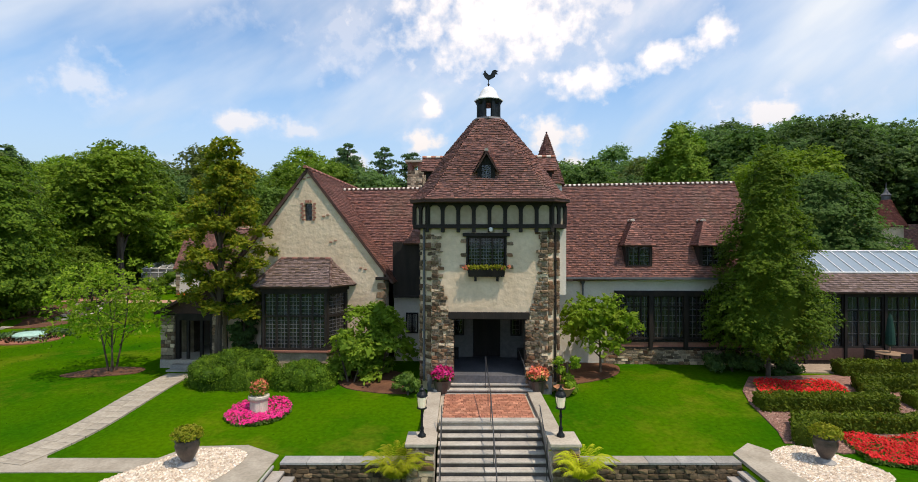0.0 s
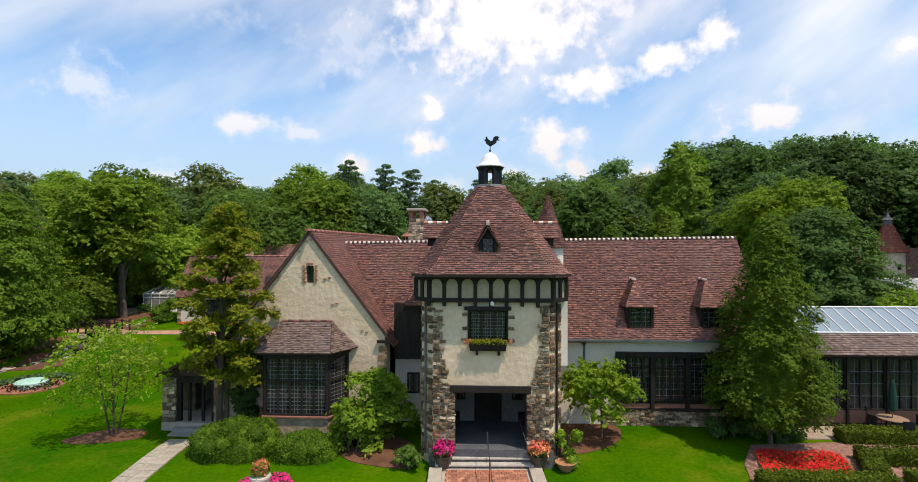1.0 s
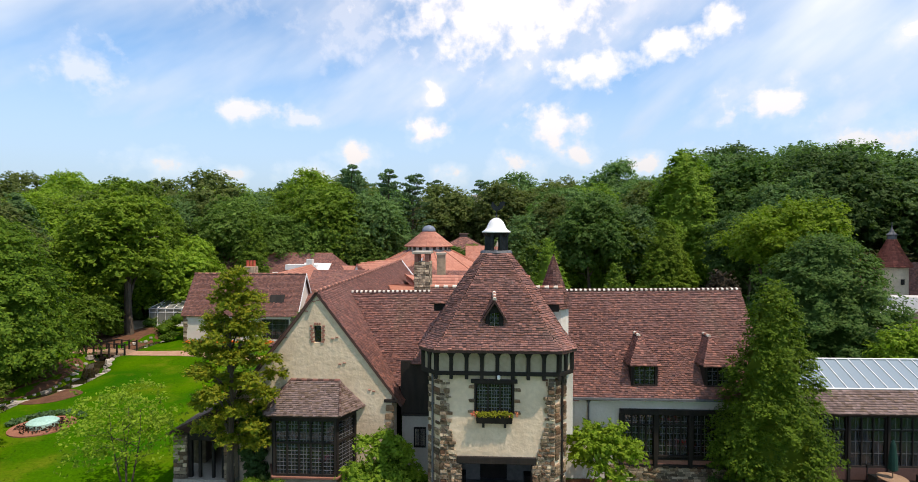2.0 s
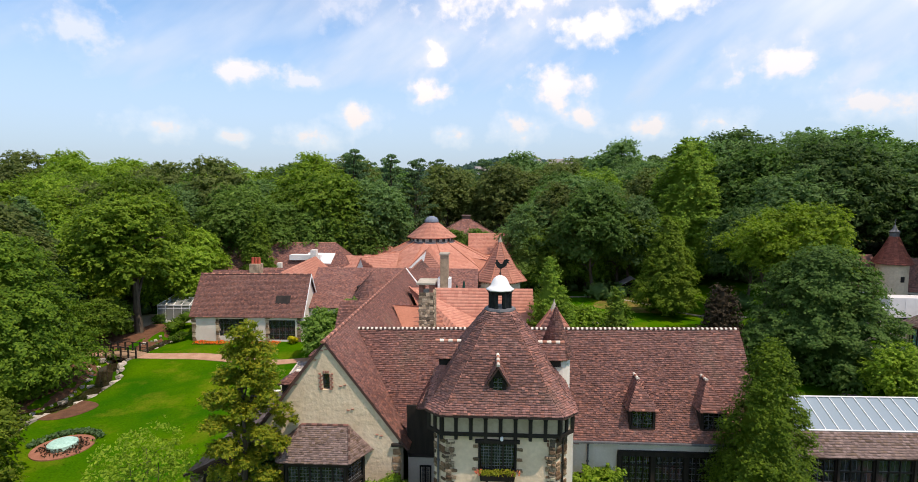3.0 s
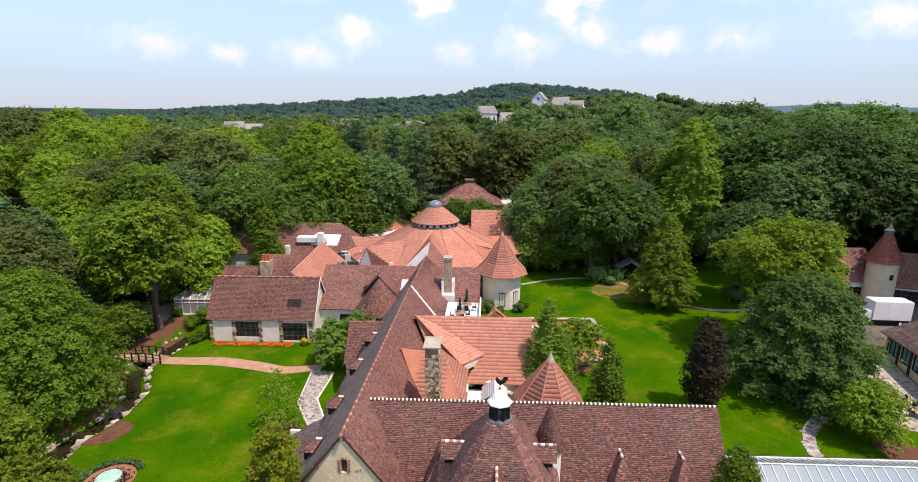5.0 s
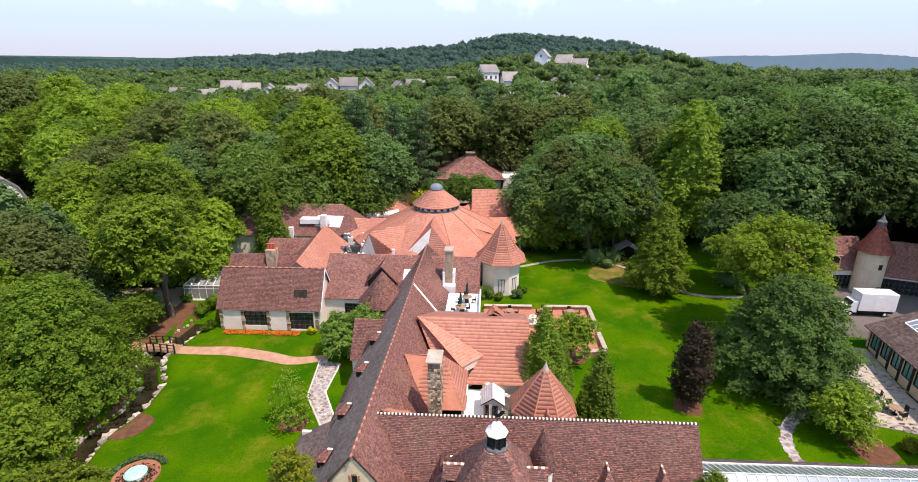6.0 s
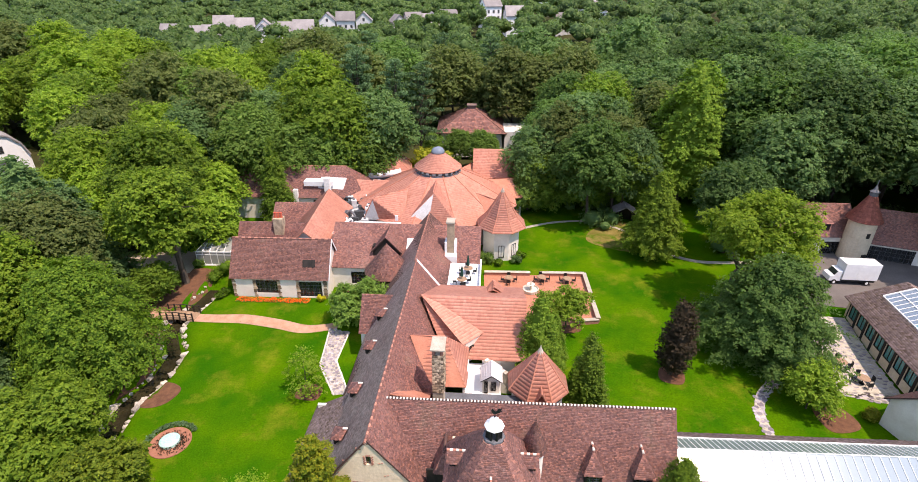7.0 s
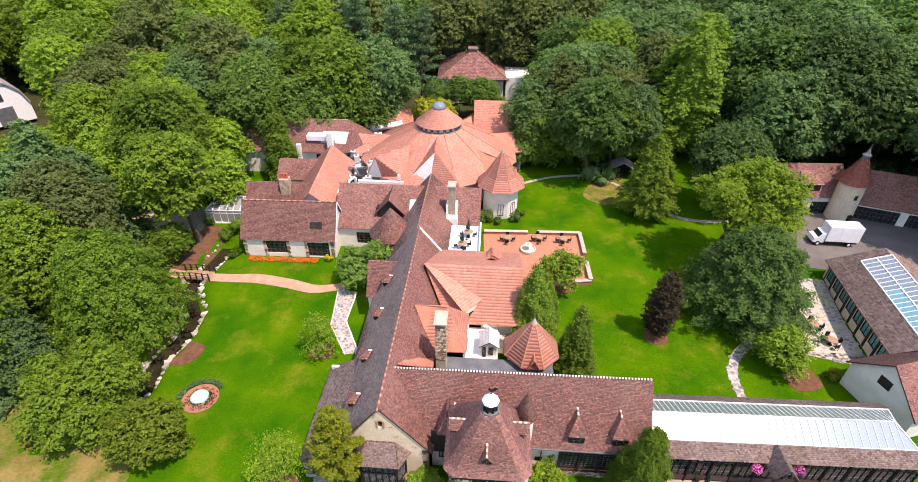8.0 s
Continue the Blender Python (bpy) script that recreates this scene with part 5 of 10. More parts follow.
for s in (-1, 1):
    part("gablet", Geo().extrude([(s * 2.75, 2.2, 8.5), (s * 2.75, 2.2, 9.0), (s * 2.75, 2.6, 9.35), (s * 2.75, 3.0, 9.0), (s * 2.75, 3.0, 8.5)], (-s * 1.4, 0, 0)), M_TIMBER, tower)
    rf = Roofer(0.14, 0.12, thick=0.06, seed=11)
    rf.plane((s * 2.95, 2.6, 9.5), (s * 2.95, 2.05, 8.85), (s * 1.5, 2.05, 8.85), (s * 1.5, 2.6, 9.5)).plane((s * 2.95, 2.6, 9.5), (s * 2.95, 3.15, 8.85), (s * 1.5, 3.15, 8.85), (s * 1.5, 2.6, 9.5))
    gr = rf.finish("gablet_roof", tower, M_TILE, M_TILE_BED)
    ridge_run(gr, (s * 2.95, 2.6, 9.5), (s * 1.75, 2.6, 9.5), 0.08, 0.2, (M_RIDGE_R, M_RIDGE_W))
for s, m in ((-1, M_LEAD), (1, M_TIMBER)):
    downpipe(s * 2.62, CD - 0.3, 0.2, 6.6, m, tower)

# cupola with its white cap and the cockerel vane
cup = part("cupola", Geo().lathe([(0.68, 11.15), (0.72, 11.22), (0.68, 11.3), (0.6, 11.32)], 8, (0, 2.45, 0)), M_LEAD, tower, "open black lantern under a white bell cap", at=pose(0, 0, -0.14))
for i in range(8):
    a = math.pi / 4 * i + math.pi / 8
    part("post", Geo().lathe([(0.1, 11.3), (0.085, 11.4), (0.085, 12.0), (0.11, 12.1)], 6, (0.47 * math.cos(a), 2.45 + 0.47 * math.sin(a), 0)), M_IRON, cup)
    b = math.pi / 4 * i
    if i % 2 == 1:
        part("panel", Geo().box(-0.03, 0.03, -0.17, 0.17, 11.3, 12.1), M_IRON, cup, at=pose(0.44 * math.cos(b), 2.45 + 0.44 * math.sin(b), 0, 0, 0, math.degrees(b)))
part("cornice", Geo().lathe([(0.50, 11.92), (0.55, 11.98), (0.59, 12.06), (0.62, 12.1), (0.42, 12.12)], 8, (0, 2.45, 0)), M_IRON, cup)
part("cap", Geo().lathe([(0.64, 12.1), (0.64, 12.15), (0.52, 12.22), (0.43, 12.33), (0.37, 12.48), (0.3, 12.6), (0.2, 12.7), (0.07, 12.76)], 8, (0, 2.45, 0)), M_WMETAL, cup, "white bell-shaped cap", smooth=True)
vane = part("weather_vane", Geo().tube([(0.0, 2.45, 12.7), (0.0, 2.45, 13.05)], 0.018, 6).lathe([(0.02, 0), (0.06, 0.05), (0.02, 0.1)], 8, (0, 2.45, 12.8)), M_IRON, tower, "black cockerel weather vane", at=pose(0, 0, -0.14))
cock = [(-0.27, 13.32), (-0.2, 13.36), (-0.2, 13.46), (-0.14, 13.48), (-0.1, 13.38), (0.02, 13.27), (0.1, 13.3), (0.16, 13.45), (0.28, 13.5), (0.42, 13.44), (0.34, 13.38), (0.42, 13.3), (0.3, 13.3), (0.28, 13.2), (0.16, 13.12), (0.05, 13.06), (0.0, 13.02), (-0.06, 13.08), (-0.16, 13.15), (-0.22, 13.28)]
part("cockerel", Geo().extrude([(x, 2.43, z) for x, z in cock], (0, 0.04, 0)), M_IRON, vane)

# conical stair turret behind the tower's right shoulder
turret = part("stair_turret", Geo().lathe([(0.72, 3.9), (0.72, 8.5)], 16, (2.75, 4.1, 0)), M_WHITE, mansion, "slim round stair turret with a conical tile roof")
rf = Roofer(0.13, 0.11, thick=0.05, seed=12)
for i in range(14):
    a, b = 2 * math.pi * i / 14, 2 * math.pi * (i + 1) / 14
    rf.plane((2.75 + 0.86 * math.cos(a), 4.1 + 0.86 * math.sin(a), 8.45), (2.75 + 0.86 * math.cos(b), 4.1 + 0.86 * math.sin(b), 8.45), (2.75, 4.1, 10.95))
rf.finish("turret_roof", turret, M_TILE, M_TILE_BED)
part("wall_shaft", Geo().box(2.79, 3.15, 0.9, 4.7, 3.6, 7.4), M_WHITE, mansion)

# tall stone chimney behind the ridge
chim = part("chimney", Geo().box(-4.85, -3.95, 11.1, 12.6, 3.8, 10.1), M_MORTAR, mansion, "tall rubble stone chimney with a pale slab cap")
part("cap", Geo().box(-4.98, -3.82, 10.95, 12.75, 10.6, 10.75), M_CAP, chim, bevel=0.03)
for x, y in ((-4.72, 11.25), (-4.08, 11.25), (-4.72, 12.45), (-4.08, 12.45)):
    part("cap_post", Geo().box(x - 0.12, x + 0.12, y - 0.14, y + 0.14, 10.1, 10.6), M_PINKBRICK, chim)
stones = [stone_mesh("stone", i, M_STONE) for i in range(5)]
quoins = [stone_mesh("quoin_stone", i + 9, M_QUOIN) for i in range(5)]


def lay(parent, meshes, x, y, z, sx, sy, sz, rot=0.0, rng=random.Random(4)):
    ob = new(meshes[0].name.split(".")[0], rng.choice(meshes))
    ob.parent = parent
    ob.matrix_basis = pose(x, y, z, 0, 0, rot) @ Matrix.Diagonal((sx, sy, sz, 1))
    return ob


R = random.Random(11)
z = 6.3
while z < 10.05:
    h = R.uniform(0.1, 0.2)
    for y, n, ax in ((11.08, R.choice((4, 5)), 0), (-3.93, R.choice((6, 7)), 1)):
        for i in range(n):
            w = (0.9 if ax == 0 else 1.5) / n
            c = (i + 0.5) * w + R.uniform(-0.03, 0.03)
            if ax == 0:
                lay(chim, stones, -4.85 + c, 11.1, z + h / 2, w * 1.02, 0.12, h * 1.0)
            else:
                lay(chim, stones, -3.95, 11.1 + c, z + h / 2, 0.12, w * 1.02, h * 1.0)
    z += h

# orange roofs of the inner court
rf = Roofer(0.3, 0.33, lift=0.022, seed=14)
rf.plane((-7.2, 22.6, 8.3), (3.3, 22.6, 8.3), (3.2, 17.9, 4.3), (-4.3, 17.9, 4.3))
rf.plane((-7.2, 22.6, 8.3), (3.3, 22.6, 8.3), (3.3, 28.6, 5.9), (-6.0, 28.6, 5.9))
rf.plane((0.0, 25.0, 7.75), (0.0, 27.9, 7.3), (-0.9, 27.9, 6.0), (-0.9, 25.4, 7.05)).plane((0.0, 25.0, 7.75), (0.0, 27.9, 7.3), (1.1, 27.9, 6.0), (1.1, 25.4, 7.05))
rf.plane((-7.2, 22.4, 8.42), (-0.1, 20.9, 6.05), (-2.7, 17.8, 6.0))
rf.plane((-7.4, 16.2, 8.15), (-4.3, 16.3, 8.1), (-2.2, 13.3, 5.0), (-5.4, 13.3, 5.0))
rf.plane((-4.3, 16.3, 8.1), (-2.2, 13.3, 5.0), (-2.2, 18.4, 5.3))
rf.plane((-7.4, 16.2, 8.15), (-4.3, 16.3, 8.1), (-2.2, 18.4, 5.3), (-5.0, 18.4, 5.6))
rf.plane((-7.7, 8.3, 8.6), (-4.9, 9.7, 6.9), (-5.2, 12.6, 4.9), (-6.8, 11.4, 6.6))
court_roof = rf.finish("court_roof", mansion, M_TILE_OR, M_OR_BED, "bright orange clay tile roofs")
g = Geo()
g.box(-2.5, -2.3, 13.4, 18.3, -0.3, 4.9).box(-0.9, 3.1, 18.3, 18.5, -0.3, 4.3).box(2.95, 3.15, 18.5, 27.8, -0.3, 5.2)
g.extrude([(-0.3, 20.7, 3.5), (-2.6, 18.0, 3.5), (-2.6, 18.0, 5.85), (-0.3, 20.7, 5.9)], (-0.15, 0.13, 0))
g.box(-5.0, 3.1, 27.7, 28.0, -0.3, 5.6)
part("court_wall", recalc(g.mesh("court_wall")), M_WHITE, mansion)
leaded_window(mansion, pose(-2.2, 18.35, 4.1, 0, 0, 49), 0.7, 1.2, leaves=1, cols=2, rows=3)
part("flat_roof", Geo().box(-4.9, 6.0, 11.2, 13.2, 4.2, 4.45), M_LEAD, mansion, "flat lead roof")
part("court_deck", Geo().box(-2.3, 0.9, 13.2, 18.3, 3.35, 3.55).box(-2.3, -2.15, 13.2, 18.3, 3.55, 4.3), M_ROOFWHITE, mansion)
hut = part("roof_hut", Geo().extrude([(-0.8, 14.3, 3.56), (0.75, 14.3, 3.56), (0.75, 14.3, 5.0), (0.0, 14.3, 5.55), (-0.8, 14.3, 5.0)], (0, 2.0, 0)), M_WHITE, mansion, "small white gabled stair hut")
leaded_window(mansion, pose(-0.05, 14.23, 3.9), 0.45, 0.95, leaves=1, cols=2, rows=3)
leaded_window(mansion, pose(-0.65, 14.23, 3.6), 0.35, 1.3, leaves=1, cols=1, rows=3)
rf = Roofer(0.2, 0.18, thick=0.08, lift=0.012, seed=15)
rf.plane((0.0, 14.15, 5.65), (0.0, 16.3, 5.65), (0.95, 16.3, 4.95), (0.95, 14.15, 4.95)).plane((0.0, 14.15, 5.65), (0.0, 16.3, 5.65), (-1.0, 16.3, 4.95), (-1.0, 14.15, 4.95))
rf.finish("hut_roof", mansion, M_ROOFWHITE, M_TIMBER, "pale roof with a dark verge")
for i in range(8):
    k = i / 7
    part("coping_block", Geo().box(-0.13, 0.13, -0.22, 0.22, 0, 0.14), M_RIDGE_W if i % 2 == 0 else M_CAP, mansion, "pale coping block", bevel=0.015, at=pose(-0.46 + 1.75 * k, 17.3 - 1.7 * k, 4.72 + 0.05 * (i % 2), 0, 0, -44))
part("stair_wall", Geo().extrude([(-0.6, 17.45, 3.4), (1.4, 15.5, 3.4), (1.4, 15.5, 4.74), (-0.6, 17.45, 4.74)], (0.14, 0.14, 0)), M_WHITE, mansion)
# white roof terrace with tables, further back
terrace = part("roof_terrace", Geo().box(-5.3, -1.4, 28.6, 36.0, 4.4, 4.62).box(-1.55, -1.4, 28.6, 36.0, 4.62, 5.3), M_ROOFWHITE, mansion, "white roof terrace")
part("terrace_wall", Geo().box(-1.7, -1.45, 28.0, 36.0, -0.3, 4.4).box(-5.2, -1.7, 28.0, 28.2, -0.3, 4.4), M_WHITE, mansion)
dome = part("skylight", Geo().lathe([(1.0, 4.55), (1.0, 4.9), (0.55, 5.35), (0.1, 5.5)], 8, (-5.2, 28.9, 0)), M_TILE_OR, mansion, "small octagonal orange skylight hood")
# gabled projection on the left side, half way back
rf = Roofer(0.18, 0.15, seed=16)
rf.plane((-13.9, 25.0, 6.6), (-10.2, 25.0, 6.6), (-12.4, 22.3, 3.4), (-13.9, 22.3, 3.4)).plane((-13.9, 25.0, 6.6), (-10.2, 25.0, 6.6), (-12.4, 27.7, 3.4), (-13.9, 27.7, 3.4))
rf.finish("projection_roof", mansion, M_TILE, M_TILE_BED)
g = Geo().extrude([(-13.75, 22.6, -0.4), (-13.75, 27.4, -0.4), (-13.75, 27.4, 3.5), (-13.75, 25.0, 6.4), (-13.75, 22.6, 3.5)], (0.2, 0, 0))
g.box(-13.55, -12.9, 22.6, 22.8, -0.4, 3.4).box(-13.55, -12.9, 27.2, 27.4, -0.4, 3.4)
part("wall", recalc(g.mesh("wall")), M_WHITE, mansion)


# octagonal pavilion roofs and other round buildings
def cone_house(name, label, x, y, r, wall_r, z0, eave, top, tile, bed, walls, sides=8, w=0.3, ex=0.33, flare=0.0, parent=None, at=None, seed=40, lift=0.05, windows=0, apex=True):
    ob = thing(name, label, "pavilion", at or ((HOUSE if parent else pose(0, 0, 0)) @ pose(x, y, 0)))
    cx, cy = 0, 0
    ring = lambda q, z: [(cx + q * math.cos(2 * math.pi * (i + 0.5) / sides), cy + q * math.sin(2 * math.pi * (i + 0.5) / sides), z) for i in range(sides)]
    part("wall", recalc(Geo().extrude(ring(wall_r, z0), (0, 0, eave - z0 + 0.1)).mesh("wall")), walls, ob)
    rf = Roofer(w, ex, lift=lift, seed=seed)
    levels = [ring(r, eave)] + ([ring(r * 0.62, eave + (top - eave) * (0.38 - flare))] if flare else [])
    for lo, hi in zip(levels[:-1], levels[1:]):
        for i in range(sides):
            rf.plane(lo[i], lo[(i + 1) % sides], hi[(i + 1) % sides], hi[i])
    for i in range(sides):
        rf.plane(levels[-1][i], levels[-1][(i + 1) % sides], (cx, cy, top))
    rr = rf.finish("roof", ob, tile, bed)
    hip = Geo()
    for k in range(sides if sides < 16 else 0):
        pts = [lv[k] for lv in levels] + [(cx, cy, top)]
        hip.tube([(p[0], p[1], p[2] + 0.03) for p in pts], 0.07, 6, 0.05)
    if hip.v:
        part("hip_tiles", hip, bed, rr)
    if apex:
        part("finial", Geo().lathe([(0.3, -0.35), (0.16, 0.0), (0.05, 0.25), (0.02, 0.45)], 8, (cx, cy, top)), M_CAP, rr)
    g = Geo()
    for i in range(sides):
        a, b = Vector(ring(wall_r + 0.02, eave - 0.35)[i]), Vector(ring(wall_r + 0.02, eave - 0.35)[(i + 1) % sides])
        for k in range(5):
            p = a.lerp(b, (k + 0.5) / 5)
            g.lathe([(0.09, 0), (0.09, 0.33)], 4, p)
    part("corbels", g, M_TIMBER, ob)
    for i in range(windows):
        k = (sides - sides // 4 - windows // 2 + i) % sides
        a, b = Vector(ring(wall_r, 0)[k]), Vector(ring(wall_r, 0)[(k + 1) % sides])
        d = (b - a)
        m = Matrix.Translation(a.lerp(b, 0.3) + Vector((0, 0, z0 + 0.7))) @ d.to_track_quat("X", "Z").to_matrix().to_4x4() @ Matrix.Translation((0, -0.03, 0))
        leaded_window(ob, m, d.length * 0.4, min(1.9, eave - z0 - 1.3), leaves=2, cols=2, rows=4)
    return ob


cone_house("court_pavilion", "octagonal white pavilion with an orange clay tile roof", 4.0, 14.3, 2.75, 2.3, -0.3, 5.0, 8.7, M_TILE_OR, M_OR_BED, M_WHITE, parent=mansion, seed=41)
rf = Roofer(0.3, 0.3, lift=0.04, thick=0.06, seed=42)
rf.plane((4.1, 11.6, 6.2), (3.5, 11.6, 5.0), (3.5, 13.4, 5.0), (4.1, 13.4, 6.2)).plane((4.1, 11.6, 6.2), (4.7, 11.6, 5.0), (4.7, 13.4, 5.0), (4.1, 13.4, 6.2))
rf.finish("pavilion_gablet", mansion, M_TILE_OR, M_OR_BED)

# quoins and rubble of the tower: rows from each front corner inwards, wide below and narrow above
R = random.Random(5)
for s in (-1, 1):
    z = 0.0
    while z < 6.05:
        h = R.uniform(0.07, 0.2)
        reach = 0.9 if z < 2.6 else (0.9 - 0.5 * (z - 2.6) / 1.5 if z < 4.1 else R.uniform(0.3, 0.55))
        reach *= R.uniform(0.85, 1.1) if z > 2.6 else 1
        x = 0.0
        while x < reach - 0.08:
            w = min(R.uniform(0.11, 0.32), reach - x) if reach - x > 0.34 else reach - x
            lay(tower, quoins if R.random() < 0.5 else stones, s * (FH - x - w / 2), 0.0, z + h / 2, w * R.uniform(0.78, 0.97), R.uniform(0.08, 0.2), h * R.uniform(0.72, 1.0), R.uniform(-6, 6))
            x += w
        if R.random() < 0.75:
            w = R.uniform(0.2, 0.42)
            d = Vector((s * (SH - FH), CD, 0)).normalized()
            lay(tower, quoins, s * FH + d.x * w / 2, d.y * w / 2, z + h / 2, w, 0.1, h * 1.02, math.degrees(math.atan2(d.y, d.x)))
            lay(tower, quoins, s * SH - d.x * w * 0.3, CD - d.y * w * 0.3, z + h / 2, w * 0.6, 0.1, h * 1.02, math.degrees(math.atan2(d.y, d.x)))
        z += h
for x, z in ((-1.0, 5.8), (-1.0, 5.25), (-1.02, 4.8), (0.8, 5.7), (0.78, 5.25), (0.8, 4.78)):
    lay(tower, quoins, x, 0.0, z, 0.26, 0.08, 0.13)
for i in range(8):
    lay(mansion, quoins, -4.95, 3.35, 0.9 + 0.4 * i, R.uniform(0.25, 0.45), 0.08, 0.3)
for x0, x1, y, top in ((-15.2, -14.55, 2.98, 2.3), (-12.75, -12.25, 2.98, 2.85)):
    z = -0.2
    while z < top:
        h, x = min(R.uniform(0.12, 0.22), top - z), x0
        while x < x1 - 0.02:
            w = min(R.uniform(0.16, 0.36), x1 - x)
            lay(porch, stones if R.random() < 0.7 else quoins, x + w / 2, y, z + h / 2, w * 0.95, 0.1, h * 0.93)
            x += w
        z += max(h, 0.02)
z = -0.2
while z < 0.6:
    h, x = R.uniform(0.09, 0.16), 5.6
    while x < 12.9:
        w = min(R.uniform(0.15, 0.42), 12.95 - x)
        lay(mansion, stones if R.random() < 0.6 else quoins, x + w / 2, 4.66, z + h / 2, w * 0.95, 0.12, h * 0.92)
        x += w
    z += h


# ---------------------------------------------------------------- other buildings
def gable_house(name, label, at, L, W, z0, eave, ridge, walls, tile, bed, hips=(0, 0), over=0.35, w=0.2, ex=0.15, seed=50, windows=(), lift=0.022, category="house", ridge_mats=None, tiled=True):
    """A long house, ridge along its own x; hips: how far the ridge is cut back at either end; windows (x, z, w, h) in the -y wall."""
    ob = thing(name, label, category, at)
    h, q = L / 2, W / 2
    g = Geo()
    openings = [(x, x + ww, z, z + hh) for x, z, ww, hh in windows]
    wall_strip(g, [(-h, eave), (h, eave)], z0, -q, -q + 0.3, openings)
    wall_strip(g, [(-h, eave), (h, eave)], z0, q - 0.3, q)
    k = (ridge - eave) / q
    for s, hip in ((-1, hips[0]), (1, hips[1])):
        top = [(s * h, -q + 0.3, eave), (s * h, q - 0.3, eave)] if hip else [(s * h, -q + 0.3, eave + 0.3 * k - 0.15), (s * h, 0, ridge - 0.2), (s * h, q - 0.3, eave + 0.3 * k - 0.15)]
        g.extrude([(s * h, q - 0.3, z0), (s * h, -q + 0.3, z0)] + top, (-s * 0.3, 0, 0))
    part("wall", recalc(g.mesh("wall")), walls, ob)
    rf = Roofer(w, ex, lift=lift, seed=seed)
    e, o = h + over, q + over
    ze = eave - over * k
    a, b = -h - (0 if hips[0] else over) + hips[0], h + (0 if hips[1] else over) - hips[1]
    rf.plane((-e, -o, ze), (e, -o, ze), (b, 0, ridge), (a, 0, ridge), tiled=tiled).plane((-e, o, ze), (e, o, ze), (b, 0, ridge), (a, 0, ridge), tiled=tiled)
    if hips[0]:
        rf.plane((-e, -o, ze), (-e, o, ze), (a, 0, ridge), tiled=tiled)
    if hips[1]:
        rf.plane((e, -o, ze), (e, o, ze), (b, 0, ridge), tiled=tiled)
    roof = rf.finish("roof", ob, tile, bed)
    if ridge_mats:
        ridge_run(roof, (a, 0, ridge - 0.02), (b, 0, ridge - 0.02), 0.1, 0.4, ridge_mats)
    for x, z, ww, hh in windows:
        leaded_window(ob, pose(x, -q + 0.1, z), ww, hh, leaves=max(1, int(ww / 0.6)), cols=2, rows=4, frame_w=0.07)
    return ob


def between(x0, y0, x1, y1):
    """The pose of a house whose ridge runs from one point to the other."""
    return pose((x0 + x1) / 2, (y0 + y1) / 2, 0, 0, 0, math.degrees(math.atan2(y1 - y0, x1 - x0)))


cottage = gable_house("cottage", "white stucco cottage with dark windows under a steep brown tile roof", between(-30.1, 57.9, -17.9, 57.7), 12.2, 5.6, 0.0, 3.15, 7.15, M_WHITE, M_TILE, M_TILE_BED,
                      windows=((-3.1, 0.7, 2.8, 1.9), (2.4, 0.3, 2.9, 2.2)), seed=51, over=0.22, ridge_mats=(M_TILE, M_RIDGE_R))
R = random.Random(19)
for x0 in (-6.1, -3.45, -0.35, 2.05, 5.35):
    z = 0.1
    while z < 2.75:
        h = R.uniform(0.16, 0.3)
        w = R.uniform(0.28, 0.5)
        lay(cottage, stones if R.random() < 0.5 else quoins, x0 + (w / 2 if x0 != 5.35 else 0.4), -2.8, z + h / 2, w, 0.12, h * 0.95)
        z += h
part("bargeboard", Geo().extrude([(6.33, -3.05, 2.85), (6.33, 0, 7.2), (6.33, 3.05, 2.85), (6.33, 3.05, 2.55), (6.33, 0, 6.9), (6.33, -3.05, 2.55)], (0.06, 0, 0)), M_WMETAL, cottage, "white bargeboard")
sk = part("roof_window", Geo().box(3.0, 4.4, -1.9, -1.62, 4.3, 4.4), M_GLASS, cottage, "small shed roof window", at=None)
part("roof_window_cheek", Geo().extrude([(2.9, -2.0, 4.05), (4.5, -2.0, 4.05), (4.5, -1.5, 4.92), (2.9, -1.5, 4.92)], (0, -0.12, 0.1)), M_TIMBER, cottage)
back = gable_house("rear_cottage", "low rear cottage with a red-potted stone chimney", between(-31.5, 63.8, -22.5, 63.8), 9.0, 6.0, 0.0, 3.0, 6.7, M_WHITE, M_TILE, M_TILE_BED, seed=52)
cs = part("chimney", Geo().box(0.2, 1.5, -1.2, 0.0, 3.0, 7.6), M_STONE, back, "stone chimney stack", bevel=0.03)
for i in range(3):
    part("chimney_pot", Geo().lathe([(0.2, 7.6), (0.17, 8.3), (0.2, 8.35)], 8, (0.45 + 0.4 * i, -0.6, 0)), M_CLAYPOT, cs, "red clay pot")
gable_house("link_building", "narrow link with a bright orange tile roof", between(-22.0, 60.5, -22.4, 75.5), 15, 6.4, 0.2, 4.2, 7.0, M_WHITE, M_TILE_OR, M_OR_BED, seed=53, w=0.3, ex=0.33, lift=0.014)
longb = gable_house("service_range", "long white service range with a hipped red-brown roof", between(-41.0, 83.2, -17.5, 83.2), 23.5, 8.0, 0.2, 4.5, 8.3, M_WHITE, M_TILE, M_TILE_BED, hips=(0, 3.6), seed=54, windows=((8, 2.2, 0.9, 1.5), (3.0, 2.2, 0.9, 1.5)), ridge_mats=(M_RIDGE_R, M_RIDGE_R))
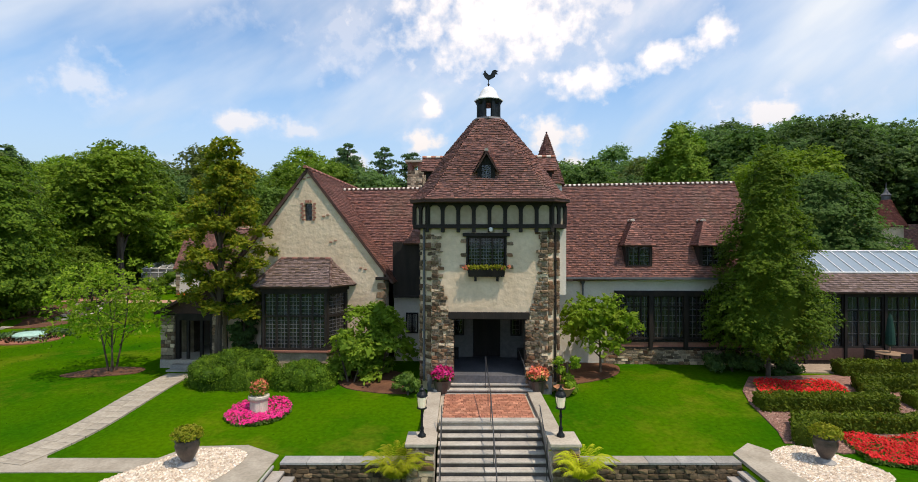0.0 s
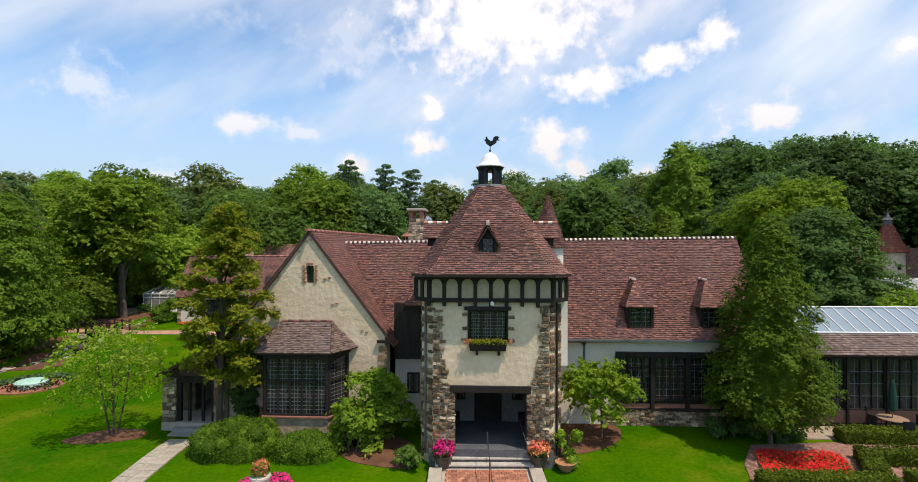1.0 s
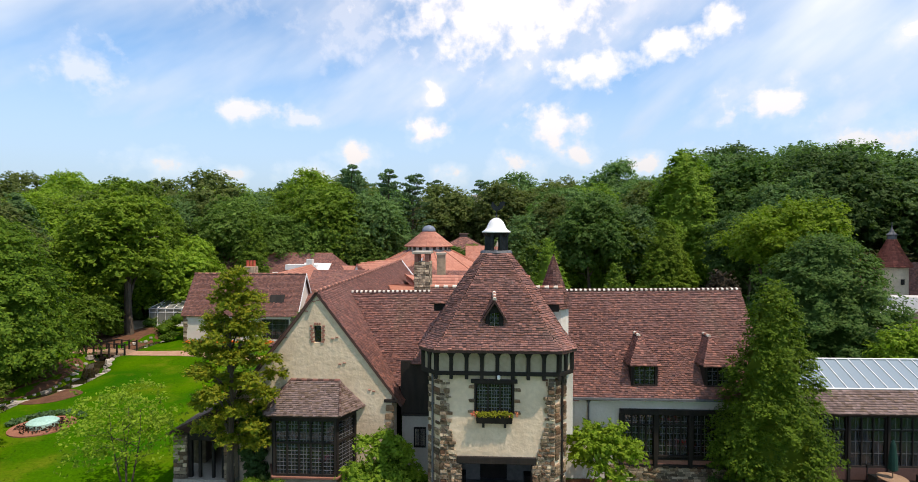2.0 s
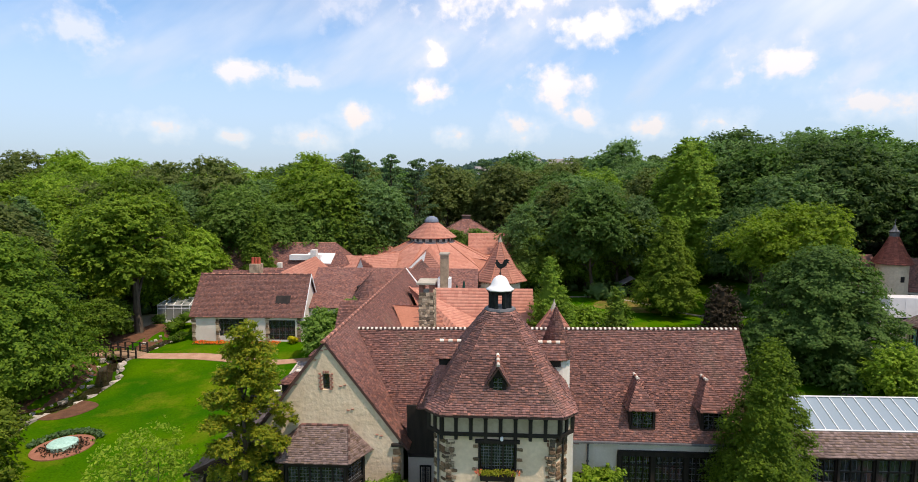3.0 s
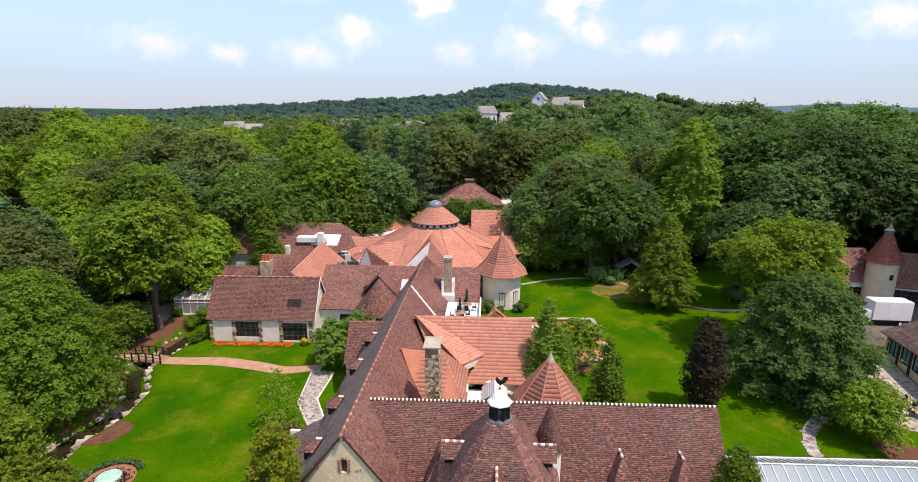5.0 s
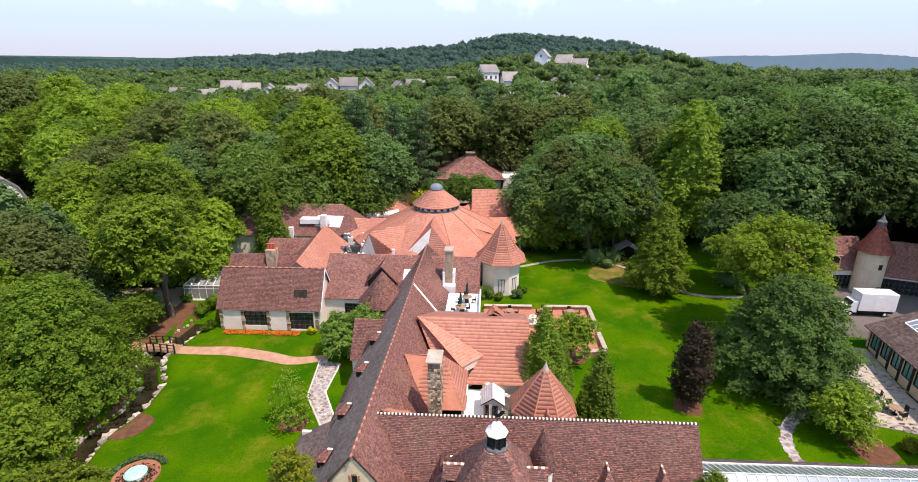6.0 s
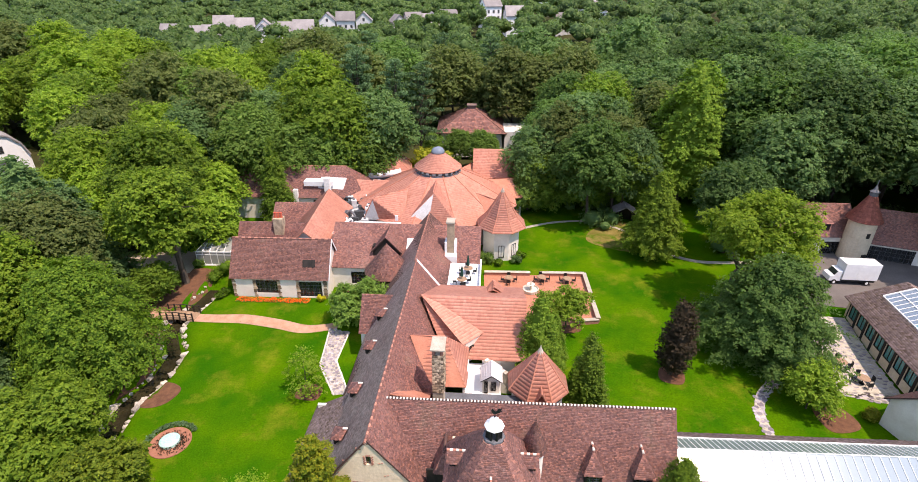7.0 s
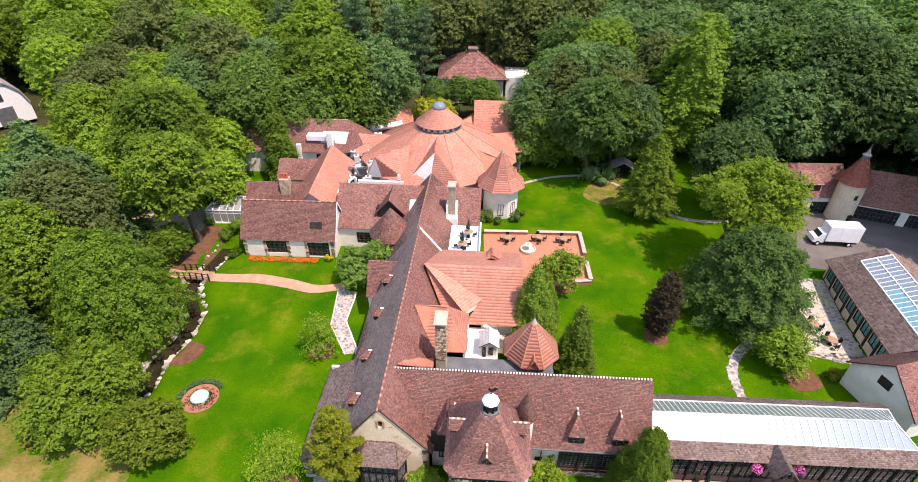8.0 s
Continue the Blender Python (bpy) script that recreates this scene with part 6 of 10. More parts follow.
part("roof_cutout", Geo().box(1.6, 6.4, -3.4, -1.8, 5.9, 6.7), M_ROOFWHITE, longb, "white plant platform set in the roof")
part("chimney", Geo().box(5.2, 6.1, -4.4, -3.4, 3.0, 7.6), M_SIDING, longb, bevel=0.02)
part("chimney", Geo().box(0.0, 0.7, -4.6, -3.9, 3.0, 5.6), M_SIDING, longb, bevel=0.02)
part("roof_panel", Geo().extrude([(3.8, -3.05, 5.52), (8.0, -3.2, 5.38), (8.4, -1.7, 6.82), (4.1, -1.6, 6.9)], (0, 0, -0.12)), M_ROOFWHITE, longb, "white sheet over part of the roof")
gable_house("kitchen_block", "low block with a brown tile roof", between(-30, 73.5, -24, 73.5), 6, 5, 0.2, 3.6, 5.6, M_WHITE, M_TILE, M_TILE_BED, seed=55)
# cross range of the mansion, behind the long wing
cross = gable_house("cross_range", "broad cross range with a purple-brown tile roof", HOUSE @ pose(-11.5, 41.7, 0), 19.2, 11.0, -0.2, 3.6, 7.2, M_WHITE, M_TILE, M_TILE_BED, seed=56, windows=((-6.8, 0.9, 3.0, 1.8), (-3.2, 0.9, 0.9, 1.6)), over=0.3)
part("cross_chimney", Geo().box(5.6, 6.5, -4.0, -2.7, 3.5, 9.3), M_STONE, cross, "stone chimney", bevel=0.03)
part("chimney_cap", Geo().box(5.5, 6.6, -4.1, -2.6, 9.3, 9.5), M_CAP, cross)
part("chimney_shoulder", Geo().box(5.2, 6.9, -5.0, -4.05, 4.0, 5.2).box(5.3, 5.58, -4.05, -2.5, 4.6, 6.6).box(6.52, 6.8, -4.05, -2.5, 4.6, 6.6), M_ROOFWHITE, cross, "white flashing round the chimney")
part("lead_patch", Geo().extrude([(0.2, -3.3, 5.12), (1.9, -3.3, 5.12), (1.9, -1.9, 6.03), (0.2, -1.9, 6.03)], (0, 0, -0.15)), M_ROOFWHITE, cross, "pale leaded roof outlet")
part("roof_window", Geo().box(-4.2, -2.5, -3.6, -2.4, 5.05, 5.5).box(1.8, 3.4, -4.4, -3.2, 4.5, 5.0), M_TIMBER, cross)
apse = cone_house("apse", "half-round stair apse with a conical brown roof", -13.0, 34.4, 2.9, 2.5, -0.2, 4.2, 7.9, M_TILE, M_TILE_BED, M_STONE, sides=20, w=0.2, ex=0.2, parent=mansion, seed=57, lift=0.010, apex=False)
rf = Roofer(0.2, 0.15, lift=0.022, seed=58)
rf.plane((-13.75, 41.4, 7.25), (-13.75, 37.3, 7.25), (-11.7, 37.3, 5.0), (-11.7, 38.2, 5.0)).plane((-13.75, 41.4, 7.25), (-13.75, 37.3, 7.25), (-15.8, 37.3, 5.0), (-15.8, 38.2, 5.0))
rf.finish("apse_roof", mansion, M_TILE, M_TILE_BED)
# one black wall added in place of the dormer's dark windows
part("dormer_wall", recalc(Geo().extrude([(-15.5, 37.5, 4.2), (-12.0, 37.5, 4.2), (-12.0, 37.5, 5.2), (-13.75, 37.5, 7.1), (-15.5, 37.5, 5.2)], (0, 0.2, 0)).mesh("dormer_wall")), M_TIMBER, mansion, "dark dormer front standing for windows behind the apse")

# the banqueting rotunda: a wide many-sided orange roof with a lantern and gabled bays
RX, RY = -5.35, 80.0
rot = thing("rotunda", "wide round banquet pavilion with an orange tile roof and glass lantern", "pavilion", pose(RX, RY, 0))
rf = Roofer(0.3, 0.34, lift=0.009, seed=60)
SIDES = 12
ring = lambda q, z: [(q * math.cos(2 * math.pi * (i + 0.5) / SIDES), q * math.sin(2 * math.pi * (i + 0.5) / SIDES), z) for i in range(SIDES)]
o, n_ = ring(13.2, 4.3), ring(3.5, 9.0)
for i in range(SIDES):
    rf.plane(o[i], o[(i + 1) % SIDES], n_[(i + 1) % SIDES], n_[i])
rr = rf.finish("roof", rot, M_TILE_OR, M_OR_BED)
hips = Geo()
for i in range(SIDES):
    hips.tube([Vector(o[i]) + Vector((0, 0, 0.05)), Vector(n_[i]) + Vector((0, 0, 0.05))], 0.08, 6)
part("hip_tiles", hips, M_OR_BED, rr)
part("wall", recalc(Geo().extrude(ring(12.4, -0.2), (0, 0, 4.6)).mesh("wall")), M_WHITE, rot)
lan = part("lantern", Geo().lathe([(3.3, 8.9), (3.3, 9.75)], 24), M_WHITE, rot, "drum of small windows under a conical roof")
for i in range(20):
    a = 2 * math.pi * i / 20
    part("lantern_window", Geo().box(-0.22, 0.22, -0.05, 0.05, 9.1, 9.65), M_GLASS, lan, at=pose(3.32 * math.cos(a), 3.32 * math.sin(a), 0, 0, 0, 90 + math.degrees(a)))
part("drum_base", Geo().lathe([(3.75, 8.75), (3.7, 8.95), (3.35, 9.02)], 24), M_LEAD, lan)
rf = Roofer(0.3, 0.3, lift=0.02, seed=61)
for i in range(20):
    a, b = 2 * math.pi * i / 20, 2 * math.pi * (i + 1) / 20
    rf.plane((3.85 * math.cos(a), 3.85 * math.sin(a), 9.65), (3.85 * math.cos(b), 3.85 * math.sin(b), 9.65), (1.0 * math.cos(b), 1.0 * math.sin(b), 11.9), (1.0 * math.cos(a), 1.0 * math.sin(a), 11.9))
rf.finish("lantern_roof", rot, M_TILE_OR, M_OR_BED)
part("dome", Geo().lathe([(1.1, 11.85), (1.1, 12.05), (1.0, 12.35), (0.78, 12.6), (0.45, 12.78), (0.1, 12.85)], 20), M_DOME, rot, "blue-grey glass dome", smooth=True)
for i, (ang, reach, wid, zr) in enumerate(((172, 14.2, 3.6, 6.6), (18, 13.8, 3.4, 6.6), (-38, 13.5, 3.8, 6.9), (62, 15.0, 4.0, 7.0))):
    bay_t = pose(0, 0, 0, 0, 0, ang)
    rf = Roofer(0.3, 0.32, lift=0.011, seed=70 + i)
    rf.plane((5.5, 0, zr + 0.15), (reach, 0, zr - 0.4), (reach, -wid, 4.0), (9.5, -wid, 4.0))
    rf.plane((5.5, 0, zr + 0.15), (reach, 0, zr - 0.4), (reach, wid, 4.0), (9.5, wid, 4.0))
    rf.finish("bay_roof", rot, M_TILE_OR, M_OR_BED, at=bay_t)
    part("bay_wall", Geo().extrude([(reach - 0.3, -wid + 0.3, -0.2), (reach - 0.3, wid - 0.3, -0.2), (reach - 0.3, wid - 0.3, 4.1), (reach - 0.3, 0, zr - 0.6), (reach - 0.3, -wid + 0.3, 4.1)], (0.2, 0, 0)), M_GREYWALL, rot, at=bay_t)
# two tall gablets at the front of the rotunda, plastered towards the west; their walls are greyed in place of shade
for (bl, br, pk, bk, rt) in (((-9.95, 69.0, 4.2), (-6.3, 67.8, 4.2), (-5.5, 70.7, 8.6), (-5.4, 77.2, 8.7), (-1.7, 67.4, 4.6)), ((-16.4, 71.2, 3.9), (-13.7, 70.2, 4.3), (-14.7, 70.8, 7.4), (-9.6, 73.9, 8.0), (-10.0, 69.4, 4.4))):
    bl, br, pk, bk, rt = (Vector(p) - Vector((RX, RY, 0)) for p in (bl, br, pk, bk, rt))
    part("gablet_wall", recalc(Geo().extrude([bl, br, pk - Vector((0, 0, 0.12))], (0.05, 0.18, 0)).mesh("gablet_wall")), M_GREYWALL, rot, "white gablet wall, greyed in colour for its shade")
    rf = Roofer(0.3, 0.32, lift=0.008, seed=75)
    rf.plane(pk, br, rt).plane(pk, rt, bk).plane(pk, bk, bl)
    rf.finish("gablet_roof", rot, M_TILE_OR, M_OR_BED)
tow = cone_house("corner_pavilion", "white eight-sided pavilion with a tall flared orange roof", 4.45, 67.9, 3.7, 2.75, 0.1, 5.0, 10.3, M_TILE_OR, M_OR_BED, M_WHITE, flare=0.1, seed=62, windows=3, lift=0.026)
gable_house("north_hall", "plain hall with a bright orange roof", between(0.8, 91.0, 8.8, 90.8), 8.0, 9.5, 0.2, 5.2, 9.35, M_WHITE, M_TILE_OR, M_OR_BED, seed=63, w=0.3, ex=0.33, lift=0.014)
cone_house("hip_pavilion", "square pavilion with an orange pyramid roof", -15.5, 93.2, 6.2, 5.2, 0.2, 4.8, 8.5, M_TILE_OR, M_OR_BED, M_WHITE, sides=4, seed=64, apex=False, at=pose(-15.5, 93.2, 0, 0, 0, 8))
# rooftop air handling plant between the rotunda and the link
R = random.Random(21)
for i in range(42):
    x, y = -17.8 + R.uniform(-2.1, 2.1), 63.3 + i * 0.56
    ob = thing("air_handler", "grey-white rooftop air handling unit", "air conditioner", pose(x, y, 3.6, 0, 0, R.uniform(-20, 20)), "rooftop plant")
    a, b, c = R.uniform(0.2, 0.75), R.uniform(0.2, 0.55), R.uniform(0.35, 1.5)
    part("casing", Geo().box(-a, a, -b, b, 0, c), (M_WMETAL, M_GREYWALL, M_LEAD, M_WMETAL, M_GREYWALL, M_STEEL)[R.randrange(6)], ob, bevel=0.03)
    part("fan", Geo().lathe([(0.16, c), (0.18, c + 0.12), (0.05, c + 0.08)], 12), M_LEAD, ob)
for i in range(7):
    x, y = -17.6 + R.uniform(-2, 2), 64.5 + 3.2 * i
    ob = thing("roof_duct", "pale bent sheet-metal duct on the flat roof", "duct", pose(x, y, 3.6, 0, 0, R.uniform(0, 180)), "rooftop ducts")
    part("duct", Geo().tube([(0, 0, 0), (0, 0, 0.9), (0.3, 0, 1.2), (1.6, 0, 1.2), (1.9, 0, 0.9), (1.9, 0, 0)], 0.2, 8), M_WMETAL if i % 2 else M_LEAD, ob, smooth=True)
beam = thing("parapet_beam", "white painted parapet beam along the plant roof", "parapet", pose(-13.3, 67.6, 4.5, 0, 0, -2))
part("beam", Geo().box(-3.6, 3.2, -0.2, 0.2, 0.15, 0.6), M_WMETAL, beam, bevel=0.03)
part("post", Geo().box(2.4, 2.8, -0.15, 0.15, 0.95, 1.7), M_WMETAL, beam)
for x in (-3.2, 0, 3.2):
    part("leg", Geo().box(x - 0.12, x + 0.12, -0.12, 0.12, -1.1, 0.0), M_WMETAL, beam)
tent = thing("duct_cover", "white sheeted cover over the roof plant", "cover", pose(-15.4, 88.6, 4.6, 0, 0, 8))
part("sheet", Geo().tube([(-3.0, 0, 0.1), (-1.5, 0, 0.35), (1.0, 0.2, 0.5), (2.8, 0.4, 0.9)], 0.75, 10, 0.45), M_WMETAL, tent, smooth=True)
part("frame", Geo().box(-2.8, 2.6, -0.1, 0.1, -1.4, 0.0), M_LEAD, tent)
plant = gable_house("plant_roof_block", "flat-roofed white plant block", pose(-17.0, 72.5, 0, 0, 0, 90), 20.0, 5.0, 0.1, 3.4, 3.6, M_WHITE, M_GREYWALL, M_GREYWALL, over=0.1, tiled=False)

cone_house("corner_pavilion", "small pavilion with an orange pyramid tile roof behind the rotunda", -15.7, 92.4, 4.4, 3.8, 0.2, 5.2, 8.8, M_TILE_OR, M_OR_BED, M_WHITE, sides=6, w=0.34, ex=0.34, seed=71, apex=False)
# far pyramid roofed hall
far = cone_house("far_hall", "square hall with a brown pyramid roof among trees", 0.2, 119.5, 11.0, 9.6, 1.0, 6.6, 11.0, M_TILE, M_TILE_BED, M_WHITE, sides=4, w=0.4, ex=0.4, seed=66, apex=False)
part("vent", Geo().box(-0.9, 0.9, -0.9, 0.9, 10.4, 11.2).box(-1.1, 1.1, -1.1, 1.1, 11.2, 11.4), M_TILE_OLD, far)
part("annex", Geo().box(7.3, 12.5, -7.0, 1.0, 0.8, 6.9), M_WHITE, far, "white flat-roofed annex")

# east court: garages, round turret, box truck, pool house
garage = gable_house("garage_range", "garage range with a red-brown tile roof and dormers", between(44.5, 69.8, 54.5, 69.8), 10.0, 6.6, 1.0, 4.8, 8.2, M_WHITE, M_TILE, M_TILE_BED, seed=80, windows=((-3.5, 1.2, 3.0, 2.4), (0.8, 1.2, 3.0, 2.4)))
part("roof_dormer", Geo().box(-1.4, 1.4, -3.0, -1.0, 5.2, 6.4), M_TIMBER, garage)
rf = Roofer(0.3, 0.26, seed=81)
rf.plane((-1.7, -3.2, 6.3), (1.7, -3.2, 6.3), (1.0, -0.8, 7.4), (-1.0, -0.8, 7.4))
rf.finish("dormer_roof", garage, M_TILE, M_TILE_BED)
gable_house("garage_range", "long dark-doored garage wing with a brown roof", between(56.5, 69.0, 76.0, 61.5), 21, 7.0, 1.0, 4.4, 8.0, M_WHITE, M_TILE, M_TILE_BED, seed=82, windows=((-9.5, 1.05, 5.5, 2.6), (-3.0, 1.05, 5.5, 2.6), (3.5, 1.05, 5.5, 2.6)))
tu = thing("round_turret", "white round turret with a red conical cap and spire", "turret", pose(54.2, 65.6, 0))
part("wall", Geo().lathe([(1.75, 0.9), (1.7, 7.8)], 24), M_PLASTER, tu, smooth=False)
rf = Roofer(0.25, 0.22, seed=83)
for i in range(20):
    a, b = 2 * math.pi * i / 20, 2 * math.pi * (i + 1) / 20
    c = lambda t, q, z: (q * math.cos(t), q * math.sin(t), z)
    rf.plane(c(a, 2.2, 7.6), c(b, 2.2, 7.6), c(b, 1.3, 9.2), c(a, 1.3, 9.2)).plane(c(a, 1.3, 9.2), c(b, 1.3, 9.2), c(b, 0.5, 11.0), c(a, 0.5, 11.0))
rf.finish("roof", tu, M_TILE_RED, M_TILE_BED, "bell-shaped red tile cap")
part("spire", Geo().lathe([(0.5, 10.9), (0.5, 11.5), (0.62, 11.6), (0.3, 11.9), (0.06, 12.5), (0.03, 13.2)], 10), M_LEAD, tu)
part("slit_window", Geo().box(-0.2, 0.2, -1.8, -1.6, 5.4, 6.1).box(0.1, 0.7, -1.85, -1.6, 1.3, 2.9), M_TIMBER, tu)
truck = thing("box_truck", "white box truck with a plain cargo body", "truck", pose(50.0, 58.6, ground_z(50.0, 58.6) + 0.06, 0, 0, -4))
truck.scale = (0.72, 0.78, 0.82)
part("cargo_box", Geo().box(-2.9, 3.1, -1.2, 1.2, 0.95, 3.75), M_VAN, truck, bevel=0.05)
part("cab", Geo().extrude([(-2.95, -1.05, 0.6), (-2.95, -1.05, 2.4), (-3.7, -1.05, 2.35), (-4.2, -1.05, 1.6), (-4.9, -1.05, 1.45), (-4.95, -1.05, 0.6)], (0, 2.1, 0)), M_VAN, truck, bevel=0.05)
part("windscreen", Geo().extrude([(-3.75, -0.95, 2.28), (-4.22, -0.95, 1.62), (-4.25, -0.95, 1.64), (-3.78, -0.95, 2.3)], (0, 1.9, 0)), M_GLASS, truck)
part("side_door", Geo().box(-0.6, 0.5, -1.225, -1.19, 1.05, 3.3), M_WMETAL, truck)
part("chassis", Geo().box(-4.6, 3.0, -0.9, 0.9, 0.5, 0.95), M_RUBBER, truck)
for x in (-4.0, 1.6):
    for y in (-1.0, 1.0):
        wh = part("wheel", Geo().lathe([(0.42, -0.13), (0.45, -0.08), (0.45, 0.08), (0.42, 0.13)], 16), M_RUBBER, truck, at=pose(x, y, 0.45, 90))
        part("rim", Geo().lathe([(0.22, -0.15), (0.2, 0.0), (0.22, 0.15)], 12), M_WMETAL, wh)

pool = thing("pool_house", "long half-timbered pool house with a glazed roof", "pool house", between(42.6, 36.8, 44.9, 51.9))
PL, PW = 15.3, 10.5
rf = Roofer(0.3, 0.22, seed=84)
rf.plane((-PL / 2 - 0.4, 0.5, 3.3), (PL / 2 + 0.4, 0.5, 3.3), (PL / 2 + 0.4, -2.4, 4.6), (-PL / 2 - 0.4, -2.4, 4.6))
rf.plane((-PL / 2 - 0.4, -2.4, 4.6), (-PL / 2 + 1.2, -2.4, 4.6), (-PL / 2 + 1.2, -5.3, 5.9), (-PL / 2 - 0.4, -5.3, 5.9))
rf.plane((PL / 2 - 1.2, -2.4, 4.6), (PL / 2 + 0.4, -2.4, 4.6), (PL / 2 + 0.4, -5.3, 5.9), (PL / 2 - 1.2, -5.3, 5.9))
rf.plane((-PL / 2 - 0.4, -5.3, 5.9), (PL / 2 + 0.4, -5.3, 5.9), (PL / 2 + 0.4, -11, 3.3), (-PL / 2 - 0.4, -11, 3.3))
rf.finish("roof", pool, M_TILE_OLD, M_TILE_BED)
R = random.Random(29)
for i in range(18):
    x0, x1 = (-PL / 2 + 1.2 + (PL - 2.4) * (i + q) / 18 for q in (0, 1))
    for y0, z0, y1, z1, low in ((-2.4, 4.62, -3.85, 5.27, True), (-3.85, 5.27, -5.3, 5.92, False)):
        part("roof_pane", Geo().extrude([(x0, y0, z0), (x1, y0, z0), (x1, y1, z1), (x0, y1, z1)], (0, 0, -0.06)), M_POOLGLASS if (low and i < 10) or R.random() < 0.08 else M_POOLGREY, pool)
    part("glazing_bar", Geo().tube([(x0, -2.4, 4.66), (x0, -5.3, 5.96)], 0.045, 4), M_WMETAL, pool)
for y, z in ((-2.4, 4.66), (-3.85, 5.31), (-5.3, 5.96)):
    part("glazing_bar", Geo().tube([(-PL / 2 + 1.2, y, z), (PL / 2 - 1.2, y, z)], 0.075, 4), M_WMETAL, pool)
for x in (-PL / 2 + 1.2, PL / 2 - 1.2):
    part("glazing_bar", Geo().tube([(x, -2.4, 4.68), (x, -5.3, 5.98)], 0.09, 4), M_WMETAL, pool)
g = Geo()
bays = [(-PL / 2 + 0.35 + 1.85 * i, -PL / 2 + 1.75 + 1.85 * i, 1.2, 3.0) for i in range(8)]
wall_strip(g, [(-PL / 2, 3.35), (PL / 2, 3.35)], 0.2, -0.2, 0.0, bays)
g.box(-PL / 2, -PL / 2 + 0.25, -10.5, -0.2, 0.2, 3.6).box(PL / 2 - 0.25, PL / 2, -10.5, -0.2, 0.2, 3.6).box(-PL / 2, PL / 2, -10.5, -10.3, 0.2, 3.4)
part("wall", recalc(g.mesh("wall")), M_PLASTER, pool)
for x0, x1, z0, z1 in bays:
    leaded_window(pool, pose(x1, -0.1, z0, 0, 0, 180), x1 - x0, z1 - z0, leaves=2, cols=2, rows=3, frame_w=0.09, pane_mat=M_POOLPANE)
    part("timber_post", Geo().box(x0 - 0.25, x0 - 0.05, -0.02, 0.06, 0.3, 3.3), M_TIMBER, pool)
    part("timber_post", Geo().box(x1 + 0.06, x1 + 0.2, -0.02, 0.06, 0.3, 3.3), M_TIMBER, pool)
stub = gable_house("end_cottage", "white gabled end cottage with a brown tile roof", between(38.6, 32.2, 48.0, 34.6), 9.4, 6.8, 0.0, 3.2, 6.3, M_WHITE, M_TILE, M_TILE_BED, seed=85)
# a dark square on the end wall
part("dark_hatch", Geo().box(-4.75, -4.68, -0.5, 0.7, 3.3, 4.3), M_TIMBER, stub)

# glazed gallery joining the mansion and the pool house
gal = thing("gallery", "long glazed gallery with dark timber windows and a white-barred glass roof", "conservatory", pose(14.55, 27.6, 0, 0, 0, -1.3))
GL = 22.4
rf = Roofer(0.18, 0.15, seed=90)
rf.plane((-0.5, -3.3, 3.4), (GL, -3.3, 3.4), (GL, -2.1, 4.2), (-0.5, -2.1, 4.2)).plane((-0.5, 3.2, 3.4), (GL, 3.2, 3.4), (GL, 1.9, 4.2), (-0.5, 1.9, 4.2))
rf.finish("skirt_roof", gal, M_TILE_OLD, M_TILE_BED, "grey-brown tile skirts")
roofg = part("roof_glazing", Geo().extrude([(-0.5, -2.1, 4.22), (GL - 0.4, -2.1, 4.22), (GL - 1.6, -0.15, 5.22), (-0.5, -0.15, 5.22)], (0, 0.02, -0.04))
              .extrude([(GL - 0.4, -2.1, 4.22), (GL - 0.4, 1.9, 4.22), (GL - 1.6, -0.15, 5.22)], (-0.03, 0, -0.03)), M_ROOFGLASS, gal)
part("roof_glazing", Geo().extrude([(-0.5, 1.9, 4.22), (GL - 0.4, 1.9, 4.22), (GL - 1.6, -0.15, 5.22), (-0.5, -0.15, 5.22)], (0, -0.02, -0.04)), M_SAGEGLASS, gal)
g = Geo()
for i in range(33):
    x = -0.2 + 0.66 * i
    xt = min(x, GL - 1.6)
    g.tube([(x, -2.1, 4.25), (xt, -0.15, 5.26)], 0.024, 4)
for i in range(50):
    x = -0.2 + 0.44 * i
    g.tube([(x, 1.9, 4.25), (min(x, GL - 1.6), -0.15, 5.26)], 0.018, 4)
for y, z, e in ((-2.1, 4.25, 0.4), (1.9, 4.25, 0.4), (-0.15, 5.27, 1.6)):
    g.tube([(-0.5, y, z), (GL - e, y, z)], 0.045, 6)
for y in (-2.1, 1.9):
    g.tube([(GL - 0.4, y, 4.25), (GL - 1.6, -0.15, 5.27)], 0.05, 6)
part("lattice", g, M_WMETAL, gal, kind="stuff")
g = Geo()
gbays = [(0.15 + 1.86 * i, 1.9 + 1.86 * i, 0.75, 3.2) for i in range(12)]
wall_strip(g, [(-0.3, 3.4), (GL, 3.4)], -0.2, -3.0, -2.85, gbays)
wall_strip(g, [(-0.3, 3.4), (GL, 3.4)], -0.2, 2.8, 2.95, [(a, b, 0.9, 3.0) for a, b, c, d in gbays])
g.box(GL - 0.2, GL, -2.85, 2.8, -0.2, 3.4)
part("wall", recalc(g.mesh("wall")), M_TIMBER, gal, "black timber frame")
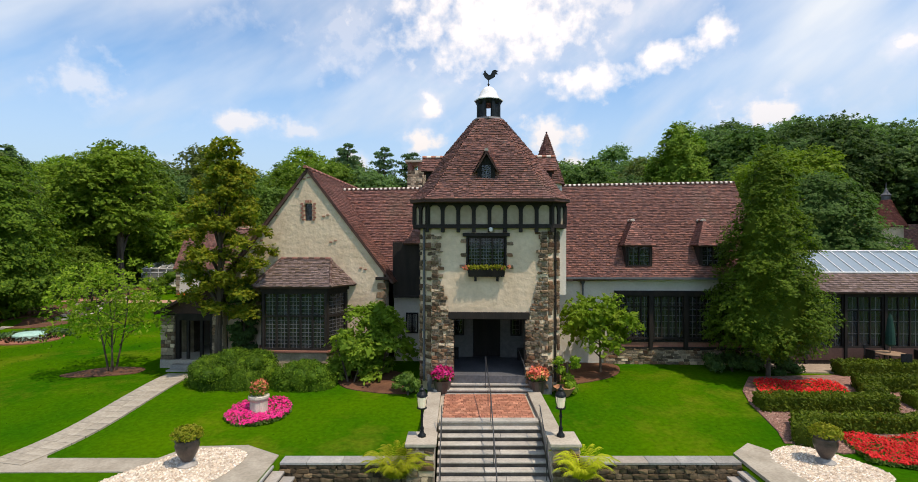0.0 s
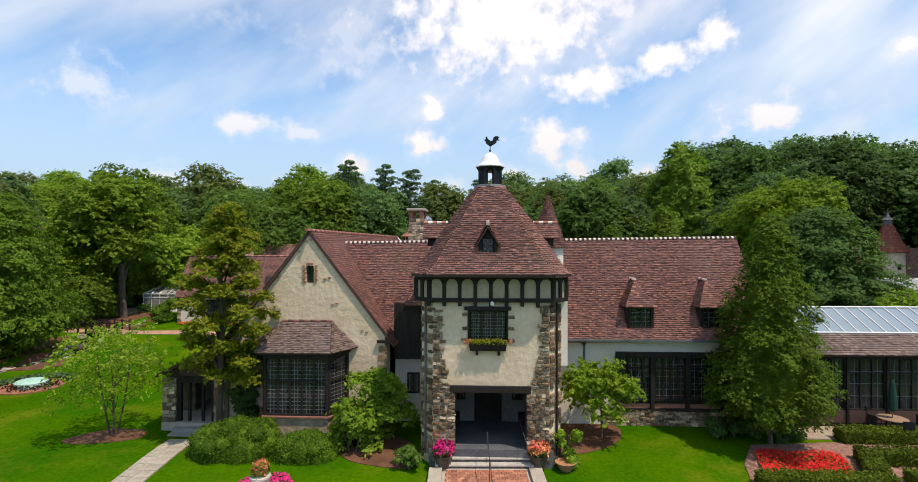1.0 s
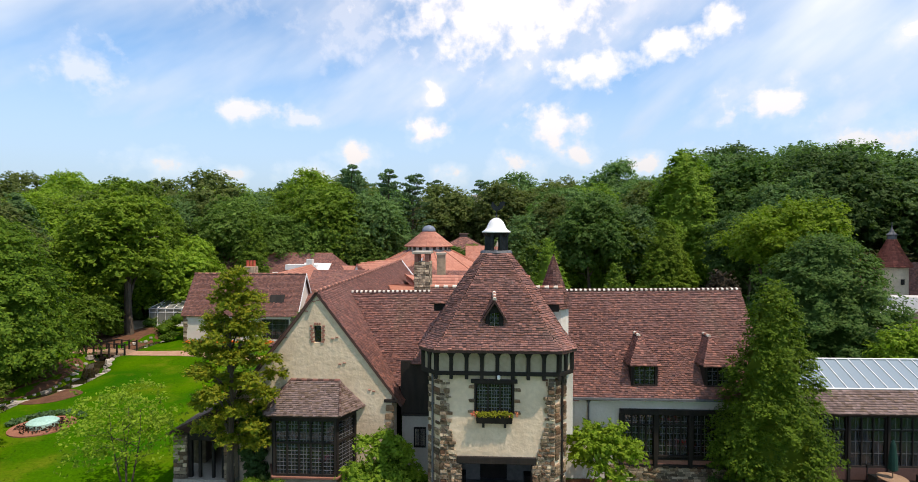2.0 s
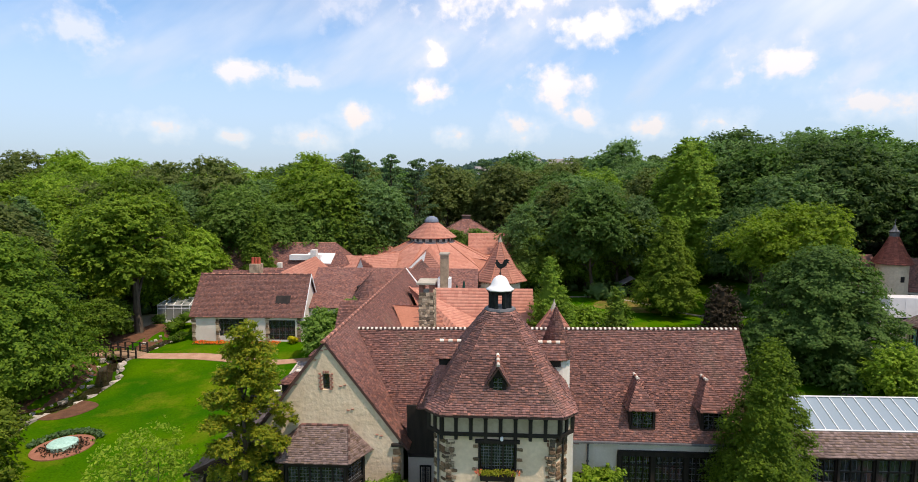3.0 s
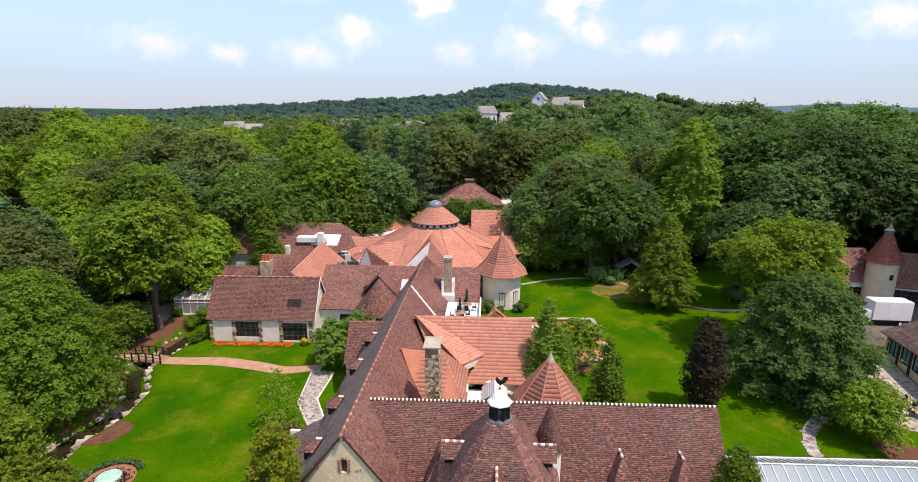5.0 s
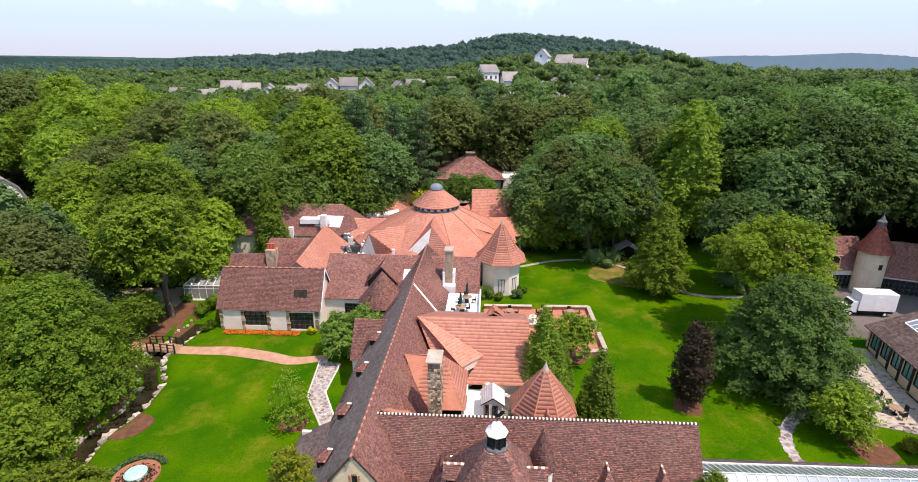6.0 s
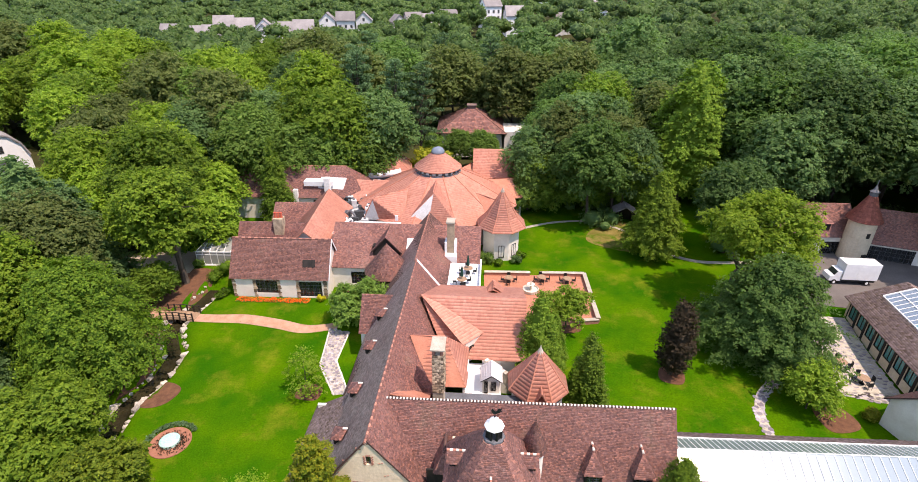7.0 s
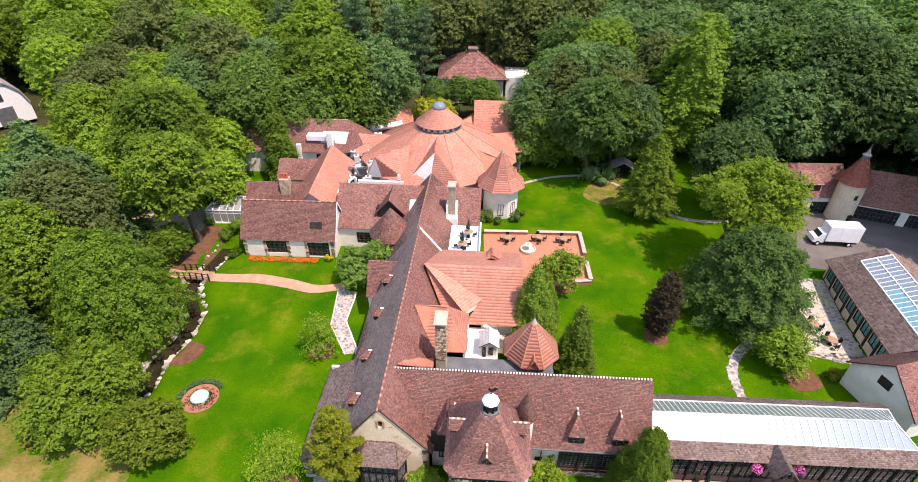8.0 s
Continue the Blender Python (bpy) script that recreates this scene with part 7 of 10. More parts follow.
for i, (x0, x1, z0, z1) in enumerate(gbays):
    leaded_window(gal, pose(x0, -2.98, z0), x1 - x0, z1 - z0, leaves=3, cols=2, rows=4, frame_w=0.06, transom=0.72)
    leaded_window(gal, pose(x1, 2.93, 0.9, 0, 0, 180), x1 - x0, 2.1, leaves=2, bars=False, frame_w=0.06)
    part("apron_panel", Geo().box(x0, x1, -3.02, -2.995, 0.15, 0.72), M_TILE_BED, gal)
    part("mullion_post", Geo().box(x0 - 0.1, x0 + 0.02, -3.08, -2.96, -0.1, 3.3), M_TIMBER, gal)
    if i % 2 == 1 and i < 6:
        part("curtain", Geo().box(x0 + 0.1, x0 + 0.75, -2.8, -2.77, 0.8, 2.5), M_BLINDS, gal, "pale drawn curtain")
part("floor", Geo().box(-0.3, GL, -2.85, 2.8, -0.2, 0.25), M_TERRACE, gal)
# peaked hood over the gallery door
rf = Roofer(0.18, 0.15, seed=91)
rf.plane((10.6, -4.6, 4.4), (9.6, -4.6, 3.2), (9.6, -2.6, 3.2), (10.6, -2.2, 4.4)).plane((10.6, -4.6, 4.4), (11.6, -4.6, 3.2), (11.6, -2.6, 3.2), (10.6, -2.2, 4.4))
rf.finish("door_hood", gal, M_TILE_OLD, M_TILE_BED)
for x in (8.9, 12.3):
    hb = part("hanging_basket", Geo().lathe([(0.06, 2.55), (0.22, 2.7), (0.26, 2.85)], 10, (x, -3.5, 0)), M_IRON, gal)
    rng = np.random.default_rng(int(x * 10))
    d = sphere_dirs(260, rng, -0.8)
    v, f = leaf_cards(np.array((x, -3.5, 2.9)) + d * np.array((0.42, 0.42, 0.36)), d, 0.08, rng)
    part("bloom", fast_mesh("bloom", v, f), F_VIOLET, hb, kind="stuff")

# white glasshouse beside the cottage: hipped at one end, its ridge along x
gh = thing("glasshouse", "white framed hipped glasshouse on a low plinth beside the cottage", "greenhouse", pose(-38.4, 62.6, 0))
GW, GD, GE, GR = 7.0, 4.6, 2.45, 3.5
part("plinth", Geo().box(-0.1, GW, -0.1, GD + 0.1, -0.3, 0.42), M_WHITE, gh, bevel=0.02)
for i in range(8):
    x = GW * i / 7
    xr = max(x, 1.3)
    for y0 in (0.0, GD):
        part("bar", Geo().tube([(x, y0, 0.42), (x, y0, GE), (xr, GD / 2, GR)], 0.085, 4), M_WMETAL, gh)
for k in range(1, 4):
    y = GD * k / 4
    part("bar", Geo().tube([(0, y, 0.42), (0, y, GE), (1.3, GD / 2, GR)], 0.08, 4), M_WMETAL, gh)
part("rail", Geo().tube([(GW, 0, GE), (0, 0, GE), (0, GD, GE), (GW, GD, GE)], 0.09, 4), M_WMETAL, gh)
part("rail", Geo().tube([(GW, 0, 2.0), (0, 0, 2.0), (0, GD, 2.0)], 0.06, 4), M_WMETAL, gh)
part("rail", Geo().tube([(GW, 0, 0.46), (0, 0, 0.46), (0, GD, 0.46)], 0.09, 4), M_WMETAL, gh)
part("ridge", Geo().tube([(1.3, GD / 2, GR + 0.03), (GW, GD / 2, GR + 0.03)], 0.09, 4).tube([(1.3, GD / 2, GR), (1.3, GD / 2, GR + 0.35)], 0.08, 4), M_WMETAL, gh)
for x in (2.05, 3.05, 5.05):
    part("roof_vent", Geo().extrude([(x, GD * 0.3, GE + (GR - GE) * 0.6 + 0.05), (x + 0.9, GD * 0.3, GE + (GR - GE) * 0.6 + 0.05), (x + 0.9, GD * 0.27, GE + (GR - GE) * 0.54 + 0.05), (x, GD * 0.27, GE + (GR - GE) * 0.54 + 0.05)], (0, 0, 0.05)), M_WMETAL, gh)
for poly in ([(0, 0, GE), (GW, 0, GE), (GW, GD / 2, GR), (1.3, GD / 2, GR)], [(0, GD, GE), (GW, GD, GE), (GW, GD / 2, GR), (1.3, GD / 2, GR)], [(0, 0, GE), (0, GD, GE), (1.3, GD / 2, GR)]):
    part("roof_pane", Geo().extrude(poly, (0, 0, -0.02)), M_GREENHOUSE, gh)
part("wall_pane", Geo().box(0, GW, -0.01, 0.01, 0.42, GE), M_GREENHOUSE, gh)
part("wall_pane", Geo().box(-0.01, 0.01, 0, GD, 0.42, GE), M_GREENHOUSE, gh)
part("wall_pane", Geo().box(0, GW, GD - 0.01, GD + 0.01, 0.42, GE), M_GREENHOUSE, gh)

# barn far on the left
barn = thing("barn", "white barn with a grey gambrel roof", "barn", pose(-96, 99, 1.0, 0, 0, 52))
prof = [(-4.5, 0), (-4.5, 3.5), (-3.6, 6.0), (-1.8, 7.8), (0, 8.3), (1.8, 7.8), (3.6, 6.0), (4.5, 3.5), (4.5, 0)]
part("end_wall", Geo().extrude([(x, -5, z) for x, z in prof], (0, 10, 0)), M_WMETAL, barn)
part("roof", Geo().extrude([(x * 1.04, -5.3, z + 0.15) for x, z in prof[1:-1]] + [(x * 0.98, -5.3, z - 0.1) for x, z in prof[-2:0:-1]], (0, 10.6, 0)), M_SHINGLE, barn)
part("door", Geo().box(-1.5, 1.5, -5.06, -5.0, 0, 3.4), M_LEAD, barn)
part("window", Geo().box(-0.6, 0.6, -5.06, -5.0, 4.6, 6.0), M_GLASS, barn)

# townhouses on the hill: place of the row's first house, how many, turn, body
R = random.Random(31)
HOMES = []
for x, y, z, n, rot_, pale in ((9, 266, 24.0, 1, 25, 1), (20, 262, 19.5, 1, 10, 1), (40, 300, 31.0, 1, 70, 1), (50, 288, 27.5, 1, -30, 1), (57, 284, 26.0, 1, -30, 1), (63, 278, 22.5, 1, -20, 1), (42, 250, 17.5, 1, 0, 0),
                               (-90, 240, 13.5, 3, 12, 0), (-68, 265, 17.0, 3, 8, 0), (-128, 236, 12.5, 3, 6, 0), (-112, 252, 14.5, 3, 15, 1), (-20, 292, 16.5, 2, 12, 0), (-38, 290, 15.0, 3, 25, 0), (-153, 222, 10.5, 1, 0, 1), (134, 262, 16.5, 2, 15, 0), (-150, 176, 10.0, 1, 40, 1)):
    for k in range(n):
        hh = R.uniform(6.8, 8.6)
        a = radians(rot_)
        HOMES.append((x + 8.5 * k * math.cos(a), y + 8.5 * k * math.sin(a)))
        ob = thing("townhouse", "pale suburban townhouse with a grey gabled roof above the trees", "house", pose(x + 8.5 * k * math.cos(a), y + 8.5 * k * math.sin(a), z - 1.0, 0, 0, rot_ + R.choice((0, 90))), "townhouses on the hill")
        part("wall", Geo().box(-4.2, 4.2, -3.6, 3.6, -14, hh * 0.55).extrude([(-4.2, -3.6, hh * 0.55), (-4.2, 3.6, hh * 0.55), (-4.2, 0, hh)], (8.4, 0, 0)), M_WMETAL if pale else M_SIDING, ob)
        part("roof", Geo().extrude([(-4.6, -4.1, hh * 0.5), (-4.6, 0, hh + 0.15), (4.6, 0, hh + 0.15), (4.6, -4.1, hh * 0.5)], (0, 0, 0.25)).extrude([(-4.6, 4.1, hh * 0.5), (-4.6, 0, hh + 0.15), (4.6, 0, hh + 0.15), (4.6, 4.1, hh * 0.5)], (0, 0, 0.25)), M_SHINGLE, ob)
        for wx in (-2.6, 0, 2.6):
            part("window", Geo().box(wx - 0.5, wx + 0.5, -3.65, -3.58, 0.6, 2.0), M_GLASS, ob)
            part("window", Geo().box(wx - 0.5, wx + 0.5, -3.65, -3.58, -2.0, -0.6), M_GLASS, ob)
        part("gable_window", Geo().box(-4.26, -4.19, -0.5, 0.5, hh * 0.5, hh * 0.5 + 1.3), M_GLASS, ob)


# ---------------------------------------------------------------- paths, beds and terraces
patch("garden_path", [(-12.85, 22.7), (-11.6, 22.7), (-11.75, 20.0), (-12.05, 17.3), (-12.4, 15.6), (-12.2, 15.3), (-8.9, 15.3), (-8.4, 16.1), (-6.6, 16.2), (-5.4, 15.5), (-5.4, 13.2), (-7.0, 13.2), (-6.7, 15.0), (-7.2, 15.7), (-8.2, 15.5), (-8.9, 14.4), (-18, 14.3), (-18, 15.2), (-13.6, 15.3), (-13.05, 18.3)], M_PATHSTONE, 0.03, "buff flagstone garden path", "path")
slabs = thing("garden_paving", "buff rectangular path slabs with narrow joints", "paving", pose(0, 0, 0), kind="structure")
R = random.Random(41)
mid = spline([(-12.22, 22.75), (-12.35, 20.0), (-12.6, 17.3), (-13.1, 14.9)], 6, closed=False)
for (ax, ay), (bx, by) in zip(mid[:-1], mid[1:]):
    cut = R.uniform(-0.2, 0.2)
    d, turn = math.hypot(bx - ax, by - ay), math.degrees(math.atan2(by - ay, bx - ax)) + 90
    for x0, x1 in ((-0.6, cut - 0.008), (cut + 0.008, 0.6)):
        cx, cy = (ax + bx) / 2, (ay + by) / 2
        part("slab", Geo().box(x0, x1, -d / 2 + 0.008, d / 2 - 0.008, -0.06, 0.055), M_PATHSTONE, slabs, at=pose(cx, cy, ground_z(cx, cy), math.degrees(math.atan2(ground_z(ax, ay) - ground_z(bx, by), d)), 0, turn), bevel=0.008)
patch("gravel_court", spline([(-8.7, 15.2), (-8.1, 15.9), (-6.8, 15.9), (-6.3, 15.1), (-6.9, 13.4), (-8.8, 13.0), (-9.6, 13.6)]), M_GRAVEL, 0.045, "pale pea gravel round the urn", "gravel")
patch("gravel_court", spline([(9.2, 15.0), (9.6, 15.8), (10.6, 16.1), (11.5, 15.2), (11.8, 14.0), (10.4, 13.2), (9.4, 13.6)]), M_GRAVEL, 0.045, "pale pea gravel round the urn", "gravel")
patch("gravel_path", [(11.3, 20.6), (10.9, 19.4), (10.75, 18.2), (10.6, 17.2), (10.3, 16.35), (10.6, 16.3), (11.6, 15.6), (16.5, 16.4), (24, 17.0), (24, 23.2), (12.5, 22.3)], M_REDGRAVEL, 0.035, "red gravel path between clipped hedges", "path")
def pebbles(outline, count, size, material, seed, label):
    """Loose gravel over an outline, uncountable."""
    rng = np.random.default_rng(seed)
    poly = np.array(outline)
    lo, hi = poly.min(0), poly.max(0)
    q = rng.uniform(lo, hi, (count, 2))
    odd = np.zeros(count, bool)
    for (ax, ay), (bx, by) in zip(poly, np.roll(poly, -1, 0)):
        if ay != by:
            odd ^= ((ay > q[:, 1]) != (by > q[:, 1])) & (q[:, 0] < ax + (bx - ax) * (q[:, 1] - ay) / (by - ay))
    q = q[odd]
    m = len(q)
    z = np.array([ground_z(x, y) for x, y in q]) + 0.045
    r = size * rng.uniform(0.5, 1.5, (m, 1, 1))
    base = np.array([(1, 0, 0), (0, 1, 0), (-1, 0, 0), (0, -1, 0), (0.1, 0.1, 0.75)])
    a = rng.uniform(0, 6.283, m)
    turn = np.stack([np.stack([np.cos(a), -np.sin(a), 0 * a], 1), np.stack([np.sin(a), np.cos(a), 0 * a], 1), np.tile((0, 0, 1.0), (m, 1))], 1)
    v = np.einsum("mij,kj->mki", turn, base) * r * rng.uniform(0.7, 1.2, (m, 1, 3)) + np.column_stack([q, z])[:, None]
    f = (5 * np.arange(m)[:, None, None] + np.array([[0, 1, 4], [1, 2, 4], [2, 3, 4], [3, 0, 4]])).reshape(-1, 3)
    me = fast_mesh("pebbles", v.reshape(-1, 3), f)
    me.materials.append(material)
    tagged(new("pebbles", me), label, "gravel", kind="stuff")


M_PEBBLE = mat("pale_pebbles", (0.38, 0.285, 0.20), (0.57, 0.475, 0.36), scale=5, fine=20, rough=0.9, bump=0.2, vary=0.35, c3=(0.75, 0.70, 0.62), island=True)
M_REDPEBBLE = mat("red_pebbles", (0.17, 0.085, 0.062), (0.30, 0.17, 0.13), scale=5, fine=20, rough=0.9, bump=0.2, vary=0.4, c3=(0.38, 0.26, 0.21), island=True)
pebbles(spline([(-8.7, 15.2), (-8.1, 15.9), (-6.8, 15.9), (-6.3, 15.1), (-6.9, 13.4), (-8.8, 13.0), (-9.6, 13.6)]), 5200, 0.035, M_PEBBLE, 1, "loose pale pea gravel")
pebbles(spline([(9.2, 15.0), (9.6, 15.8), (10.6, 16.1), (11.5, 15.2), (11.8, 14.0), (10.4, 13.2), (9.4, 13.6)]), 5200, 0.035, M_PEBBLE, 2, "loose pale pea gravel")
pebbles([(11.3, 20.6), (10.9, 19.4), (10.75, 18.2), (10.6, 17.2), (10.3, 16.35), (10.6, 16.3), (11.6, 15.6), (16.5, 16.4), (17.5, 19.0), (12.5, 20.6)], 12000, 0.03, M_REDPEBBLE, 3, "loose red gravel")
patch("border_slabs", [(8.28, 15.6), (9.1, 16.3), (9.5, 15.8), (9.3, 15.0), (9.5, 13.2), (8.28, 13.2)], M_PATHSTONE, 0.05, "pale flagstone border of the gravel court", "paving")
patch("terrace", [(14.2, 23.0), (22, 22.8), (38, 22.4), (38, 24.4), (14.2, 24.7)], M_TERRACE, 0.05, "sandy paved terrace", "terrace")
for out, lab in (([(-17.6, 22.9), (-16.8, 22.4), (-15.4, 22.5), (-14.3, 23.0), (-14.6, 23.9), (-16.4, 24.1)], "brown bark mulch under the small tree"), ([(3.9, 23.6), (4.2, 21.4), (6.0, 21.9), (7.1, 23.0), (7.3, 24.6), (5.0, 24.8)], "brown bark mulch bed"),
                 # the first bed below stands in for the shrub's shade on the ground
                 ([(-5.2, 22.8), (-4.6, 20.9), (-2.0, 20.3), (-1.9, 22.0), (-3.4, 23.6)], "brown bark mulch bed"), ([(-31.0, 39.5), (-28.9, 38.6), (-29.5, 36.5), (-31.5, 36.0), (-33.0, 38.0)], "brown mulch island by the creek"),
                 ([(-42.0, 58.5), (-38.5, 61.6), (-35.0, 61.0), (-34.6, 57.6), (-35.2, 54.4), (-36.2, 51.6), (-40.5, 51.8), (-42.5, 54.5)], "brown mulch under the tree"), ([(-36.4, 49.0), (-34.4, 44.6), (-33.7, 40.6), (-34.8, 36.6), (-34.4, 33.6), (-37.5, 31.5), (-39.5, 38.0), (-39.0, 46.0)], "brown mulch bank under the maple"), ([(13.0, 49.2), (9.0, 49.0), (8.6, 52.5), (12.0, 53.0)], "brown mulch bed"),
                 ([(19.6, 41.0), (21.6, 40.4), (22.3, 42.3), (20.3, 43.0)], "mulch ring"), ([(-17.2, 37.6), (-15.0, 37.2), (-14.8, 39.0), (-16.6, 39.4)], "mulch ring"), ([(33.0, 34.5), (36, 35), (35.6, 37.5), (33, 37.6)], "mulch ring"),
                 ([(18.4, 72.0), (19.2, 75.4), (21.4, 77.6), (23.8, 80.6), (27.0, 79.0), (31.6, 79.2), (33.0, 75.0), (31.2, 71.2), (28.2, 69.0), (25.0, 68.6), (22.0, 69.4)], "dry yellow leaf litter under the trees")):
    patch("mulch_bed", spline(out), M_DRYGRASS if "litter" in lab else M_MULCH, 0.03, lab, "mulch")
# brick path over the bridge, broken-stone path by the wing, stone path to the gallery
patch("brick_path", spline([(-39.0, 52.0), (-35.5, 51.4), (-31.0, 51.2), (-27.0, 51.3), (-22.5, 50.4), (-19.0, 49.4), (-15.4, 50.0)], closed=False) + spline([(-15.6, 48.7), (-19.4, 47.9), (-23.0, 48.8), (-27.2, 49.6), (-31.0, 49.7), (-35.5, 50.0), (-39, 50.5)], closed=False), M_PATHBRICK, 0.04, "tan brick garden path", "path")
patch("stone_path", [(-16.4, 48.8), (-14.0, 48.0), (-14.3, 43.0), (-12.0, 38.2), (-13.4, 37.9), (-15.9, 42.3)], M_MORTAR, 0.03, "path of broken pale stones", "path")
for side in ([(-16.4, 48.8), (-15.9, 42.3), (-13.4, 37.9)], [(-14.0, 48.0), (-14.3, 43.0), (-12.0, 38.2)]):
    kerb = thing("path_edging", "pale mortar edging along the broken-stone path", "edging", pose(0, 0, 0), "path edgings", kind="structure")
    part("edging", Geo().tube([(x, y, ground_z(x, y) + 0.02) for x, y in side], 0.09, 6), M_RIDGE_W, kerb)
R = random.Random(3)


def crazy(outline, count, seed, r0=0.28, r1=0.5, lift=0.05):
    """Broken flat stones inside an outline, in one mesh."""
    rng = random.Random(seed)
    g, pts = Geo(), []
    poly = [Vector(p) for p in outline]
    xs, ys = [p.x for p in poly], [p.y for p in poly]

    def inside(x, y):
        odd = False
        for a, b in zip(poly, poly[1:] + poly[:1]):
            if (a.y > y) != (b.y > y) and x < a.x + (b.x - a.x) * (y - a.y) / (b.y - a.y):
                odd = not odd
        return odd
    for _ in range(count * 30):
        x, y = rng.uniform(min(xs), max(xs)), rng.uniform(min(ys), max(ys))
        if inside(x, y) and all((x - a) ** 2 + (y - b) ** 2 > (r0 * 1.55) ** 2 for a, b in pts):
            pts.append((x, y))
            if len(pts) >= count:
                break
    for x, y in pts:
        n, a0, r = rng.randint(5, 6), rng.uniform(0, 6), rng.uniform(r0, r1) * 0.8
        z = ground_z(x, y) + lift
        g.extrude([(x + r * rng.uniform(0.8, 1.15) * math.cos(a0 + 6.283 * i / n), y + r * rng.uniform(0.8, 1.15) * math.sin(a0 + 6.283 * i / n), z) for i in range(n)], (0, 0, -0.06))
    return recalc(g.mesh("broken_stones"))


def paved(parent_label, outline, count, seed, r0=0.28, r1=0.5):
    me = crazy(outline, count, seed, r0, r1)
    me.materials.append(M_FLAG)
    tagged(new("broken_stones", me), parent_label, "paving", kind="stuff")


paved("broken pale paving stones of the garden path", [(-16.4, 48.8), (-14.0, 48.0), (-14.3, 43.0), (-12.0, 38.2), (-13.4, 37.9), (-15.9, 42.3)], 420, 7, 0.17, 0.27)
EP = spline([(26.7, 31.8), (26.8, 34.5), (27.25, 37.0), (28.7, 39.5), (31.0, 41.5)], closed=False) + spline([(31.8, 40.9), (29.45, 38.9), (28.05, 36.7), (27.6, 34.4), (27.5, 31.8)], closed=False)
patch("dry_grass", spline([(-46.0, 34.0), (-40.5, 31.5), (-37.5, 28.0), (-33.5, 28.2), (-29.8, 25.4), (-29.6, 22.0), (-36.0, 20.5), (-46.0, 22.0)]), M_DRYGRASS, 0.03, "thin dry grass and leaf litter behind the trees", "grass", step=1.0)
patch("stone_path", EP, M_MORTAR, 0.03, "curving path of pale flat stones", "path")
paved("flat stones of the curving path", EP, 90, 8, 0.22, 0.4)
NP = spline([(8.0, 76.6), (14.0, 79.3), (20.0, 79.9), (25.0, 76.7), (29.0, 69.8), (33.0, 66.2), (40.0, 64.7)], closed=False) + spline([(40.0, 64.0), (32.7, 65.5), (28.4, 69.3), (24.6, 76.2), (19.9, 79.3), (14.0, 78.7), (8.3, 76.0)], closed=False)
patch("stone_path", NP, M_PATHSTONE, 0.04, "grey stone path under the trees", "path", step=1.5)
patch("side_terrace", [(36.0, 39.5), (42.6, 37.6), (44.6, 51.3), (40.0, 52.0), (37.2, 45.0)], M_MORTAR, 0.05, "crazy-paved terrace beside the pool house", "terrace")
paved("pale broken stones of the pool terrace", [(36.0, 39.5), (42.6, 37.6), (44.6, 51.3), (40.0, 52.0), (37.2, 45.0)], 280, 11, 0.3, 0.46)
patch("driveway", [(39.5, 53.0), (44, 53.5), (60, 50), (90, 46), (90, 66), (62, 68), (46, 67), (41, 62)], M_ASPHALT, 0.06, "pale asphalt service court", "driveway", step=2)
patch("driveway", [(-62, 50), (-46, 56), (-38.6, 60.5), (-38.8, 67), (-48, 66), (-64, 60)], M_DRIVE, 0.05, "tan gravel drive behind the trees", "driveway", step=2)
PATIO = [(1.8, 48.5), (15.3, 50.8), (15.6, 61.2), (1.9, 61.2)]
patch("brick_patio", PATIO, M_BRICK, 0.08, "red brick patio", "patio", step=1.5)
pw = thing("patio_wall", "low white capped patio wall", "wall", pose(0, 0, 0))
for (ax, ay), (bx, by) in (((2.0, 61.2), (8.2, 61.2)), ((9.6, 61.2), (15.6, 61.2)), ((15.6, 61.2), (15.45, 56.2)), ((15.4, 54.6), (15.3, 50.8)), ((15.3, 50.8), (12.5, 50.4))):
    d = Vector((bx - ax, by - ay, 0))
    m = Matrix.Translation((ax, ay, ground_z(ax, ay))) @ d.to_track_quat("X", "Z").to_matrix().to_4x4()
    seg = part("wall", Geo().box(0, d.length, -0.2, 0.2, -0.2, 0.5), M_PINKBRICK, pw, at=m)
    part("coping", Geo().box(-0.05, d.length + 0.05, -0.27, 0.27, 0.5, 0.6), M_CAP, seg, bevel=0.02)
ft = thing("patio_fountain", "tiered stone patio fountain", "fountain", pose(7.9, 57.2, ground_z(7.9, 57.2) + 0.08))
part("basin", Geo().lathe([(1.0, 0), (1.05, 0.4), (0.95, 0.45), (0.9, 0.25), (0.2, 0.2)], 20), M_PEDESTAL, ft)
part("bowl", Geo().lathe([(0.16, 0.2), (0.12, 0.8), (0.5, 1.0), (0.52, 1.05), (0.1, 0.95), (0.08, 1.4), (0.02, 1.5)], 16), M_PEDESTAL, ft)


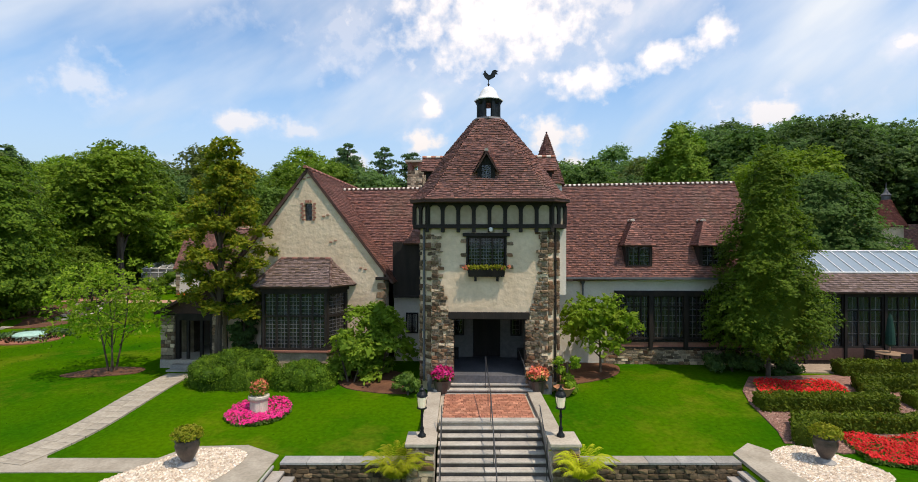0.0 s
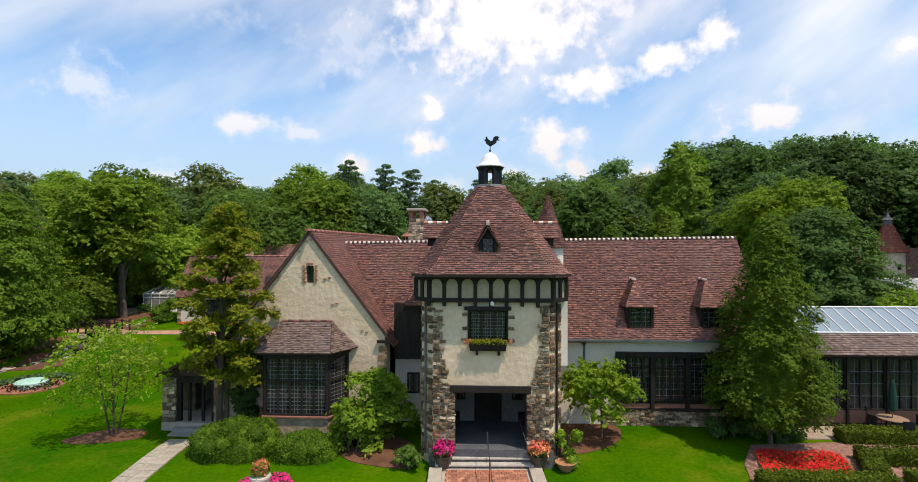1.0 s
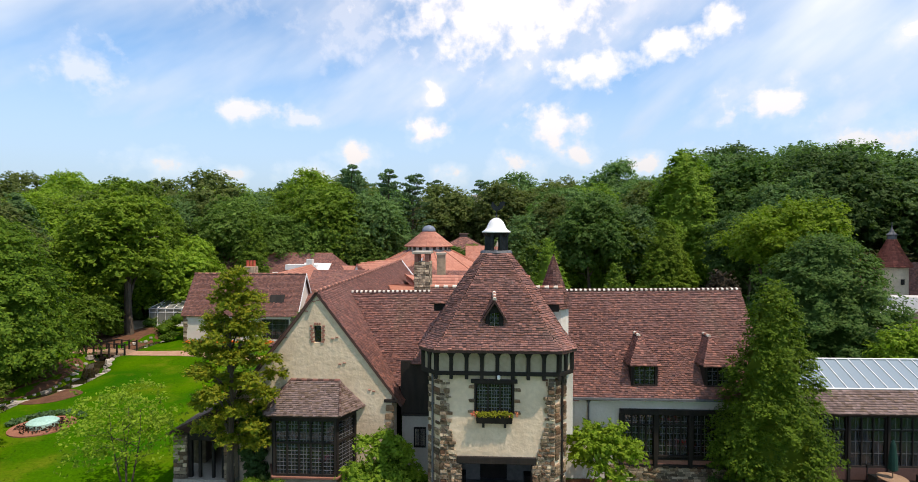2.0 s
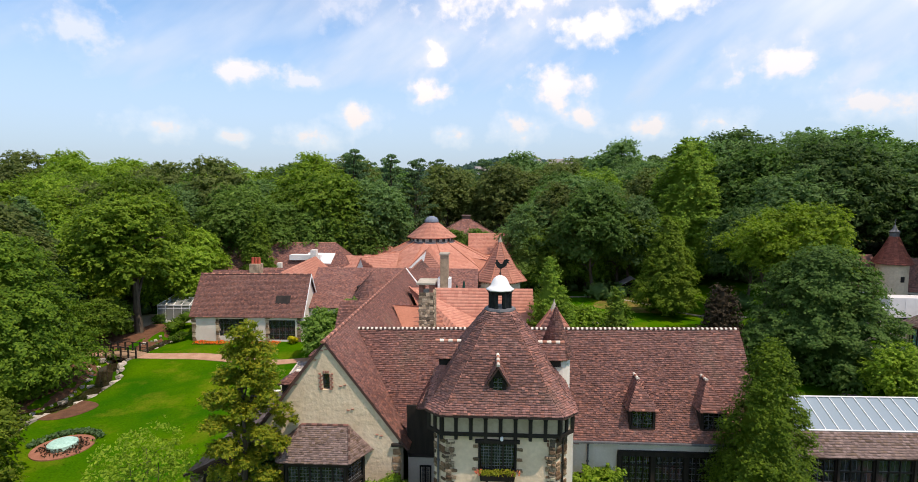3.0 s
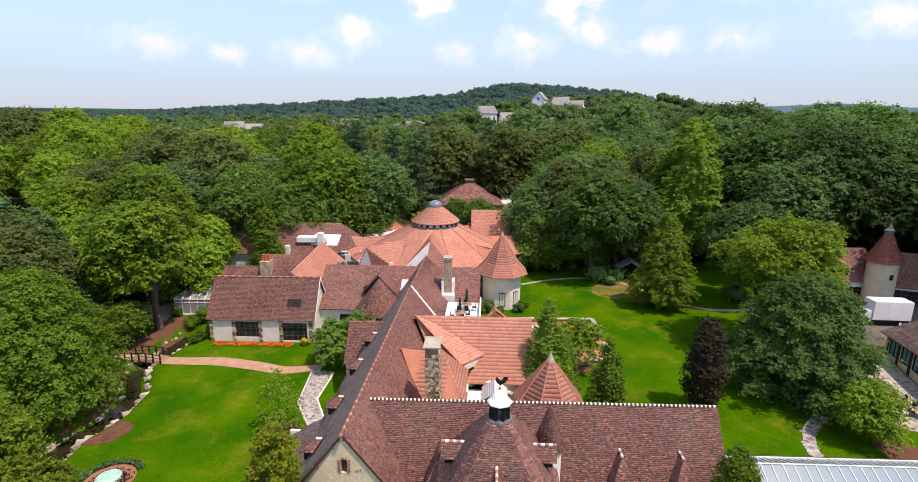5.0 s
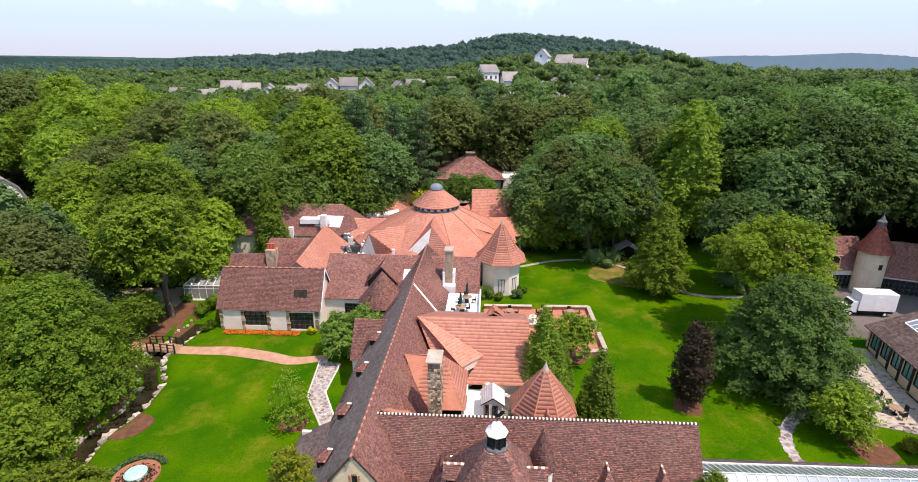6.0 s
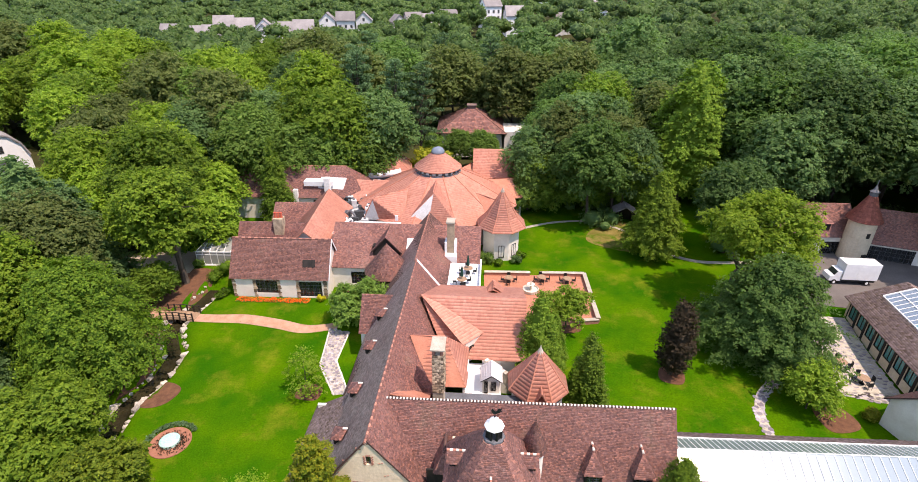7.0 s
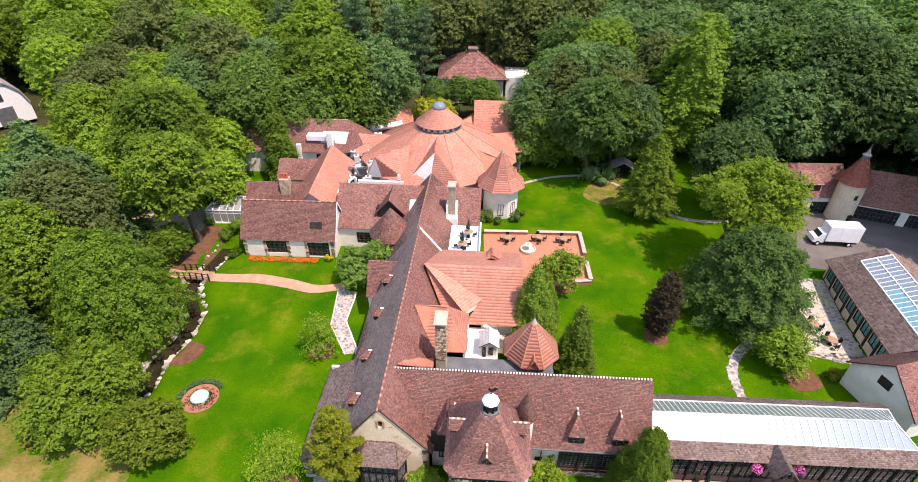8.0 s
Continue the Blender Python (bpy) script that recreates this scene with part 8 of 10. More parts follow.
def bistro_set(x, y, z, seed, cloth=None, chairs=4):
    """A round table with chairs, and the umbrella that stands in it."""
    rng = random.Random(seed)
    t = thing("round_table", "round patio table with a slim pedestal", "table", pose(x, y, z), "patio tables")
    part("tabletop", Geo().lathe([(0.58, 0.70), (0.6, 0.73), (0.58, 0.75)], 18), M_WOOD, t)
    part("pedestal", Geo().lathe([(0.28, 0), (0.26, 0.04), (0.05, 0.08), (0.05, 0.7)], 10), M_IRON, t)
    for i in range(chairs):
        a = 2 * math.pi * i / chairs + rng.uniform(-0.3, 0.3)
        c = thing("patio_chair", "dark metal patio chair", "chair", pose(x + 0.85 * math.cos(a), y + 0.85 * math.sin(a), z, 0, 0, math.degrees(a) - 90), "patio chairs")
        part("seat", Geo().box(-0.22, 0.22, -0.22, 0.22, 0.42, 0.46), M_IRON, c)
        part("backrest", Geo().box(-0.22, 0.22, 0.18, 0.22, 0.5, 0.92), M_IRON, c)
        for sx in (-0.2, 0.2):
            for sy in (-0.2, 0.2):
                part("leg", Geo().tube([(sx, sy, 0), (sx, sy, 0.44 if sy < 0 else 0.9)], 0.018, 5), M_IRON, c)
    if cloth:
        u = thing("umbrella", "closed dark green patio umbrella", "umbrella", pose(x, y, z), "patio umbrellas")
        part("pole", Geo().tube([(0, 0, 0.0), (0, 0, 2.5)], 0.025, 6), M_WOOD, u)
        part("canopy", Geo().lathe([(0.1, 1.05), (0.2, 1.15), (0.17, 1.7), (0.1, 2.3), (0.03, 2.5)], 10), cloth, u)


bistro_set(19.6, 23.5, ground_z(19.6, 23.5) + 0.05, 1, M_GREENCLOTH)
bistro_set(27.5, 23.4, ground_z(27.5, 23.4) + 0.05, 2, None)
for i, (x, y) in enumerate(((5.2, 59.3), (9.6, 59.6), (13.0, 59.3), (5.4, 53.0))):
    bistro_set(x, y, ground_z(x, y) + 0.08, 10 + i, None)
for i, (x, y) in enumerate(((-3.6, 31.0), (-3.0, 33.6))):
    p = HOUSE @ Vector((x, y, 4.62))
    bistro_set(p.x, p.y, 4.62, 20 + i, M_GREENCLOTH)
for i, (x, y) in enumerate(((40.0, 41.0), (39.3, 43.5))):
    bistro_set(x, y, ground_z(x, y) + 0.05, 30 + i, None)

# ---------------------------------------------------------------- front steps, walls and piers
steps = thing("front_steps", "wide bluestone front steps with stone cheek walls", "stairs", pose(0.96, 0, 0))
part("landing_base", Geo().box(-1.66, 1.72, 16.95, 20.1, -1.6, -0.16), M_MORTAR, steps)
g = Geo()
for j in range(13):
    for i in range(16):
        x0, y0 = -1.5 + 0.2 * i - 0.1 * (j % 2), 17.25 + 0.205 * j
        g.box(max(-1.52, x0 + 0.006), min(1.56, x0 + 0.194), y0 + 0.006, y0 + 0.198, -0.16, -0.1 + 0.004 * ((i * 7 + j * 3) % 3))
part("paving_bricks", g, M_BRICK, steps, "red brick landing", kind="stuff")
for y0, y1 in ((16.9, 17.25), (19.9, 20.1)):
    part("border_slab", Geo().box(-1.6, 1.66, y0, y1, -0.16, -0.09), M_TREAD, steps, bevel=0.012)
for i in range(11):
    y1, z = 16.95 - 0.28 * i, -0.25 - 0.15 * i
    part("riser", Geo().box(-1.62, 1.68, y1 - 0.24, y1, z - 0.4, z - 0.045), M_RISER, steps)
    cut = 0.1 + 0.35 * math.sin(i * 2.3)
    for x0, x1 in ((-1.62, cut - 0.005), (cut + 0.005, 1.68)):
        part("tread", Geo().box(x0, x1, y1 - 0.3, y1 + 0.01, z - 0.045, z), M_TREAD, steps, bevel=0.012)
for i in range(4):
    z = 0.05 + 0.15 * i
    q = 0.28 * (3 - i)
    part("tread", Geo().box(-1.95 + 0.1 * i, 2.0 - 0.1 * i, 19.95 + 0.28 * i - 0.0, 20.75, z - 0.06, z), M_TREAD, steps, bevel=0.012)
    part("riser", Geo().box(-1.92 + 0.1 * i, 1.97 - 0.1 * i, 20.0 + 0.28 * i, 20.75, z - 0.5, z - 0.062), M_RISER, steps)
R = random.Random(17)
for s in (-1, 1):
    x0 = -2.12 if s < 0 else 1.72
    part("cheek_wall", Geo().box(x0, x0 + 0.42, 15.6, 20.0, -1.8, -0.11), M_MORTAR, steps)
    part("cheek_coping", Geo().box(x0 - 0.04, x0 + 0.46, 15.75, 19.95, -0.108, -0.01), M_CAP, steps, bevel=0.015)
    px0 = x0 - 0.32 if s < 0 else x0
    part("pier", Geo().box(px0, px0 + 0.76, 14.85, 15.7, -2.0, -0.11), M_MORTAR, steps)
    part("pier_cap", Geo().box(px0 - 0.07, px0 + 0.83, 14.76, 15.76, -0.108, 0.0), M_CAP, steps, "pale stone pier cap", bevel=0.02)
    z = -1.75
    while z < -0.2:
        h = min(R.uniform(0.09, 0.19), -0.12 - z)
        cuts = [0.0] + sorted(R.uniform(0.2, 0.8) for _ in range(2)) + [1.0]
        for a, b in zip(cuts[:-1], cuts[1:]):
            c, w = (a + b) / 2, (b - a)
            lay(steps, stones if R.random() < 0.6 else quoins, px0 + 0.76 * c, 14.85, z + h / 2, 0.76 * w * 0.97, R.uniform(0.1, 0.15), h * 0.95)
            lay(steps, stones if R.random() < 0.6 else quoins, px0 if s < 0 else px0 + 0.76, 14.85 + 0.85 * c, z + h / 2, 0.1, 0.83 * w, h * 0.95)
        z += h
rail = part("handrail", Geo().tube([(0.08, 20.2, 1.25), (0.08, 19.9, 1.2), (0.08, 17.0, 0.8), (0.08, 14.2, -0.75), (0.08, 14.0, -1.0)], 0.018, 8), M_STEEL, steps, "slim grey centre handrail")
for y, z0, z1 in ((20.2, 0.05, 1.25), (18.5, -0.1, 1.0), (16.9, -0.1, 0.78), (15.5, -0.95, 0.0), (14.3, -1.6, -0.7)):
    part("baluster", Geo().tube([(0.08, y, z0), (0.08, y, z1)], 0.013, 6), M_STEEL, rail)
for x in (-1.5, 1.58):
    r2 = part("handrail", Geo().tube([(x, 16.4, 0.6), (x, 16.2, 0.62), (x, 15.4, 0.1), (x, 14.0, -0.75)], 0.016, 8).tube([(x * 0.9, 20.9, 1.45), (x, 20.0, 0.95), (x, 19.8, 0.6)], 0.016, 8), M_STEEL, steps)
    for y, z0, z1 in ((16.2, -0.4, 0.62), (15.0, -1.2, -0.1)):
        part("baluster", Geo().tube([(x, y, z0), (x, y, z1)], 0.012, 6), M_STEEL, r2)


def post_lamp(x, y, z):
    ob = thing("post_lamp", "black iron post lamp with a frosted lantern, on the stair pier", "lamp", pose(x, y, z), "stair lamps")
    ob.scale = (0.86, 0.86, 1.0)
    part("post", Geo().lathe([(0.14, 0), (0.14, 0.05), (0.09, 0.1), (0.06, 0.18), (0.075, 0.25), (0.038, 0.32), (0.038, 0.55), (0.06, 0.6), (0.038, 0.65), (0.038, 0.78), (0.08, 0.83)], 12), M_IRON, ob, smooth=True)
    part("lantern_glass", Geo().lathe([(0.12, 0.85), (0.165, 1.12), (0.17, 1.2)], 10), M_LAMPGLASS, ob, "frosted cream lantern glass")
    cage = Geo().lathe([(0.17, 0.83), (0.18, 0.86), (0.12, 0.87)], 8).lathe([(0.17, 1.18), (0.2, 1.21), (0.18, 1.26), (0.1, 1.35), (0.1, 1.4), (0.04, 1.45), (0.02, 1.52)], 12)
    for i in range(4):
        a = math.pi / 4 + math.pi / 2 * i
        cage.tube([(0.17 * math.cos(a), 0.17 * math.sin(a), 0.85), (0.22 * math.cos(a), 0.22 * math.sin(a), 1.0), (0.2 * math.cos(a), 0.2 * math.sin(a), 1.2)], 0.008, 5)
    part("cage", cage, M_IRON, ob)


for x in (-1.1, 3.02):
    post_lamp(x, 15.35, 0.0)


garden_stones = [stone_mesh("stone", i + 50, M_WALLSTONE) for i in range(5)]


def retaining(x0, x1, y, top, label):
    ob = thing("retaining_wall", label, "wall", pose(0, 0, 0))
    part("core", Geo().box(x0, x1, y + 0.05, y + 0.4, -2.1, top - 0.08), M_WALLMORTAR, ob)
    x = x0
    while x < x1 - 0.05:
        w = min(R.uniform(0.75, 1.15), x1 - x)
        part("coping", Geo().box(x + 0.004, x + w - 0.004, y - 0.04, y + 0.44, top - 0.078, top), M_BLUESTONE, ob, bevel=0.012)
        x += w
    z = top - 0.08
    while z > -1.7:
        h = R.uniform(0.1, 0.19)
        x = x0
        while x < x1 - 0.05:
            w = min(R.uniform(0.13, 0.42), x1 - x)
            lay(ob, garden_stones, x + w / 2, y + 0.04, z - h / 2, w * 0.97, R.uniform(0.1, 0.17), h * R.uniform(0.85, 1.0), R.uniform(-3, 3))
            x += w
        z -= h
    return ob


retaining(-5.2, -1.5, 15.02, -0.62, "rubble stone retaining wall with bluestone coping")
retaining(3.45, 8.2, 15.02, -0.62, "rubble stone retaining wall with bluestone coping")
for s, x0 in ((1, -5.7), (-1, 6.95)):
    ss = thing("side_steps", "short flight of bluestone garden steps", "stairs", pose(x0, 0, 0), "side steps")
    for i in range(5):
        a = 0.3 * i if s > 0 else 1.4 - 0.3 * i
        part("tread", Geo().box(a - 0.02, a + 0.36, 13.7, 14.94, -0.75 - 0.16 * i, -0.68 - 0.16 * i), M_BLUESTONE, ss, bevel=0.012)
        part("riser", Geo().box(a + 0.02, a + 0.32, 13.75, 14.92, -1.4 - 0.16 * i, -0.752 - 0.16 * i), M_RISER, ss)
    ob = part("landing", Geo().box(-1.2 if s > 0 else 1.8, -0.02 if s > 0 else 3.0, 13.5, 14.96, -0.75, -0.66), M_PATHSTONE, ss)


# ---------------------------------------------------------------- planting
def tuft(name, parent, centre, radii, count, size, leaves, seed, low=-0.2):
    rng = np.random.default_rng(seed)
    d = sphere_dirs(count, rng, low)
    v, f = leaf_cards(np.array(centre) + d * np.array(radii) * rng.uniform(0.6, 1.05, len(d))[:, None], d, size, rng)
    return part(name, fast_mesh(name, v, f), leaves, parent, kind="stuff")


def urn(x, y, label, leaves, z=None, size=1.0):
    ob = thing("garden_urn", label, "urn", pose(x, y, ground_z(x, y) + 0.04 if z is None else z), "garden urns")
    ob.scale = (size, size, size)
    part("foot", Geo().lathe([(0.3, 0), (0.3, 0.05), (0.2, 0.09), (0.14, 0.16)], 20), M_BLUESTONE, ob)
    part("bowl", Geo().lathe([(0.13, 0.14), (0.2, 0.24), (0.33, 0.5), (0.37, 0.68), (0.33, 0.78), (0.38, 0.84), (0.32, 0.84)], 24), M_URN, ob, smooth=True)
    tuft("foliage", ob, (0, 0, 0.98), (0.48, 0.48, 0.3), 900, 0.055, leaves, 4)
    return ob


urn(-7.75, 14.75, "dark glazed urn filled with yellow-green plants", L_YELLOW, size=0.9)
urn(10.6, 14.95, "dark glazed urn filled with yellow-green plants", L_YELLOW, size=0.88)
ped = thing("pedestal_planter", "round cast stone planter with mixed flowers in a petunia ring", "planter", pose(-7.2, 18.6, ground_z(-7.2, 18.6)))
ped.scale = (0.74, 0.74, 0.92)
part("drum", Geo().lathe([(0.42, -0.05), (0.42, 0.5), (0.46, 0.56), (0.5, 0.62), (0.5, 0.7), (0.44, 0.72)], 12), M_PEDESTAL, ped)
tuft("foliage", ped, (0, 0, 0.85), (0.46, 0.46, 0.4), 420, 0.08, L_LAWNTREE, 5)
tuft("bloom", ped, (0, 0, 0.92), (0.46, 0.46, 0.42), 260, 0.06, F_SALMON, 6)


def flower_bed(name, label, outline, density, size, petals, seed, height=0.16, green=0.35):
    """Low flowers over an outline: leaves below, petals above."""
    rng = np.random.default_rng(seed)
    poly = np.array(outline)
    lo, hi = poly.min(0), poly.max(0)
    m = int(density * np.prod(hi - lo))
    q = rng.uniform(lo, hi, (m, 2))
    odd = np.zeros(m, bool)
    for (ax, ay), (bx, by) in zip(poly, np.roll(poly, -1, 0)):
        if ay != by:
            odd ^= ((ay > q[:, 1]) != (by > q[:, 1])) & (q[:, 0] < ax + (bx - ax) * (q[:, 1] - ay) / (by - ay))
    q = q[odd]
    z = np.array([ground_z(x, y) for x, y in q])
    ob = thing(name, label, "flowers", pose(0, 0, 0))
    up = np.tile((0, -0.2, 1.0), (len(q), 1))
    mound = height * (0.75 + 0.35 * np.sin(q[:, 0] * 3.1) * np.cos(q[:, 1] * 2.7))
    v, f = leaf_cards(np.column_stack([q, z + mound * rng.uniform(0.2, 0.85, len(q))]), up, size * 1.3, rng)
    part("leaves", fast_mesh("leaves", v, f), L_MID, ob, kind="stuff")
    keep = rng.random(len(q)) > green
    v, f = leaf_cards(np.column_stack([q, z + mound * rng.uniform(0.85, 1.2, len(q))])[keep], up[keep], size, rng, jitter=0.45)
    part("petals", fast_mesh("petals", v, f), petals, ob, kind="stuff")
    return ob


circle = lambda x, y, a, b: [(x + a * math.cos(t), y + b * math.sin(t)) for t in np.linspace(0, 6.283, 25)[:-1]]
flower_bed("petunia_ring", "magenta petunias in a ring round the stone planter", circle(-7.2, 18.6, 1.15, 1.1), 760, 0.05, F_PINK, 11, 0.2, 0.45)
flower_bed("begonia_bed", "scarlet begonias between clipped hedges", [(11.5, 19.6), (15.0, 19.6), (15.6, 21.3), (12.2, 21.5)], 480, 0.052, F_RED, 12, 0.24, 0.22)
flower_bed("begonia_bed", "scarlet begonias between clipped hedges", [(11.9, 14.9), (14.5, 13.8), (17.5, 15.2), (15.8, 16.5), (12.2, 16.7)], 480, 0.052, F_RED, 13, 0.24, 0.22)
flower_bed("marigold_strip", "orange and red marigolds along the cottage wall", [(-29.6, 53.9), (-20.2, 53.7), (-20.2, 54.6), (-29.6, 54.8)], 120, 0.09, F_ORANGE, 14, 0.2, 0.2)
flower_bed("petunia_pots", "magenta flowers beside the cottage", [(-16.8, 55.6), (-14.8, 55.6), (-14.8, 56.2), (-16.8, 56.2)], 60, 0.14, F_PINK, 15, 0.7, 0.2)


def hedge(points, w, h, label, seed, closed=False, leaves=L_HEDGE, dens=300, size=0.06):
    """A clipped hedge along a line: a solid core with short leaves all over."""
    rng = np.random.default_rng(seed)
    P, N = [], []
    core = Geo()
    for (ax, ay), (bx, by) in zip(points[:-1], points[1:]):
        d = np.array([bx - ax, by - ay])
        L = np.hypot(*d)
        d /= L
        s = np.array([-d[1], d[0]])
        z0 = ground_z((ax + bx) / 2, (ay + by) / 2)
        a, b = np.array([ax, ay]) - d * w * 0.45, np.array([bx, by]) + d * w * 0.45
        c = [(*(q + k * s * (w / 2 - 0.07)), z0 - 0.1) for q, k in ((a, -1), (b, -1), (b, 1), (a, 1))]
        core.extrude(c, (0, 0, h + 0.03))
        LL = L + w * 0.9
        for face, area in (("top", LL * w), ("l", LL * h), ("r", LL * h), ("e0", w * h), ("e1", w * h)):
            m = int(area * dens)
            t, u = rng.uniform(0, LL, m), rng.uniform(0, 1, m)
            if face == "top":
                xy, z, nn = a + np.outer(t, d) + np.outer((u - 0.5) * w, s), np.full(m, h), (0, 0, 1.0)
            elif face in "lr":
                k = 1 if face == "l" else -1
                xy, z, nn = a + np.outer(t, d) + np.outer(np.full(m, k * w / 2), s), u * h, (k * s[0], k * s[1], 0.15)
            else:
                k = -1 if face == "e0" else 1
                xy, z, nn = (a if k < 0 else b) + np.outer((u - 0.5) * w, s), t / LL * h, (k * d[0], k * d[1], 0.15)
            bulge = 0.03 * np.sin(3.3 * xy[:, 0]) + 0.03 * np.sin(2.7 * xy[:, 1] + 1)
            P.append(np.column_stack([xy, z + z0 + bulge]) + rng.normal(0, 0.018, (m, 3)))
            N.append(np.tile(nn, (m, 1)))
    ob = thing("hedge", label, "hedge", pose(0, 0, 0), "parterre hedges")
    part("core", core, leaves, ob)
    v, f = leaf_cards(np.concatenate(P), np.concatenate(N), size, rng, jitter=0.8)
    part("leaves", fast_mesh("leaves", v, f), leaves, ob, kind="stuff")


LH = "dark green clipped boxwood hedge"
hedge([(11.3, 18.95), (15.4, 18.8)], 0.75, 0.55, LH, 1)
hedge([(15.6, 19.4), (16.3, 20.7), (22.0, 20.7)], 0.75, 0.55, LH, 2)
hedge([(11.0, 16.4), (11.6, 17.3), (15.8, 17.2), (16.8, 16.2), (18.0, 15.9)], 0.7, 0.55, LH, 3)
hedge([(17.0, 19.1), (23.0, 18.6)], 0.8, 0.55, LH, 4)
hedge([(17.0, 22.75), (24.5, 22.45)], 0.8, 0.6, LH, 5)


def bush(name, label, x, y, radii, leaves, seed, count=1800, size=0.09, n=14, group="", low=0.15, sit=0.0, core=0.72):
    rng = np.random.default_rng(seed)
    cl = [(radii[0] * rng.uniform(-0.62, 0.62), radii[1] * rng.uniform(-0.62, 0.62), radii[2] * rng.uniform(low, 0.72), min(radii) * rng.uniform(0.38, 0.6)) for _ in range(n)]
    ob = thing(name, label, "bush", pose(x, y, ground_z(x, y) + sit), group)
    part("stem", Geo().tube([(0, 0, -0.1), (0.05, 0, radii[2] * 0.6)], 0.05, 6), M_BARK, ob)
    part("stem", Geo().tube([(0.05, 0, -0.1), (-0.15, 0.1, radii[2] * 0.5)], 0.04, 6), M_BARK, ob)
    part("foliage", crown_mesh("foliage", cl, count, size, seed, core=core), leaves, ob)
    return ob




def clipped(x, y, lumps, label, seed, count):
    """A clipped mound: a few broad lumps with short dense leaves."""
    ob = thing("boxwood_mound", label, "bush", pose(x, y, ground_z(x, y)), "boxwood mounds")
    rc = random.Random(seed)
    for a, b, c, r in list(lumps):
        for _ in range(5):
            u, v = rc.uniform(0, 6.283), rc.uniform(0.1, 0.75)
            lumps.append((a + r * v * math.cos(u), b + r * v * math.sin(u), c + r * math.sqrt(1 - v * v) * 0.62, r * rc.uniform(0.36, 0.5)))
    part("foliage", crown_mesh("foliage", lumps, int(count * 1.5), 0.042, seed, core=0.9, flat=1.0, jitter=0.55, sub=3), L_BOX, ob)


bush("yellow_shrub", "bright yellow flowering shrub at the cottage corner", -18.9, 54.3, (0.75, 0.55, 0.95), L_BUTTER, 91, 700, 0.1, 8)
bush("yellow_shrub", "bright yellow flowering shrub at the cottage corner", -15.6, 55.4, (0.6, 0.5, 0.9), L_BUTTER, 92, 500, 0.1, 8)
clipped(-9.6, 21.6, [(-0.8, 0, 0.2, 0.9), (0.1, 0.15, 0.35, 0.98), (1.0, 0, 0.35, 0.95), (-0.3, -0.3, 0.1, 0.85), (0.8, -0.3, 0.1, 0.85), (1.4, 0.1, 0.25, 0.75)], "large rounded clipped boxwood mound", 1, 26000)
clipped(-6.45, 21.2, [(-0.55, 0, 0.1, 0.72), (0.1, 0, 0.2, 0.78), (0.7, 0, 0.12, 0.72)], "low rounded clipped boxwood mound", 3, 15000)
R = random.Random(44)
for label, x, y, (rx, ry, rz), n, seed, tw in (("broad rhododendron with yellow-green tips", -3.55, 22.6, (1.6, 1.1, 3.3), 34, 4, 620), ("yellow-green young foliage on the rhododendron", -4.5, 21.6, (0.95, 0.7, 2.3), 15, 44, 220)):
    ob = thing("broadleaf_shrub", label, "bush", pose(x, y, ground_z(x, y)))
    for k in (-1, 1):
        part("stem", Geo().tube([(0.1 * k, 0, -0.1), (0.4 * k, 0.05, rz * 0.4), (0.7 * k * rx, 0.1, rz * 0.7)], 0.05, 6, 0.02), M_BARK, ob)
    lumps = []
    for i in range(n):
        h = 0.12 + 0.8 * (i + 0.5) / n
        a, q = R.uniform(0, 6.283), math.sqrt(R.random()) * (1 - 0.55 * h)
        lumps.append((rx * q * math.cos(a) * 1.15, ry * q * math.sin(a) * 1.15, rz * h, R.uniform(0.3, 0.5)))
    part("foliage", lobed_crown("foliage", lumps, tw, 9, 0.085, seed, length=0.4, width=0.5, core=0.5, flat=0.7, droop=0.35, jitter=0.4), L_LAWNTREE, ob)
# dark foliage that also stands in for the cypress's shade on the wall
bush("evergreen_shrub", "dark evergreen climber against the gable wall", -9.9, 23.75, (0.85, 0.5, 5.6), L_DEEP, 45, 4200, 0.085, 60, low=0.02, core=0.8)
# dark shrubs; the hornbeam's shade is partly put into their leaf colour
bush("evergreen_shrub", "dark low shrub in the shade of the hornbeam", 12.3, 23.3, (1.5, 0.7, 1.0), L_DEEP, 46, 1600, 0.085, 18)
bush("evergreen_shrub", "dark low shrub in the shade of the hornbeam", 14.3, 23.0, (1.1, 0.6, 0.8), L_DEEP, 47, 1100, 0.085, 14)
bush("shrub", "loose green shrub beside the tower", -2.0, 20.2, (0.75, 0.5, 0.95), L_MID, 5, 700, 0.08, 9)
bush("rose_bush", "climbing rose bush against the tower", 4.25, 20.5, (0.6, 0.5, 2.0), L_LAWNTREE, 6, 900, 0.075, 14, low=0.05)
